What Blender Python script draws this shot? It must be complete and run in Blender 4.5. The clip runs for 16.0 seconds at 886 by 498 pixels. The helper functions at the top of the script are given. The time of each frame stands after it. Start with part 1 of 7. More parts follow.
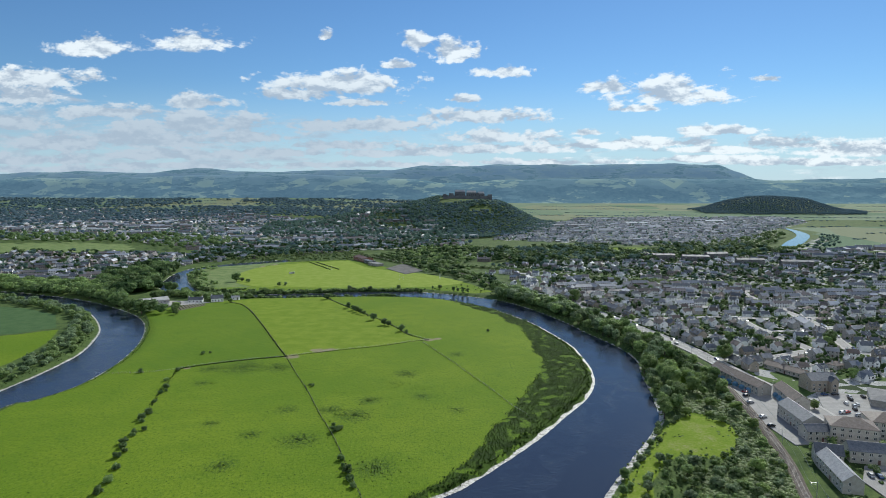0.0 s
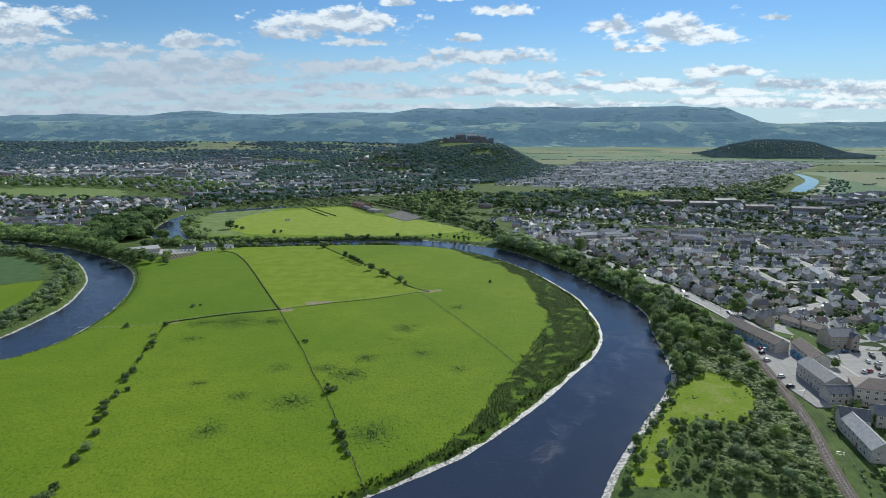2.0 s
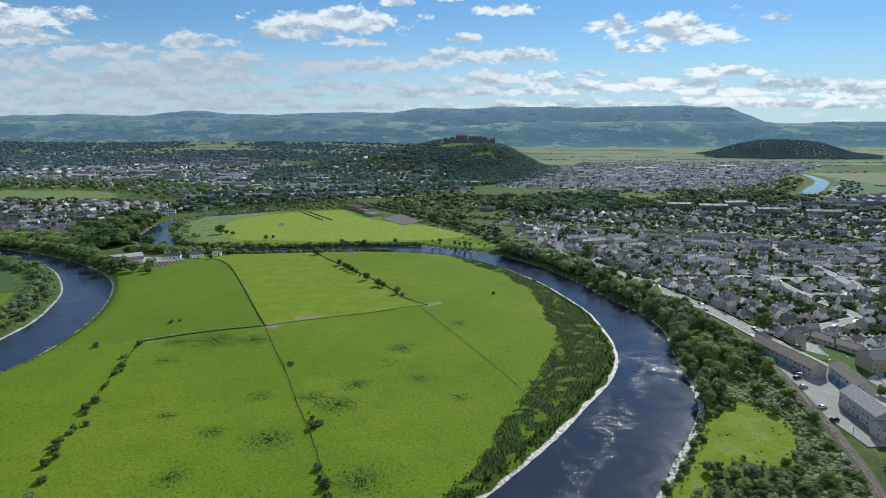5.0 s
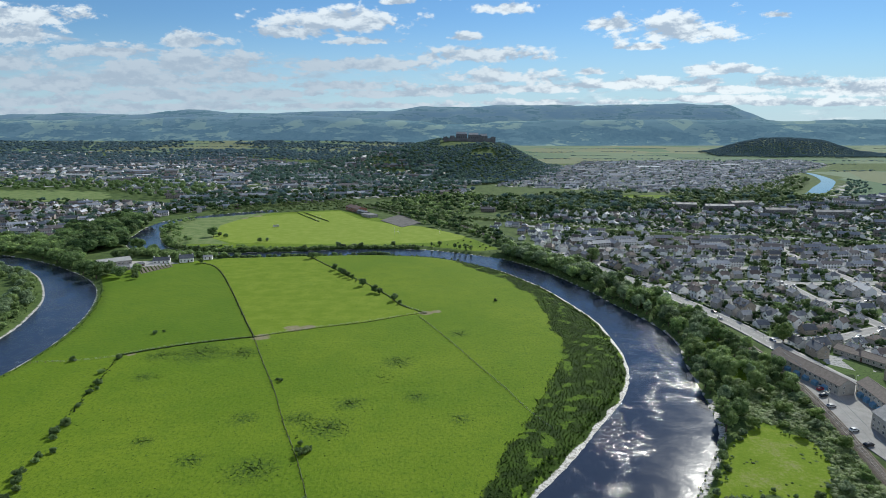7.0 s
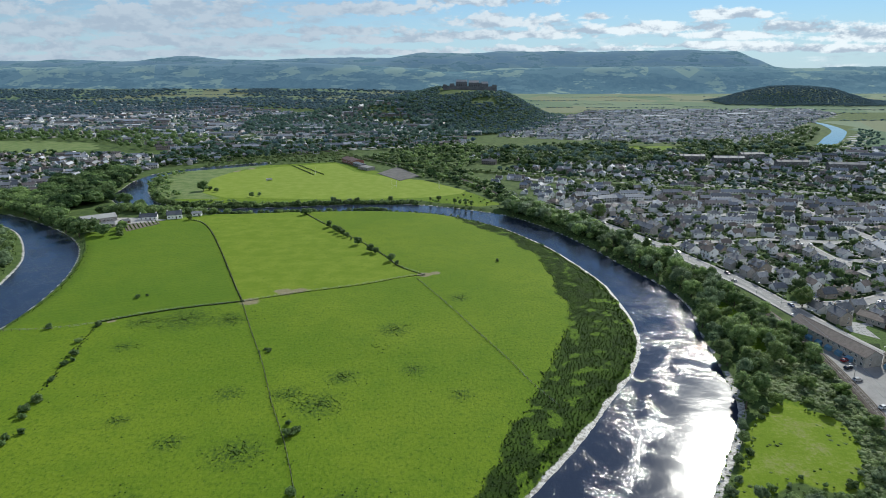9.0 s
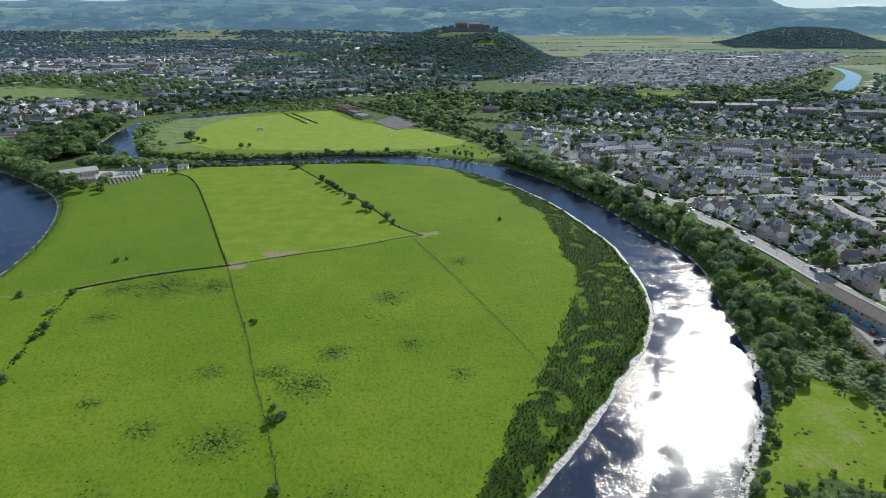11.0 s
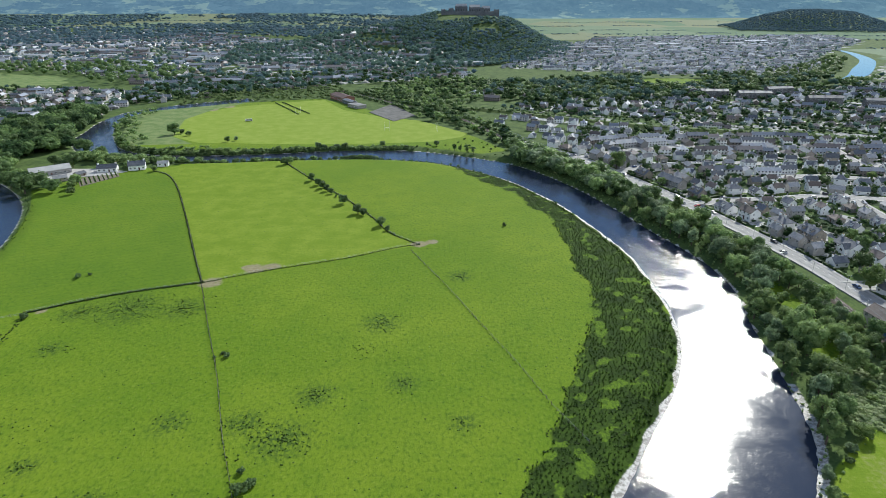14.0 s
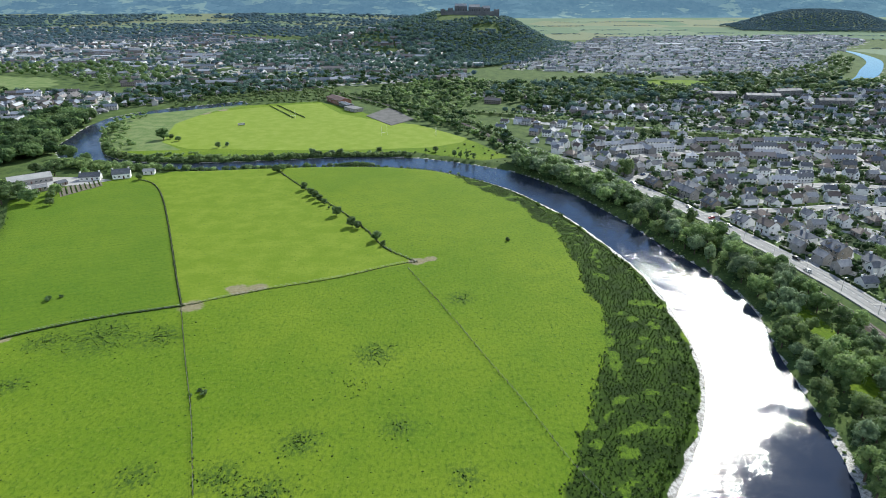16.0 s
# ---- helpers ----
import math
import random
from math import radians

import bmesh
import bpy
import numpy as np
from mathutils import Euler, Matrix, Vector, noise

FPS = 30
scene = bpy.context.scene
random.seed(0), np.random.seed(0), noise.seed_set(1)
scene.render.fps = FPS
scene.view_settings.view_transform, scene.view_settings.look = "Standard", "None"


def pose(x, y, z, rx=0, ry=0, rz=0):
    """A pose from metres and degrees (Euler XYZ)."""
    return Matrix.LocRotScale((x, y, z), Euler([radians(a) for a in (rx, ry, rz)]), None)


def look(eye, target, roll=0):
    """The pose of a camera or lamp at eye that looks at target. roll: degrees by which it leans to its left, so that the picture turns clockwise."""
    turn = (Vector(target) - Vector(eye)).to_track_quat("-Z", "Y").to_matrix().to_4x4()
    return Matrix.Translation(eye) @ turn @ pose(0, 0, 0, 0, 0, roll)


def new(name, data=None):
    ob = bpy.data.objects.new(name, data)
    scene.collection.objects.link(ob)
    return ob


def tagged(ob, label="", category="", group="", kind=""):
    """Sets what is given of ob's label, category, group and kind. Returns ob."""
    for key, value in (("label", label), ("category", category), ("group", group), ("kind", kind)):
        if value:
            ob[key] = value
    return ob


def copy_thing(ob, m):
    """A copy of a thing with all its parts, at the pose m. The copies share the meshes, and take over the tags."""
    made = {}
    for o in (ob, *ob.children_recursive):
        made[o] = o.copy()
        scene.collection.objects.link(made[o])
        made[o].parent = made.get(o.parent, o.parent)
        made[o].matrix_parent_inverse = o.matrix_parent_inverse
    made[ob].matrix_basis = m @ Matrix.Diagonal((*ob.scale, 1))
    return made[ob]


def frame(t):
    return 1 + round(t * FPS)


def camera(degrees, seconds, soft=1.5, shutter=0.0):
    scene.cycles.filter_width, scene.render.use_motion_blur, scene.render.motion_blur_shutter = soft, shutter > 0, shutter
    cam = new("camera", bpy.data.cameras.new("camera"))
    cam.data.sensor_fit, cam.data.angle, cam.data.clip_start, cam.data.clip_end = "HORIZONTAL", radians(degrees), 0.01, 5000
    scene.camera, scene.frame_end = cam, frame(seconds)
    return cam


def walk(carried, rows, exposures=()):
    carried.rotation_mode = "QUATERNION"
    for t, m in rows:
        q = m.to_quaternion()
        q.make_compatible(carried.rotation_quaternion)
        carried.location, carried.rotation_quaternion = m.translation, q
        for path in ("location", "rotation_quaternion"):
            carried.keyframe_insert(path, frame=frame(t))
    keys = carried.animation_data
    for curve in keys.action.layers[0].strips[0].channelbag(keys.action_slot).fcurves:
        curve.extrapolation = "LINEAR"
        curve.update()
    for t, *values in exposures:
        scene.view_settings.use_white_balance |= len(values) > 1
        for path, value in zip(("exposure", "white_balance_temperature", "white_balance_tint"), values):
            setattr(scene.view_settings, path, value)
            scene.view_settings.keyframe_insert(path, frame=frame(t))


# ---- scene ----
cam = camera(71.0, 16.0, 0.8)
# seconds, x, y, z, downward tilt, lean, turn
PATH = [
    (0, 0.00, 0.00, 125.00, 6.23, -0.05, 0.00),
    (0.5, -0.07, 6.12, 124.99, 8.24, -0.04, -0.01),
    (1, -0.12, 12.22, 124.98, 10.68, -0.04, -0.00),
    (1.5, -0.14, 18.32, 124.96, 11.35, -0.05, 0.02),
    (2, -0.13, 24.37, 124.93, 11.36, -0.08, 0.03),
    (2.5, -0.07, 30.39, 124.90, 11.35, -0.10, 0.02),
    (3, 0.01, 36.34, 124.86, 11.37, -0.10, 0.03),
    (3.5, 0.14, 42.23, 124.84, 11.36, -0.11, 0.02),
    (4, 0.24, 47.97, 124.84, 11.36, -0.08, 0.04),
    (6.5, 0.75, 75.95, 125.17, 11.36, 0.01, 0.09),
    (7, 0.86, 81.74, 125.22, 11.50, 0.05, 0.07),
    (7.5, 0.96, 87.67, 125.28, 12.45, 0.07, 0.08),
    (8, 1.02, 93.70, 125.36, 13.64, 0.09, 0.06),
    (8.5, 1.06, 99.75, 125.45, 14.84, 0.07, 0.04),
    (9, 1.09, 105.82, 125.53, 16.10, 0.06, 0.03),
    (9.5, 1.12, 111.94, 125.61, 17.33, 0.05, 0.00),
    (10, 1.16, 118.12, 125.70, 18.60, 0.05, -0.02),
    (10.5, 1.28, 124.40, 125.88, 19.85, 0.08, -0.03),
    (11, 1.36, 130.70, 126.06, 21.05, 0.08, -0.03),
    (11.5, 1.44, 137.00, 126.24, 22.00, 0.08, -0.03),
    (12, 1.52, 143.30, 126.42, 22.40, 0.08, -0.03),
    (12.5, 1.57, 149.55, 126.62, 22.43, 0.11, -0.07),
    (13, 1.64, 155.89, 126.71, 22.44, 0.14, -0.09),
    (13.5, 1.69, 162.13, 126.75, 22.46, 0.16, -0.09),
    (14, 1.71, 168.24, 126.77, 22.47, 0.18, -0.09),
    (14.5, 1.72, 174.25, 126.77, 22.49, 0.19, -0.10),
    (15, 1.74, 180.20, 126.78, 22.48, 0.20, -0.12),
    (15.5, 1.76, 186.13, 126.78, 22.49, 0.20, -0.14),
    (16, 1.80, 192.08, 126.79, 22.50, 0.20, -0.15),
]
walk(cam, [(t, pose(x, y, z, 90 - tilt, lean, turn)) for t, x, y, z, tilt, lean, turn in PATH],
     [(0, 0.28, 6250, 5), (4, 0.26, 6250, 5), (8, 0.24, 6250, 5), (10, 0.30, 6250, 5), (12.5, 0.46, 6200, 5), (16, 0.74, 6200, 5)])

# ---- world, sun, exposure ----
SUN_EL, SUN_AZ = 33.0, 27.0


class Nodes:
    """Short-hand for building a node tree."""

    def __init__(self, tree):
        self.t = tree
        self.t.nodes.clear()

    def n(self, kind, props=None, **ins):
        node = self.t.nodes.new(kind)
        props = props or {}
        if "operation" in props:
            node.operation = props["operation"]
        if "use_clamp" in props:
            node.use_clamp = props["use_clamp"]
        if "data_type" in props:
            node.data_type = props["data_type"]
        if "interpolation_type" in props:
            node.interpolation_type = props["interpolation_type"]
        if "attribute_name" in props:
            node.attribute_name = props["attribute_name"]
        for k, v in ins.items():
            self.put(node, k, v)
        return node

    def put(self, node, key, v):
        key = key.replace("_", " ")
        sock = node.inputs[int(key[1:])] if key[0] == "i" and key[1:].isdigit() else node.inputs[key]
        if isinstance(v, bpy.types.NodeSocket):
            self.t.links.new(v, sock)
        elif isinstance(v, bpy.types.Node):
            self.t.links.new(v.outputs[0], sock)
        else:
            sock.default_value = v

    def math(self, op, a, b=0.0, c=0.0, clamp=False):
        return self.n("ShaderNodeMath", {"operation": op, "use_clamp": clamp}, i0=a, i1=b, i2=c).outputs[0]

    def vec(self, op, a, b=(0, 0, 0)):
        return self.n("ShaderNodeVectorMath", {"operation": op}, i0=a, i1=b)

    def noise(self, vector, scale, detail=3.0, rough=0.55, dist=0.0):
        return self.n("ShaderNodeTexNoise", None, Vector=vector, Scale=scale, Detail=detail, Roughness=rough, Distortion=dist).outputs[0]

    def ramp(self, fac, a, b, lo=0.0, hi=1.0):
        return self.n("ShaderNodeMapRange", {"interpolation_type": "SMOOTHSTEP"}, Value=fac, i1=a, i2=b, i3=lo, i4=hi).outputs[0]

    def mix(self, fac, a, b):
        node = self.n("ShaderNodeMix", {"data_type": "RGBA"})
        for k, v in ((0, fac), (6, a), (7, b)):
            if isinstance(v, bpy.types.NodeSocket):
                self.t.links.new(v, node.inputs[k])
            elif k == 0:
                node.inputs[0].default_value = v
            else:
                node.inputs[k].default_value = (*v[:3], 1)
        return node.outputs[2]


# drifting fair-weather clouds: across (x/y), up (z/y), half width, half height
CLOUDS = [
    (-0.547, 0.209, 0.061, 0.018), (-0.390, 0.217, 0.061, 0.019), (-0.385, 0.125, 0.055, 0.014), (-0.164, 0.155, 0.099, 0.023), (-0.231, 0.137, 0.083, 0.012), (-0.128, 0.124, 0.055, 0.007),
    (-0.041, 0.220, 0.022, 0.017), (0.010, 0.205, 0.044, 0.020), (0.085, 0.172, 0.044, 0.011), (-0.182, 0.227, 0.013, 0.010), (-0.069, 0.182, 0.029, 0.008), (0.032, 0.130, 0.028, 0.007),
    (0.046, 0.104, 0.095, 0.015), (-0.129, 0.090, 0.119, 0.013), (0.361, 0.144, 0.081, 0.028), (0.253, 0.149, 0.044, 0.011), (0.309, 0.116, 0.039, 0.007), (0.509, 0.162, 0.021, 0.007),
    (-0.630, 0.163, 0.087, 0.018), (-0.681, 0.136, 0.096, 0.022), (-0.675, 0.093, 0.059, 0.017), (0.434, 0.081, 0.068, 0.009), (0.235, 0.078, 0.030, 0.006), (0.095, 0.072, 0.090, 0.014),
]
# the lower ranks of cloud over the hills
RANKS = [
    (-0.517, 0.110, 0.101, 0.014), (-0.397, 0.093, 0.119, 0.024), (-0.475, 0.067, 0.165, 0.017), (-0.318, 0.072, 0.087, 0.015), (-0.605, 0.062, 0.110, 0.017), (-0.652, 0.035, 0.138, 0.011),
    (-0.436, 0.043, 0.147, 0.011), (-0.274, 0.047, 0.101, 0.009), (-0.161, 0.058, 0.101, 0.009), (-0.076, 0.045, 0.110, 0.007), (0.014, 0.051, 0.092, 0.010), (0.140, 0.053, 0.101, 0.009),
    (0.230, 0.058, 0.101, 0.008), (0.342, 0.063, 0.110, 0.010), (0.446, 0.052, 0.101, 0.009), (0.544, 0.062, 0.092, 0.013), (0.648, 0.053, 0.083, 0.015), (0.420, 0.036, 0.138, 0.007),
    (0.600, 0.031, 0.138, 0.007), (0.150, 0.031, 0.165, 0.006), (-0.121, 0.027, 0.183, 0.006), (-0.409, 0.025, 0.202, 0.007), (-0.617, 0.019, 0.147, 0.006),
]
world = bpy.data.worlds.new("sky")
scene.world = world
world.use_nodes = True
W = Nodes(world.node_tree)
way = W.n("ShaderNodeTexCoord").outputs["Generated"]
parts_of = W.n("ShaderNodeSeparateXYZ", None, Vector=way)
ahead = W.math("MAXIMUM", parts_of.outputs[1], 0.05)
across, up = W.math("DIVIDE", parts_of.outputs[0], ahead), W.math("DIVIDE", parts_of.outputs[2], ahead)
plane = W.n("ShaderNodeCombineXYZ", None, X=across, Y=up).outputs[0]
billow = W.n("ShaderNodeCombineXYZ", None, X=across, Y=W.math("MULTIPLY", up, 2.0)).outputs[0]
puff = W.noise(billow, 21.0, 7.0, 0.58, 0.1)
fine = W.noise(billow, 85.0, 4.0, 0.6)
near_cloud = 20.0
for cx, cy, rx, ry in CLOUDS + RANKS:
    dx = W.math("MULTIPLY_ADD", across, 1 / rx, -cx / rx)
    dy = W.math("MULTIPLY_ADD", up, 1 / ry, -cy / ry + 0.25)
    dy = W.math("MAXIMUM", dy, W.math("MULTIPLY", dy, -1.7))
    near_cloud = W.math("MINIMUM", near_cloud, W.math("MULTIPLY_ADD", dx, dx, W.math("MULTIPLY", dy, dy)))
near_cloud = W.math("SQRT", near_cloud)
edge = W.math("ADD", near_cloud, W.math("MULTIPLY_ADD", puff, -3.4, 1.6))
edge = W.math("ADD", edge, W.math("MULTIPLY_ADD", fine, -1.1, 0.55))
placed = W.ramp(edge, 1.15, 0.55)
# the far deck over the hills, flattening towards the horizon
deck_map = W.n("ShaderNodeCombineXYZ", None, X=across, Y=W.math("MULTIPLY", up, 5.0)).outputs[0]
deck = W.math("ADD", W.noise(deck_map, 9.0, 7.0, 0.6, 0.4), W.math("MULTIPLY", W.noise(deck_map, 2.3, 2.0), 0.35))
deck = W.math("ADD", deck, W.ramp(across, -0.75, 0.1, 0.10, 0.0))
thick = W.ramp(up, 0.005, 0.055, -0.03, 0.03)
thick = W.math("ADD", thick, W.ramp(W.math("ADD", up, W.math("MULTIPLY", across, 0.085)), 0.075, 0.115, 0.0, -0.5))
far_deck = W.ramp(W.math("ADD", deck, thick), 0.68, 0.95)
cover = W.math("MAXIMUM", placed, far_deck, clamp=True)
front = W.ramp(parts_of.outputs[1], 0.05, 0.3)
# scattered clouds elsewhere in the sky, unseen, thickened to add fill light
lofty = W.vec("DIVIDE", way, W.n("ShaderNodeCombineXYZ", None, X=W.math("ADD", W.math("ABSOLUTE", parts_of.outputs[2]), 0.08), Y=W.math("ADD", W.math("ABSOLUTE", parts_of.outputs[2]), 0.08), Z=1.0).outputs[0]).outputs[0]
behind = W.ramp(W.noise(lofty, 1.3, 6.0, 0.6), 0.44, 0.57)
cover = W.math("ADD", W.math("MULTIPLY", cover, front), W.math("MULTIPLY", behind, W.math("SUBTRACT", 1.0, front)), clamp=True)
sky = W.n("ShaderNodeTexSky")
sky.sky_type, sky.sun_disc, sky.sun_elevation, sky.sun_rotation = "NISHITA", False, radians(SUN_EL), radians(SUN_AZ)
sky.altitude, sky.air_density, sky.dust_density, sky.ozone_density = 100.0, 1.0, 0.05, 3.0
blue = W.vec("MULTIPLY", sky.outputs[0], (0.046, 0.060, 0.075))
above = W.n("ShaderNodeCombineXYZ", None, X=across, Y=W.math("MULTIPLY", W.math("ADD", up, 0.010), 2.0)).outputs[0]
shade = W.ramp(W.math("SUBTRACT", puff, W.noise(above, 21.0, 7.0, 0.58, 0.1)), -0.12, 0.10)
white = W.mix(shade, (0.37, 0.43, 0.52), (0.76, 0.79, 0.82))
# clouds out of view, facing the sun, brightened as added fill for shaded faces
white = W.mix(front, (0.84, 0.86, 0.91), white)
low = W.math("MULTIPLY", W.ramp(up, 0.19, 0.08), W.ramp(across, 0.35, -0.25))
white = W.mix(W.math("MULTIPLY", low, 0.78), white, (0.345, 0.41, 0.50))
haze = W.ramp(up, -0.01, 0.17, 0.75, 0.0)
base_sky = W.mix(haze, blue.outputs[0], (0.42, 0.55, 0.66))
dome = W.mix(W.math("MULTIPLY", cover, 0.93), base_sky, white)
back = W.n("ShaderNodeBackground", None, Color=dome, Strength=1.0)
W.n("ShaderNodeOutputWorld", None, Surface=back)

sun_data = bpy.data.lights.new("sun", "SUN")
sun_data.energy, sun_data.angle, sun_data.color = 3.9, radians(0.55), (1.0, 0.95, 0.86)
sun = new("sun", sun_data)
sun_way = Vector((math.sin(radians(SUN_AZ)) * math.cos(radians(SUN_EL)), math.cos(radians(SUN_AZ)) * math.cos(radians(SUN_EL)), math.sin(radians(SUN_EL))))
sun.matrix_world = look(sun_way * 900, (0, 0, 0))

# ---- materials ----
def material(name, rough=0.8, metal=0.0, spec=0.3):
    m = bpy.data.materials.new(name)
    m.use_nodes = True
    k = Nodes(m.node_tree)
    k.bsdf = k.n("ShaderNodeBsdfPrincipled", None, Roughness=rough, Metallic=metal)
    k.bsdf.inputs["Specular IOR Level"].default_value = spec
    k.n("ShaderNodeOutputMaterial", None, Surface=k.bsdf)
    k.where = k.n("ShaderNodeTexCoord").outputs["Object"]
    k.place = k.n("ShaderNodeNewGeometry").outputs["Position"]
    k.m = m
    return k


def relief(k, height, strength, distance=0.1):
    k.put(k.bsdf, "Normal", k.n("ShaderNodeBump", None, Height=height, Strength=strength, Distance=distance))


def plain(name, a, b, scale=1.0, rough=0.8, metal=0.0, spec=0.3, vary=0.0, bump=0.0):
    """A worn surface of two tones at two sizes; vary: lightness differing from object to object."""
    k = material(name, rough, metal, spec)
    big, small = k.noise(k.place, scale, 4.0), k.noise(k.place, scale * 9.0, 3.0)
    tone = k.ramp(k.math("MULTIPLY_ADD", small, 0.45, k.math("MULTIPLY", big, 0.55)), 0.32, 0.68)
    colour = k.mix(tone, a, b)
    if vary:
        r = k.n("ShaderNodeObjectInfo").outputs["Random"]
        s = k.n("ShaderNodeVectorMath", {"operation": "SCALE"}, i0=colour)
        k.put(s, "Scale", k.math("MULTIPLY_ADD", r, 2 * vary, 1 - vary))
        colour = s.outputs[0]
    k.put(k.bsdf, "Base Color", colour)
    if bump:
        relief(k, small, bump)
    return k.m


def foliage(name, dark, light, scale=0.35, vary=0.3, island=False, spec=0.25):
    k = material(name, 0.6, 0.0, spec)
    clump = k.noise(k.place, scale, 4.0, 0.65)
    r = k.n("ShaderNodeNewGeometry").outputs["Random Per Island"] if island else k.n("ShaderNodeObjectInfo").outputs["Random"]
    colour = k.mix(k.ramp(clump, 0.3, 0.7), dark, light)
    s = k.n("ShaderNodeVectorMath", {"operation": "SCALE"}, i0=colour)
    k.put(s, "Scale", k.math("MULTIPLY_ADD", r, 2 * vary, 1 - vary))
    k.put(k.bsdf, "Base Color", s.outputs[0])
    relief(k, k.noise(k.place, scale * 7, 3.0), 0.6, 0.4)
    trans = k.n("ShaderNodeBsdfTranslucent", None, Color=s.outputs[0])
    both = k.n("ShaderNodeMixShader", None, Fac=0.46, i1=k.bsdf, i2=trans)
    k.n("ShaderNodeOutputMaterial", None, Surface=both).is_active_output = True
    return k.m


LEAF_DARK = foliage("leaf_dark", (0.070, 0.125, 0.040), (0.195, 0.285, 0.100))
LEAF_MID = foliage("leaf_mid", (0.098, 0.172, 0.050), (0.310, 0.410, 0.145))
LEAF_LIGHT = foliage("leaf_light", (0.087, 0.160, 0.038), (0.261, 0.348, 0.102))
LEAF_WILLOW = foliage("leaf_willow", (0.105, 0.170, 0.080), (0.300, 0.390, 0.205))
TOWN_LEAF = foliage("town_leaf", (0.028, 0.060, 0.024), (0.085, 0.145, 0.055), 0.3, 0.4, True, 0.05)
HEDGE = foliage("hedge_leaf", (0.020, 0.048, 0.014), (0.070, 0.125, 0.030))
# green lightened and blued: distance haze mixed into the leaf colour
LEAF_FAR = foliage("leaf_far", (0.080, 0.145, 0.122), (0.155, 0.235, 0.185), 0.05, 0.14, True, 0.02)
SEDGE = foliage("sedge", (0.026, 0.055, 0.009), (0.072, 0.128, 0.018), 0.25, 0.5, True)
# a stronger painted haze tint for the farthest woods
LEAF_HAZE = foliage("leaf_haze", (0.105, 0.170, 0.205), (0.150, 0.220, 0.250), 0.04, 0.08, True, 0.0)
SCRUB_LEAF = foliage("scrub_leaf", (0.102, 0.174, 0.043), (0.275, 0.362, 0.131), 0.3, 0.4, True)
BRAMBLE = foliage("bramble_leaf", (0.110, 0.175, 0.058), (0.290, 0.365, 0.150), 0.22, 0.35, True)
TUFT = foliage("grass_tuft", (0.050, 0.095, 0.012), (0.110, 0.190, 0.020), 0.3, 0.4, True)
BARK = plain("bark", (0.06, 0.045, 0.03), (0.13, 0.10, 0.075), 2.0, 0.9, bump=0.5)
SLATE = plain("slate", (0.080, 0.088, 0.104), (0.155, 0.165, 0.185), 0.8, 0.6, 0, 0.35, vary=0.25, bump=0.3)
SLATE_BROWN = plain("concrete_tile", (0.115, 0.092, 0.080), (0.190, 0.155, 0.135), 0.8, 0.65, 0, 0.3, vary=0.25, bump=0.3)
SLATE_GREY = plain("grey_tile", (0.205, 0.208, 0.215), (0.335, 0.335, 0.340), 0.8, 0.5, 0, 0.3, vary=0.2, bump=0.3)
RENDER_WHITE = plain("white_render", (0.74, 0.735, 0.72), (0.84, 0.84, 0.82), 0.6, 0.85, vary=0.08)
RENDER_GREY = plain("grey_harling", (0.28, 0.265, 0.245), (0.40, 0.385, 0.36), 0.6, 0.9, vary=0.15, bump=0.2)
RENDER_CREAM = plain("cream_harling", (0.36, 0.335, 0.295), (0.48, 0.455, 0.41), 0.6, 0.9, vary=0.1)
DARK_STONE = plain("dark_sandstone", (0.10, 0.10, 0.105), (0.17, 0.165, 0.165), 1.2, 0.9, vary=0.1, bump=0.3)
STONE = plain("sandstone", (0.22, 0.19, 0.16), (0.38, 0.34, 0.28), 1.2, 0.9, vary=0.15, bump=0.3)
BRICK = plain("red_brick", (0.22, 0.10, 0.07), (0.33, 0.17, 0.12), 1.5, 0.9, vary=0.1, bump=0.2)
BRICK_POT = plain("chimney_pot", (0.30, 0.15, 0.09), (0.42, 0.24, 0.15), 2.0, 0.8)
GLASS = plain("window_glass", (0.02, 0.025, 0.03), (0.05, 0.06, 0.07), 0.5, 0.08, 0, 0.8)
WOOD_DOOR = plain("painted_door", (0.05, 0.04, 0.04), (0.18, 0.08, 0.06), 0.3, 0.5, vary=0.4)
WHITE_PAINT = plain("white_paint", (0.70, 0.70, 0.68), (0.82, 0.82, 0.80), 2.0, 0.5)
BLUE_PANEL = plain("blue_cladding", (0.10, 0.22, 0.34), (0.16, 0.32, 0.46), 1.0, 0.5)
FELT = plain("felt_roof", (0.20, 0.20, 0.20), (0.30, 0.295, 0.29), 0.5, 0.97, 0, 0.02)
METAL_ROOF = plain("pale_sheet_roof", (0.30, 0.30, 0.29), (0.42, 0.42, 0.40), 0.25, 0.6, 0.0, 0.5)
STEEL = plain("galvanised_steel", (0.38, 0.39, 0.40), (0.52, 0.53, 0.54), 3.0, 0.4, 0.8)
RAIL = plain("rail_steel", (0.20, 0.17, 0.15), (0.30, 0.27, 0.25), 3.0, 0.6, 0.2)
ASPHALT = plain("asphalt", (0.22, 0.215, 0.21), (0.31, 0.305, 0.295), 0.25, 0.85, bump=0.15)
PAVING = plain("paving", (0.32, 0.31, 0.295), (0.43, 0.42, 0.40), 0.5, 0.85)
LINE_WHITE = plain("road_paint", (0.6, 0.6, 0.58), (0.75, 0.75, 0.72), 1.5, 0.7)
BALLAST = plain("ballast", (0.075, 0.062, 0.052), (0.15, 0.125, 0.105), 1.2, 0.95, bump=0.6)
SLEEPER = plain("sleeper", (0.20, 0.18, 0.16), (0.32, 0.30, 0.28), 1.0, 0.9)
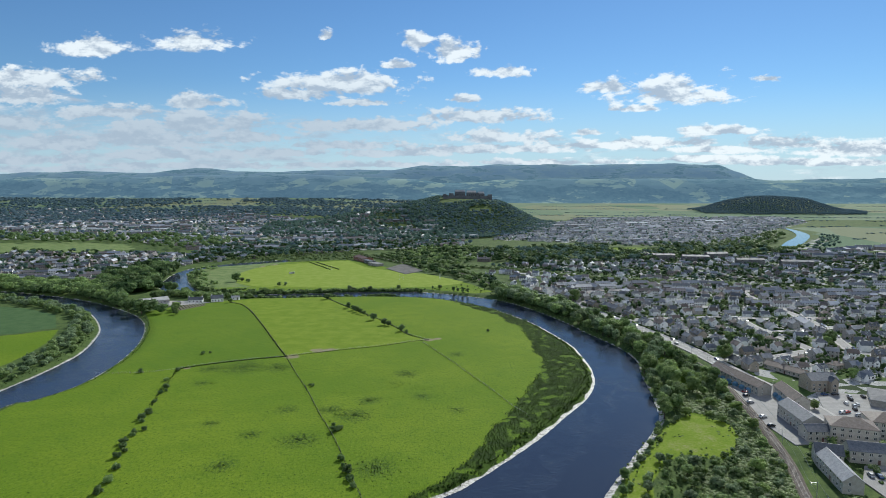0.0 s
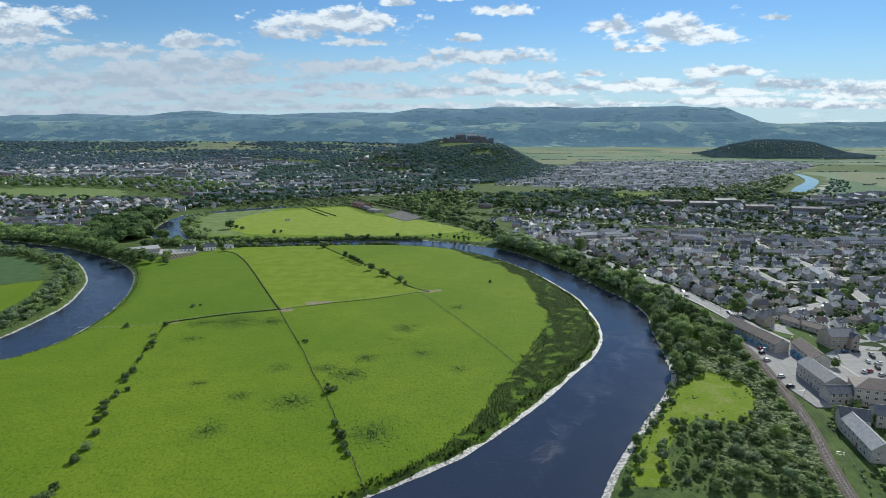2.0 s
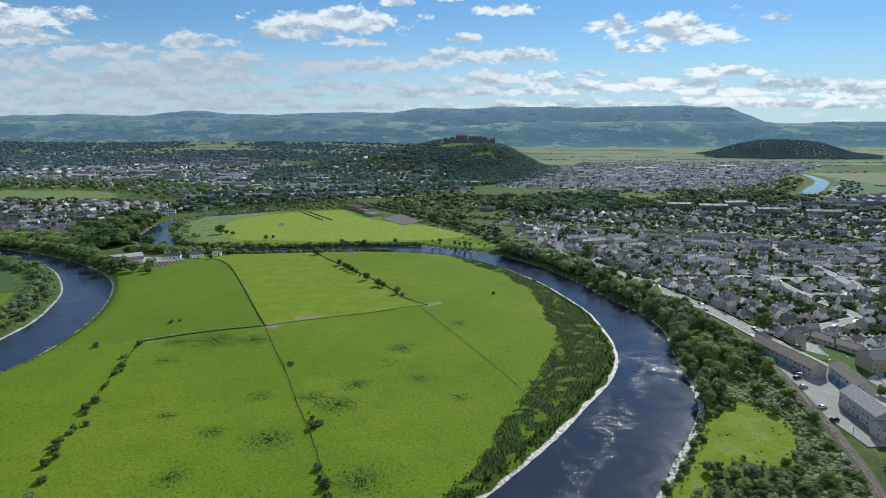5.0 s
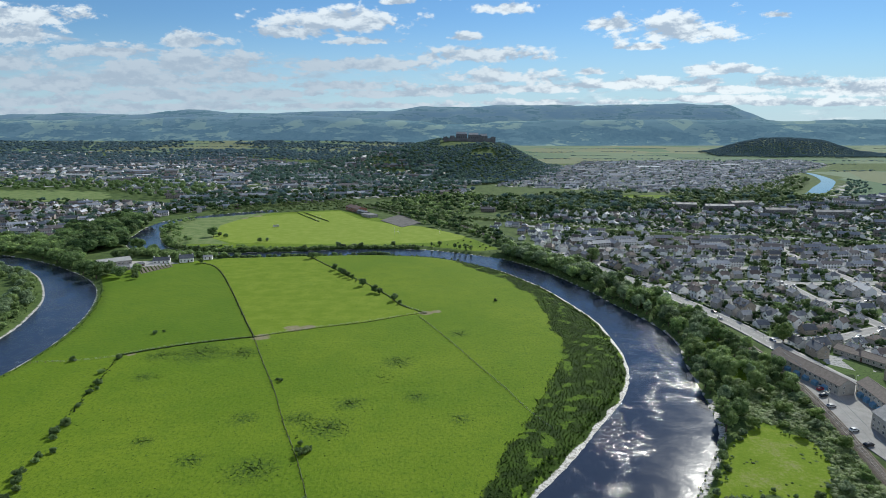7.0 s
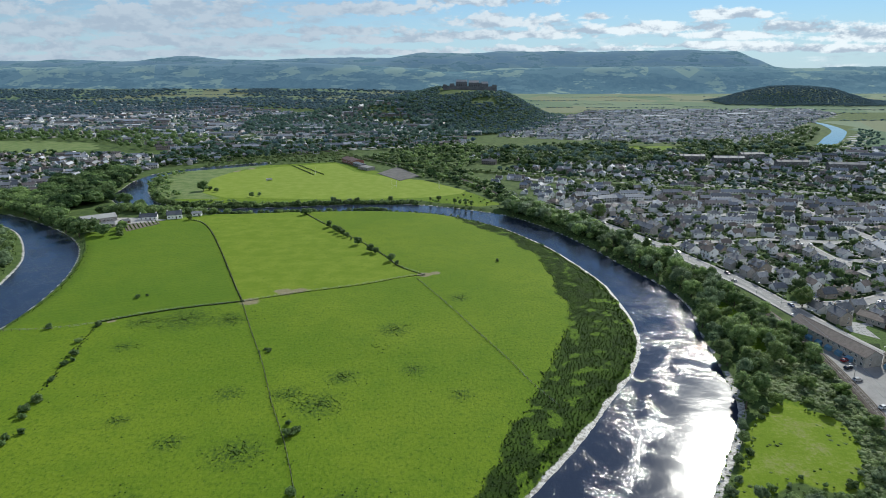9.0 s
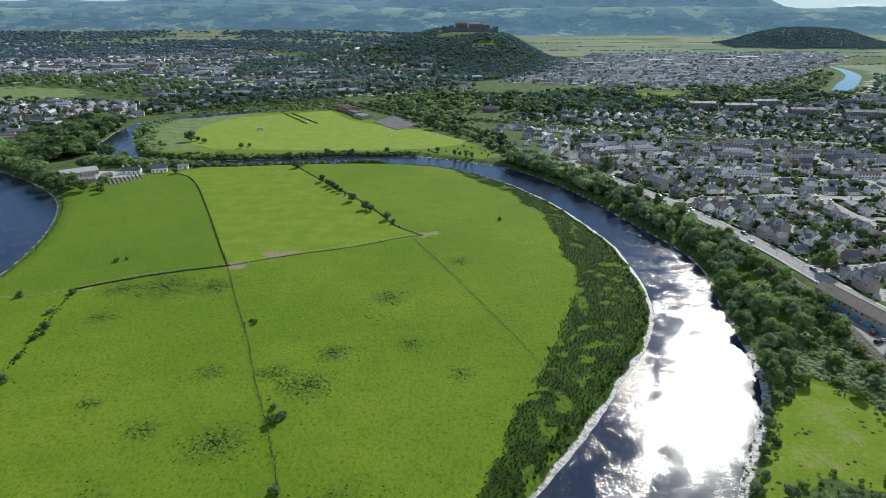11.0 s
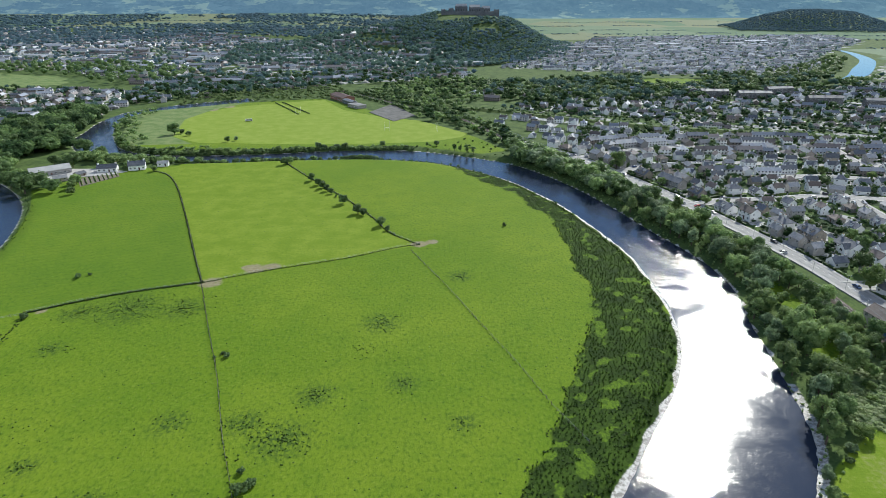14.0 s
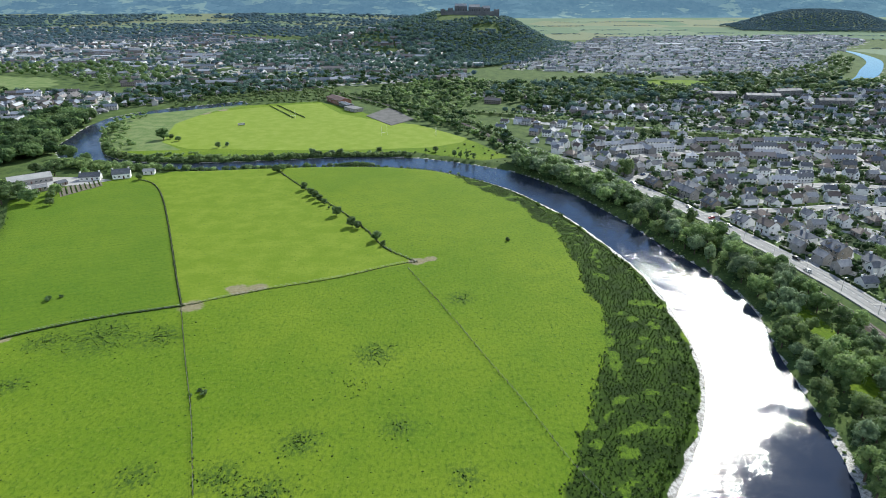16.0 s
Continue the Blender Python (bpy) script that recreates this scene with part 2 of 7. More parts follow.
POST = plain("weathered_post", (0.09, 0.075, 0.055), (0.20, 0.17, 0.13), 2.0, 0.9)
CASTLE_STONE = plain("castle_stone", (0.085, 0.092, 0.105), (0.160, 0.168, 0.180), 0.08, 0.95)
RUBBER = plain("tyre", (0.015, 0.015, 0.015), (0.03, 0.03, 0.03), 4.0, 0.8)


def car_paint(name, colour):
    return plain(name, tuple(c * 0.9 for c in colour), colour, 1.0, 0.25, 0.1, 0.6)


PAINTS = [car_paint("paint_white", (0.75, 0.75, 0.74)), car_paint("paint_silver", (0.42, 0.43, 0.45)), car_paint("paint_black", (0.02, 0.02, 0.025)), car_paint("paint_red", (0.35, 0.03, 0.03)), car_paint("paint_blue", (0.05, 0.10, 0.22))]

# river water: dark, peaty, ruffled by a light wind
k = material("river_water", 0.10, 0.0, 0.5)
k.put(k.bsdf, "Base Color", (0.026, 0.034, 0.056, 1))
k.bsdf.inputs["IOR"].default_value = 1.33
stretch = k.n("ShaderNodeVectorMath", {"operation": "MULTIPLY"}, i0=k.place, i1=(1.0, 0.8, 1.0)).outputs[0]
gust = k.ramp(k.noise(stretch, 0.060, 8.0, 0.74, 0.6), 0.40, 0.56)
spot = k.n("ShaderNodeSeparateXYZ", None, Vector=k.place)
off_bank = k.math("SUBTRACT", k.math("MULTIPLY_ADD", spot.outputs[1], 0.53, -61.6), spot.outputs[0])
off_bank = k.math("ADD", off_bank, k.math("MULTIPLY_ADD", k.noise(k.place, 0.06, 6.0, 0.7), 40.0, -20.0))
lee = k.math("MULTIPLY", k.ramp(off_bank, 27.0, 19.0), k.ramp(spot.outputs[1], 366.0, 340.0))
k.put(k.bsdf, "Roughness", k.math("MULTIPLY_ADD", gust, 0.02, 0.09))
ripple = k.math("ADD", k.noise(k.place, 0.45, 4.0, 0.72, 0.4), k.math("MULTIPLY", k.noise(k.place, 2.2, 2.0), 0.30))
rip = k.n("ShaderNodeBump", None, Height=ripple, Distance=0.5)
k.put(rip, "Strength", k.math("MULTIPLY", k.math("MULTIPLY_ADD", gust, 0.30, 0.10), k.math("MULTIPLY_ADD", lee, -0.82, 1.0)))
k.put(k.bsdf, "Normal", rip)
WATER = k.m
k = material("calm_water", 0.04, 0.0, 0.4)
k.put(k.bsdf, "Base Color", (0.03, 0.05, 0.07, 1))
relief(k, k.noise(k.place, 0.15, 3.0), 0.05, 0.1)
CALM = k.m

# the ground: zones are carried by two attributes of the sheet
k = material("ground_cover", 0.95, 0.0, 0.1)
za = k.n("ShaderNodeSeparateColor", None, Color=k.n("ShaderNodeAttribute", {"attribute_name": "zone_a"}).outputs["Color"])
zb = k.n("ShaderNodeSeparateColor", None, Color=k.n("ShaderNodeAttribute", {"attribute_name": "zone_b"}).outputs["Color"])
n_big, n_mid, n_fine = k.noise(k.place, 0.012, 4.0), k.noise(k.place, 0.09, 4.0, 0.6), k.noise(k.place, 0.7, 4.0, 0.65)
tuss = k.noise(k.n("ShaderNodeVectorMath", {"operation": "MULTIPLY"}, i0=k.place, i1=(1.0, 0.6, 1.0)).outputs[0], 0.85, 5.0, 0.74)
jag = k.math("MULTIPLY_ADD", n_mid, 0.6, k.math("MULTIPLY", n_fine, 0.4))


def zone(value, soft=0.12):
    return k.ramp(k.math("ADD", value, k.math("MULTIPLY_ADD", jag, 0.7, -0.35)), 0.5 - soft, 0.5 + soft)


wild = k.mix(k.ramp(jag, 0.35, 0.65), (0.040, 0.070, 0.022), (0.100, 0.145, 0.042))
meadow = k.mix(k.ramp(n_big, 0.35, 0.65), (0.108, 0.180, 0.010), (0.148, 0.214, 0.014))
meadow = k.mix(k.ramp(n_mid, 0.42, 0.70, 0.0, 0.5), meadow, (0.092, 0.165, 0.011))
meadow = k.mix(k.ramp(tuss, 0.46, 0.66, 0.0, 0.75), meadow, (0.050, 0.102, 0.008))
meadow = k.mix(k.ramp(n_fine, 0.50, 0.72, 0.0, 0.6), meadow, (0.180, 0.236, 0.028))
hay = k.mix(k.ramp(k.math("MULTIPLY_ADD", n_mid, 0.6, k.math("MULTIPLY", n_fine, 0.4)), 0.38, 0.64), (0.128, 0.198, 0.013), (0.176, 0.240, 0.024))
hay = k.mix(k.ramp(tuss, 0.52, 0.68, 0.0, 0.6), hay, (0.092, 0.160, 0.014))
sport = k.mix(k.ramp(n_mid, 0.35, 0.7), (0.178, 0.250, 0.028), (0.222, 0.285, 0.048))
plot_at = k.n("ShaderNodeTexVoronoi", None, Vector=k.place, Scale=0.085)
plot = k.n("ShaderNodeSeparateColor", None, Color=plot_at.outputs["Color"])
town = k.mix(k.ramp(plot.outputs[0], 0.30, 0.34), (0.030, 0.052, 0.018), (0.080, 0.130, 0.036))
town = k.mix(k.ramp(plot.outputs[0], 0.66, 0.68), town, (0.40, 0.40, 0.395))
town = k.mix(k.ramp(n_fine, 0.48, 0.62, 0.0, 0.55), town, (0.035, 0.055, 0.022))
# wet mud; the pale tone has its sun glare painted into the colour
mud = k.mix(k.ramp(n_fine, 0.36, 0.62), (0.16, 0.15, 0.13), (0.50, 0.485, 0.455))
sedge = k.mix(k.ramp(jag, 0.40, 0.62), (0.018, 0.036, 0.006), (0.048, 0.088, 0.010))
gap_at = k.n("ShaderNodeAttribute", {"attribute_name": "zone_f"}).outputs["Fac"]
sedge = k.mix(k.ramp(k.math("ADD", gap_at, k.math("MULTIPLY_ADD", n_fine, 0.8, -0.4)), 0.40, 0.60), sedge, k.mix(k.ramp(tuss, 0.42, 0.62), (0.105, 0.175, 0.014), (0.045, 0.085, 0.010)))
cells = k.n("ShaderNodeTexVoronoi", None, Vector=k.n("ShaderNodeVectorMath", {"operation": "MULTIPLY"}, i0=k.place, i1=(0.0042, 0.0026, 0)).outputs[0], Scale=1.0)
pick = k.n("ShaderNodeSeparateColor", None, Color=cells.outputs["Color"])
# field greens of the far plain, with some blue haze painted in
farm = k.mix(pick.outputs[0], (0.085, 0.148, 0.080), (0.155, 0.205, 0.125))
farm = k.mix(k.ramp(pick.outputs[1], 0.72, 0.76), farm, (0.160, 0.185, 0.105))
bare = k.mix(k.ramp(n_fine, 0.3, 0.7), (0.185, 0.165, 0.090), (0.265, 0.240, 0.150))
c = k.mix(zone(za.outputs[1]), wild, town)
c = k.mix(zone(zb.outputs[1]), c, farm)
c = k.mix(zone(za.outputs[0]), c, meadow)
strip_at = k.n("ShaderNodeAttribute", {"attribute_name": "zone_d"}).outputs["Fac"]
flat = k.n("ShaderNodeSeparateXYZ", None, Vector=k.place)
band = k.math("SINE", k.math("ADD", k.math("ADD", k.math("MULTIPLY", flat.outputs[0], -0.56), k.math("MULTIPLY", flat.outputs[1], 1.26)), k.math("MULTIPLY", n_mid, 3.0)))
c = k.mix(k.math("MULTIPLY", strip_at, 0.24), c, (0.058, 0.130, 0.014))
c = k.mix(k.math("MULTIPLY", k.math("MULTIPLY", k.ramp(band, 0.1, 0.9), 0.20), strip_at), c, (0.060, 0.120, 0.010))
hay_at = k.n("ShaderNodeSeparateColor", None, Color=k.n("ShaderNodeAttribute", {"attribute_name": "zone_c"}).outputs["Color"])
c = k.mix(k.ramp(hay_at.outputs[2], 0.35, 0.65), c, hay)
c = k.mix(zone(zb.outputs[0], 0.06), c, sport)
c = k.mix(zone(zb.outputs[2]), c, sedge)
crop = k.mix(k.ramp(jag, 0.35, 0.65), (0.050, 0.098, 0.036), (0.075, 0.130, 0.050))
c = k.mix(zone(k.n("ShaderNodeAttribute", {"attribute_name": "zone_c"}).outputs["Alpha"], 0.06), c, crop)
bare_at = k.n("ShaderNodeAttribute", {"attribute_name": "zone_c"})
bare_at = k.n("ShaderNodeSeparateColor", None, Color=bare_at.outputs["Color"])
c = k.mix(k.ramp(k.math("ADD", bare_at.outputs[0], k.math("MULTIPLY_ADD", jag, 0.8, -0.4)), 0.40, 0.65), c, bare)
green = k.mix(k.ramp(jag, 0.38, 0.62), (0.105, 0.165, 0.050), (0.185, 0.228, 0.092))
c = k.mix(k.ramp(k.n("ShaderNodeAttribute", {"attribute_name": "zone_e"}).outputs["Fac"], 0.4, 0.6), c, green)
c = k.mix(k.math("MULTIPLY", bare_at.outputs[1], k.ramp(tuss, 0.40, 0.58)), c, (0.050, 0.092, 0.014))
c = k.mix(zone(za.outputs[2], 0.1), c, mud)
k.put(k.bsdf, "Base Color", c)
k.put(k.bsdf, "Roughness", k.math("MULTIPLY_ADD", zone(za.outputs[2]), -0.30, 0.95))
k.put(k.bsdf, "Specular IOR Level", k.math("MULTIPLY_ADD", zone(za.outputs[2]), 0.5, 0.1))
relief(k, k.math("ADD", k.math("MULTIPLY", tuss, 0.7), k.math("MULTIPLY", n_fine, 0.4)), 0.5, 0.5)
GROUND = k.m

# distant moor and forest; the haze of miles of air is painted into the colours
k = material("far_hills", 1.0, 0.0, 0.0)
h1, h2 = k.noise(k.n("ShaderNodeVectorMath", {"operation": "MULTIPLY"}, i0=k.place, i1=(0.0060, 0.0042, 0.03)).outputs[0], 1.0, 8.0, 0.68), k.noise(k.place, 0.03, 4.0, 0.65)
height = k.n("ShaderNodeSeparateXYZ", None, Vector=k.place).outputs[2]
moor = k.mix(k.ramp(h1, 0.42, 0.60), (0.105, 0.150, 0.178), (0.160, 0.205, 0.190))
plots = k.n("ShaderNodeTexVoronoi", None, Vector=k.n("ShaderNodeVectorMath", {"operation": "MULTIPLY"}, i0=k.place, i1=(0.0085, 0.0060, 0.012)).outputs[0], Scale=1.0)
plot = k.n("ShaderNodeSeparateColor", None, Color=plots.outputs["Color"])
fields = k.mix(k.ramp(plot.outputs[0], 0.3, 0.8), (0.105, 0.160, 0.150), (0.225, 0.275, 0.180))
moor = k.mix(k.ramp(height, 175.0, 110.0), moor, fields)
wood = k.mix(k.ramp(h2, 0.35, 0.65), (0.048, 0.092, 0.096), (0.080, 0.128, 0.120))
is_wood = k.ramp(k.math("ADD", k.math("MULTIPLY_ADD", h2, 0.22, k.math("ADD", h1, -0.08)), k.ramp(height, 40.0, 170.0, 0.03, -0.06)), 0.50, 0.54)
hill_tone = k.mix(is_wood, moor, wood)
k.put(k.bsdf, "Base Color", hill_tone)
# weak blue glow standing in for hazy air, not a light source
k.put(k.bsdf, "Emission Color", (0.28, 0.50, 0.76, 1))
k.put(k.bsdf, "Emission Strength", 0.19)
HILLS_HAZE = k.m

# ---- the lie of the land ----
def smooth(pts, per=8):
    """A Catmull-Rom curve through the control points."""
    p = np.array([pts[0], *pts, pts[-1]], float)
    out = []
    for a, b, c, d in zip(p, p[1:], p[2:], p[3:]):
        for s in np.arange(per) / per:
            out.append(0.5 * (2 * b + (c - a) * s + (2 * a - 5 * b + 4 * c - d) * s * s + (3 * b - a - 3 * c + d) * s**3))
    return np.array(out + [p[-1]])


def even(line, count):
    """The line walked in equal steps."""
    d = np.r_[0, np.cumsum(np.linalg.norm(np.diff(line, axis=0), axis=1))]
    s = np.linspace(0, d[-1], count)
    return np.c_[np.interp(s, d, line[:, 0]), np.interp(s, d, line[:, 1])]


def length(line):
    return float(np.linalg.norm(np.diff(np.array(line, float), axis=0), axis=1).sum())


def inside(px, py, poly):
    r = np.zeros(px.shape, bool)
    x0, y0 = poly[-1]
    for x1, y1 in poly:
        if y0 != y1:
            hit = ((y1 > py) != (y0 > py)) & (px < (x0 - x1) * (py - y1) / (y0 - y1) + x1)
            r ^= hit
        x0, y0 = x1, y1
    return r


def distance(px, py, line, closed=False):
    best = np.full(px.shape, 1e9)
    pts = list(line) + ([line[0]] if closed else [])
    for (x0, y0), (x1, y1) in zip(pts, pts[1:]):
        dx, dy = x1 - x0, y1 - y0
        s = np.clip(((px - x0) * dx + (py - y0) * dy) / (dx * dx + dy * dy + 1e-9), 0, 1)
        best = np.minimum(best, (px - x0 - s * dx) ** 2 + (py - y0 - s * dy) ** 2)
    return np.sqrt(best)


def sst(v, a, b):
    s = np.clip((v - a) / (b - a), 0, 1)
    return s * s * (3 - 2 * s)


# the river in three visible reaches: the bank on the meadow's side, the far bank
A_IN = [(-150, 130), (-40, 208), (-1, 237), (16, 254), (47, 294), (67, 325), (85, 353), (96, 380), (101, 408), (102, 438), (100, 474), (90, 517), (79, 554), (66, 582), (52, 609), (32, 633), (10, 653), (-14, 667), (-60, 676), (-125, 673), (-193, 665), (-255, 672), (-310, 697), (-345, 745), (-356, 789), (-365, 827), (-369, 869), (-362, 905), (-330, 945), (-250, 1000)]
A_OUT = [(-60, 90), (30, 180), (64, 237), (75, 255), (89, 277), (104, 300), (116, 322), (122, 347), (126, 368), (131, 400), (137, 425), (137, 450), (132, 475), (123, 503), (110, 550), (94, 594), (76, 630), (56, 658), (34, 674), (11, 688), (-25, 703), (-83, 706), (-137, 696), (-201, 688), (-250, 693), (-285, 714), (-309, 750), (-331, 794), (-348, 840), (-350, 882), (-340, 905), (-310, 925), (-240, 975)]
B_IN = [(-300, 230), (-272, 345), (-266, 385), (-265, 412), (-267, 447), (-279, 488), (-296, 527), (-330, 577), (-360, 609), (-400, 636), (-451, 660), (-520, 684), (-640, 720)]
B_OUT = [(-262, 230), (-249, 335), (-239, 349), (-229, 372), (-227, 402), (-231, 440), (-243, 488), (-264, 538), (-287, 572), (-319, 604), (-365, 640), (-402, 662), (-462, 689), (-530, 712), (-650, 750)]
C_IN = [(380, 1060), (520, 1106), (586, 1137), (632, 1183), (706, 1294), (806, 1430), (885, 1600), (900, 1700)]
C_OUT = [(390, 1040), (526, 1079), (600, 1117), (680, 1178), (735, 1240), (800, 1334), (868, 1450), (915, 1600), (925, 1700)]
REACHES = [(smooth(a, 6), smooth(b, 6)) for a, b in ((A_IN, A_OUT), (B_IN, B_OUT), (C_IN, C_OUT))]
WATER_Z = -2.0
SEDGE_IN = [(-60, 190), (2, 250), (14, 275), (29, 309), (42, 338), (56, 372), (65, 400), (70, 425), (71, 456), (68, 496), (64, 530), (54, 562), (36, 598), (8, 640)]
SPORT = [(-276, 800), (-283, 865), (-250, 922), (-203, 950), (-150, 976), (-114, 901), (-58, 849), (-22, 834), (26, 768), (20, 752), (-8, 733), (-48, 727), (-137, 724), (-223, 732), (-255, 757)]
GRASS_LEFT = [(-300, 380), (-300, 440), (-310, 480), (-325, 515), (-345, 500), (-400, 470), (-520, 420), (-450, 340)]
CROP_LEFT = [(-352, 500), (-330, 520), (-365, 575), (-412, 602), (-475, 620), (-620, 600), (-560, 450), (-440, 468)]
PARK_LEFT = [(-895, 1245), (-762, 1270), (-623, 1226), (-565, 1130), (-633, 1090), (-790, 1083), (-1000, 1090), (-1000, 1240)]
GREENS = [(289, 1126), (329, 1182), (408, 1164), (378, 1072), (300, 1080)]
CLEARING = [(64, 222), (78, 252), (96, 278), (115, 310), (134, 324), (149, 312), (146, 290), (136, 273), (124, 268), (113, 275), (100, 266), (88, 248), (80, 222)]
TRAIL = [(136, 318), (141, 350), (149, 380), (155, 408), (154, 430)]
CASTLE_AT = (62.0, 1800.0)


def land(px, py):
    """Height of the ground, the river bed included, without the far hills."""
    z = np.zeros(px.shape)
    # crag with the castle, its wooded front and its long tail
    dx, dy = px - 95, py - 1800
    rx = np.where(dx > 0, 215.0, 520.0)
    ry = np.where(dy > 0, 500.0, 400.0)
    d = np.sqrt((dx / rx) ** 2 + (dy / ry) ** 2)
    z += 74 * sst(d, 1.05, 0.12) * (1 + 0.08 * np.sin(px * 0.021 + 1.3) * np.cos(py * 0.017))
    d = np.sqrt(((px - 1340) / 330) ** 2 + ((py - 2560) / 280) ** 2)
    z += 66 * sst(d, 1.0, 0.15) * (1 + 0.1 * np.sin(px * 0.013))
    # ground climbing gently behind the town
    z += 38 * sst(py, 2300, 4300) * sst(px, 600, -900)
    return z


def river_depth(px, py, z):
    for a, b in REACHES[:2]:
        poly = np.r_[a, b[::-1]]
        x0, y0 = poly.min(0) - 20
        x1, y1 = poly.max(0) + 20
        near = (px > x0) & (px < x1) & (py > y0) & (py < y1)
        qx, qy = px[near], py[near]
        d = distance(qx, qy, poly, True)
        wet = inside(qx, qy, poly)
        bank = WATER_Z + 2.0 * sst(d, -1.0, 10.0)
        z[near] = np.where(wet, WATER_Z - np.minimum(1.6, d * 0.35), np.minimum(z[near], bank))
    return z


def axis_lines(lo, fine_lo, fine_hi, hi, step, grow):
    line = list(np.arange(fine_lo, fine_hi + 0.1, step))
    s = step
    while line[-1] < hi:
        s *= grow
        line.append(line[-1] + s)
    s = step
    while line[0] > lo:
        s *= grow
        line.insert(0, line[0] - s)
    return np.array(line)


def sheet_mesh(name, verts, nx, ny):
    """A grid of nx by ny vertices as one mesh."""
    i = np.arange(nx * ny).reshape(ny, nx)
    quads = np.stack([i[:-1, :-1], i[:-1, 1:], i[1:, 1:], i[1:, :-1]], -1).reshape(-1, 4)
    return raw_mesh(name, verts, quads, True)


def raw_mesh(name, verts, faces, soft=False):
    """A mesh from arrays of equal-sided faces."""
    me = bpy.data.meshes.new(name)
    n, sides = faces.shape
    me.vertices.add(len(verts))
    me.vertices.foreach_set("co", np.ascontiguousarray(verts, np.float32).ravel())
    me.loops.add(n * sides)
    me.loops.foreach_set("vertex_index", np.ascontiguousarray(faces, np.int32).ravel())
    me.polygons.add(n)
    me.polygons.foreach_set("loop_start", np.arange(0, n * sides, sides, dtype=np.int32))
    me.polygons.foreach_set("use_smooth", np.full(n, soft))
    me.update(calc_edges=True)
    me.validate()
    return me


gx, gy = axis_lines(-4800, -380, 330, 4800, 2.6, 1.10), axis_lines(-900, 200, 960, 4850, 2.6, 1.045)
PX, PY = (v.ravel() for v in np.meshgrid(gx, gy))
PZ = river_depth(PX, PY, land(PX, PY))
ripple_z = np.array([noise.noise((x * 0.03, y * 0.03, 0)) + 0.4 * noise.noise((x * 0.12, y * 0.12, 3)) for x, y in zip(PX, PY)])
PZ = np.where(PZ > -0.5, PZ + 0.25 * ripple_z, PZ)
me = sheet_mesh("ground", np.c_[PX, PY, PZ], len(gx), len(gy))
me.materials.append(GROUND)

RIV_A = np.r_[REACHES[0][0], REACHES[0][1][::-1]]
MEADOW = np.r_[smooth([p for p in A_IN if p[0] > -260 and p[1] < 690], 4), np.array([(-232, 640), (-262, 622), (-272, 590)]), smooth(B_OUT, 4)[:60][::-1][8:]]
LOOP = [(-1, 200), *A_IN[2:21], (-215, 650), (-262, 625), (-285, 585), (-262, 545), (-240, 490), (-228, 440), (-224, 402), (-226, 372), (-240, 345), (-262, 230), (-150, 100)]


def soft_in(poly, width=3.0):
    d = distance(PX, PY, poly, True)
    return 0.5 + np.where(inside(PX, PY, poly), d, -d) / (2 * width)


meadow_zone = np.clip(np.maximum.reduce([soft_in(LOOP), soft_in([(-345, 900), (-292, 938), (-154, 988), (-34, 842), (33, 756), (60, 694), (34, 684), (-20, 712), (-83, 714), (-133, 705), (-233, 700), (-286, 722), (-318, 790)], 5) * 0.75, soft_in(GRASS_LEFT), soft_in(CLEARING, 6) * 0.85, soft_in(GREENS), 0.5 + (5 - distance(PX, PY, TRAIL)) / 8]), 0, 1)
in_bank = distance(PX, PY, REACHES[0][0][8:110])
rag_shore = np.array([noise.noise((x * 0.09, y * 0.09, 21)) for x, y in zip(PX, PY)])
mud_zone = np.clip(0.5 + (2.0 + 2.2 * rag_shore - in_bank) / 3.0, 0, 1) * (PZ < -0.2)
right_mud = distance(PX, PY, REACHES[0][1][6:44])
mud_zone = np.maximum(mud_zone, np.clip(0.5 + (3.0 - right_mud) / 3.5, 0, 1) * (PZ < -0.4))
mud_zone = np.maximum(mud_zone, np.clip(0.5 + (1.5 - distance(PX, PY, REACHES[1][0])) / 4.0, 0, 1) * (PZ < -0.2))
mud_zone = np.maximum(mud_zone, (PZ < WATER_Z + 0.1) * 1.0)
sport_zone = np.clip(soft_in(SPORT), 0, 1)
TOWN_RIGHT = [(130, 700), (165, 560), (190, 440), (190, 330), (175, 200), (900, 150), (1500, 900), (1700, 1250), (980, 1250), (860, 1400), (700, 1230), (600, 1100), (380, 1020), (140, 950), (70, 890)]
TOWN_LEFT = [(-420, 740), (-380, 830), (-385, 920), (-430, 1040), (-560, 1080), (-1100, 1060), (-1100, 800), (-600, 760)]
CENTRE = [(-420, 1090), (-150, 1120), (60, 1180), (40, 1360), (-150, 1550), (-350, 1900), (-700, 2300), (-1900, 2500), (-1900, 1330), (-700, 1320), (-520, 1200)]
SUBURB = [(100, 1330), (330, 1230), (560, 1180), (700, 1330), (820, 1560), (1150, 1950), (1150, 2150), (500, 2100), (300, 1800), (200, 1500)]
town_zone = np.clip(np.maximum.reduce([soft_in(p, 10) for p in (TOWN_RIGHT, TOWN_LEFT, CENTRE, SUBURB)]), 0, 1)
farm_zone = np.clip(np.maximum(sst(PY, 1900, 2150) * sst(PX, 150, 350), sst(PY, 2900, 3200) * sst(PX, 0, 200)), 0, 1)
farm_zone = np.maximum(farm_zone, sst(PY, 2650, 2750))
farm_zone = np.maximum(farm_zone, np.clip(soft_in([(700, 1150), (830, 1330), (900, 1480), (960, 1700), (2500, 1900), (2600, 1300), (1250, 1150)], 10), 0, 1))
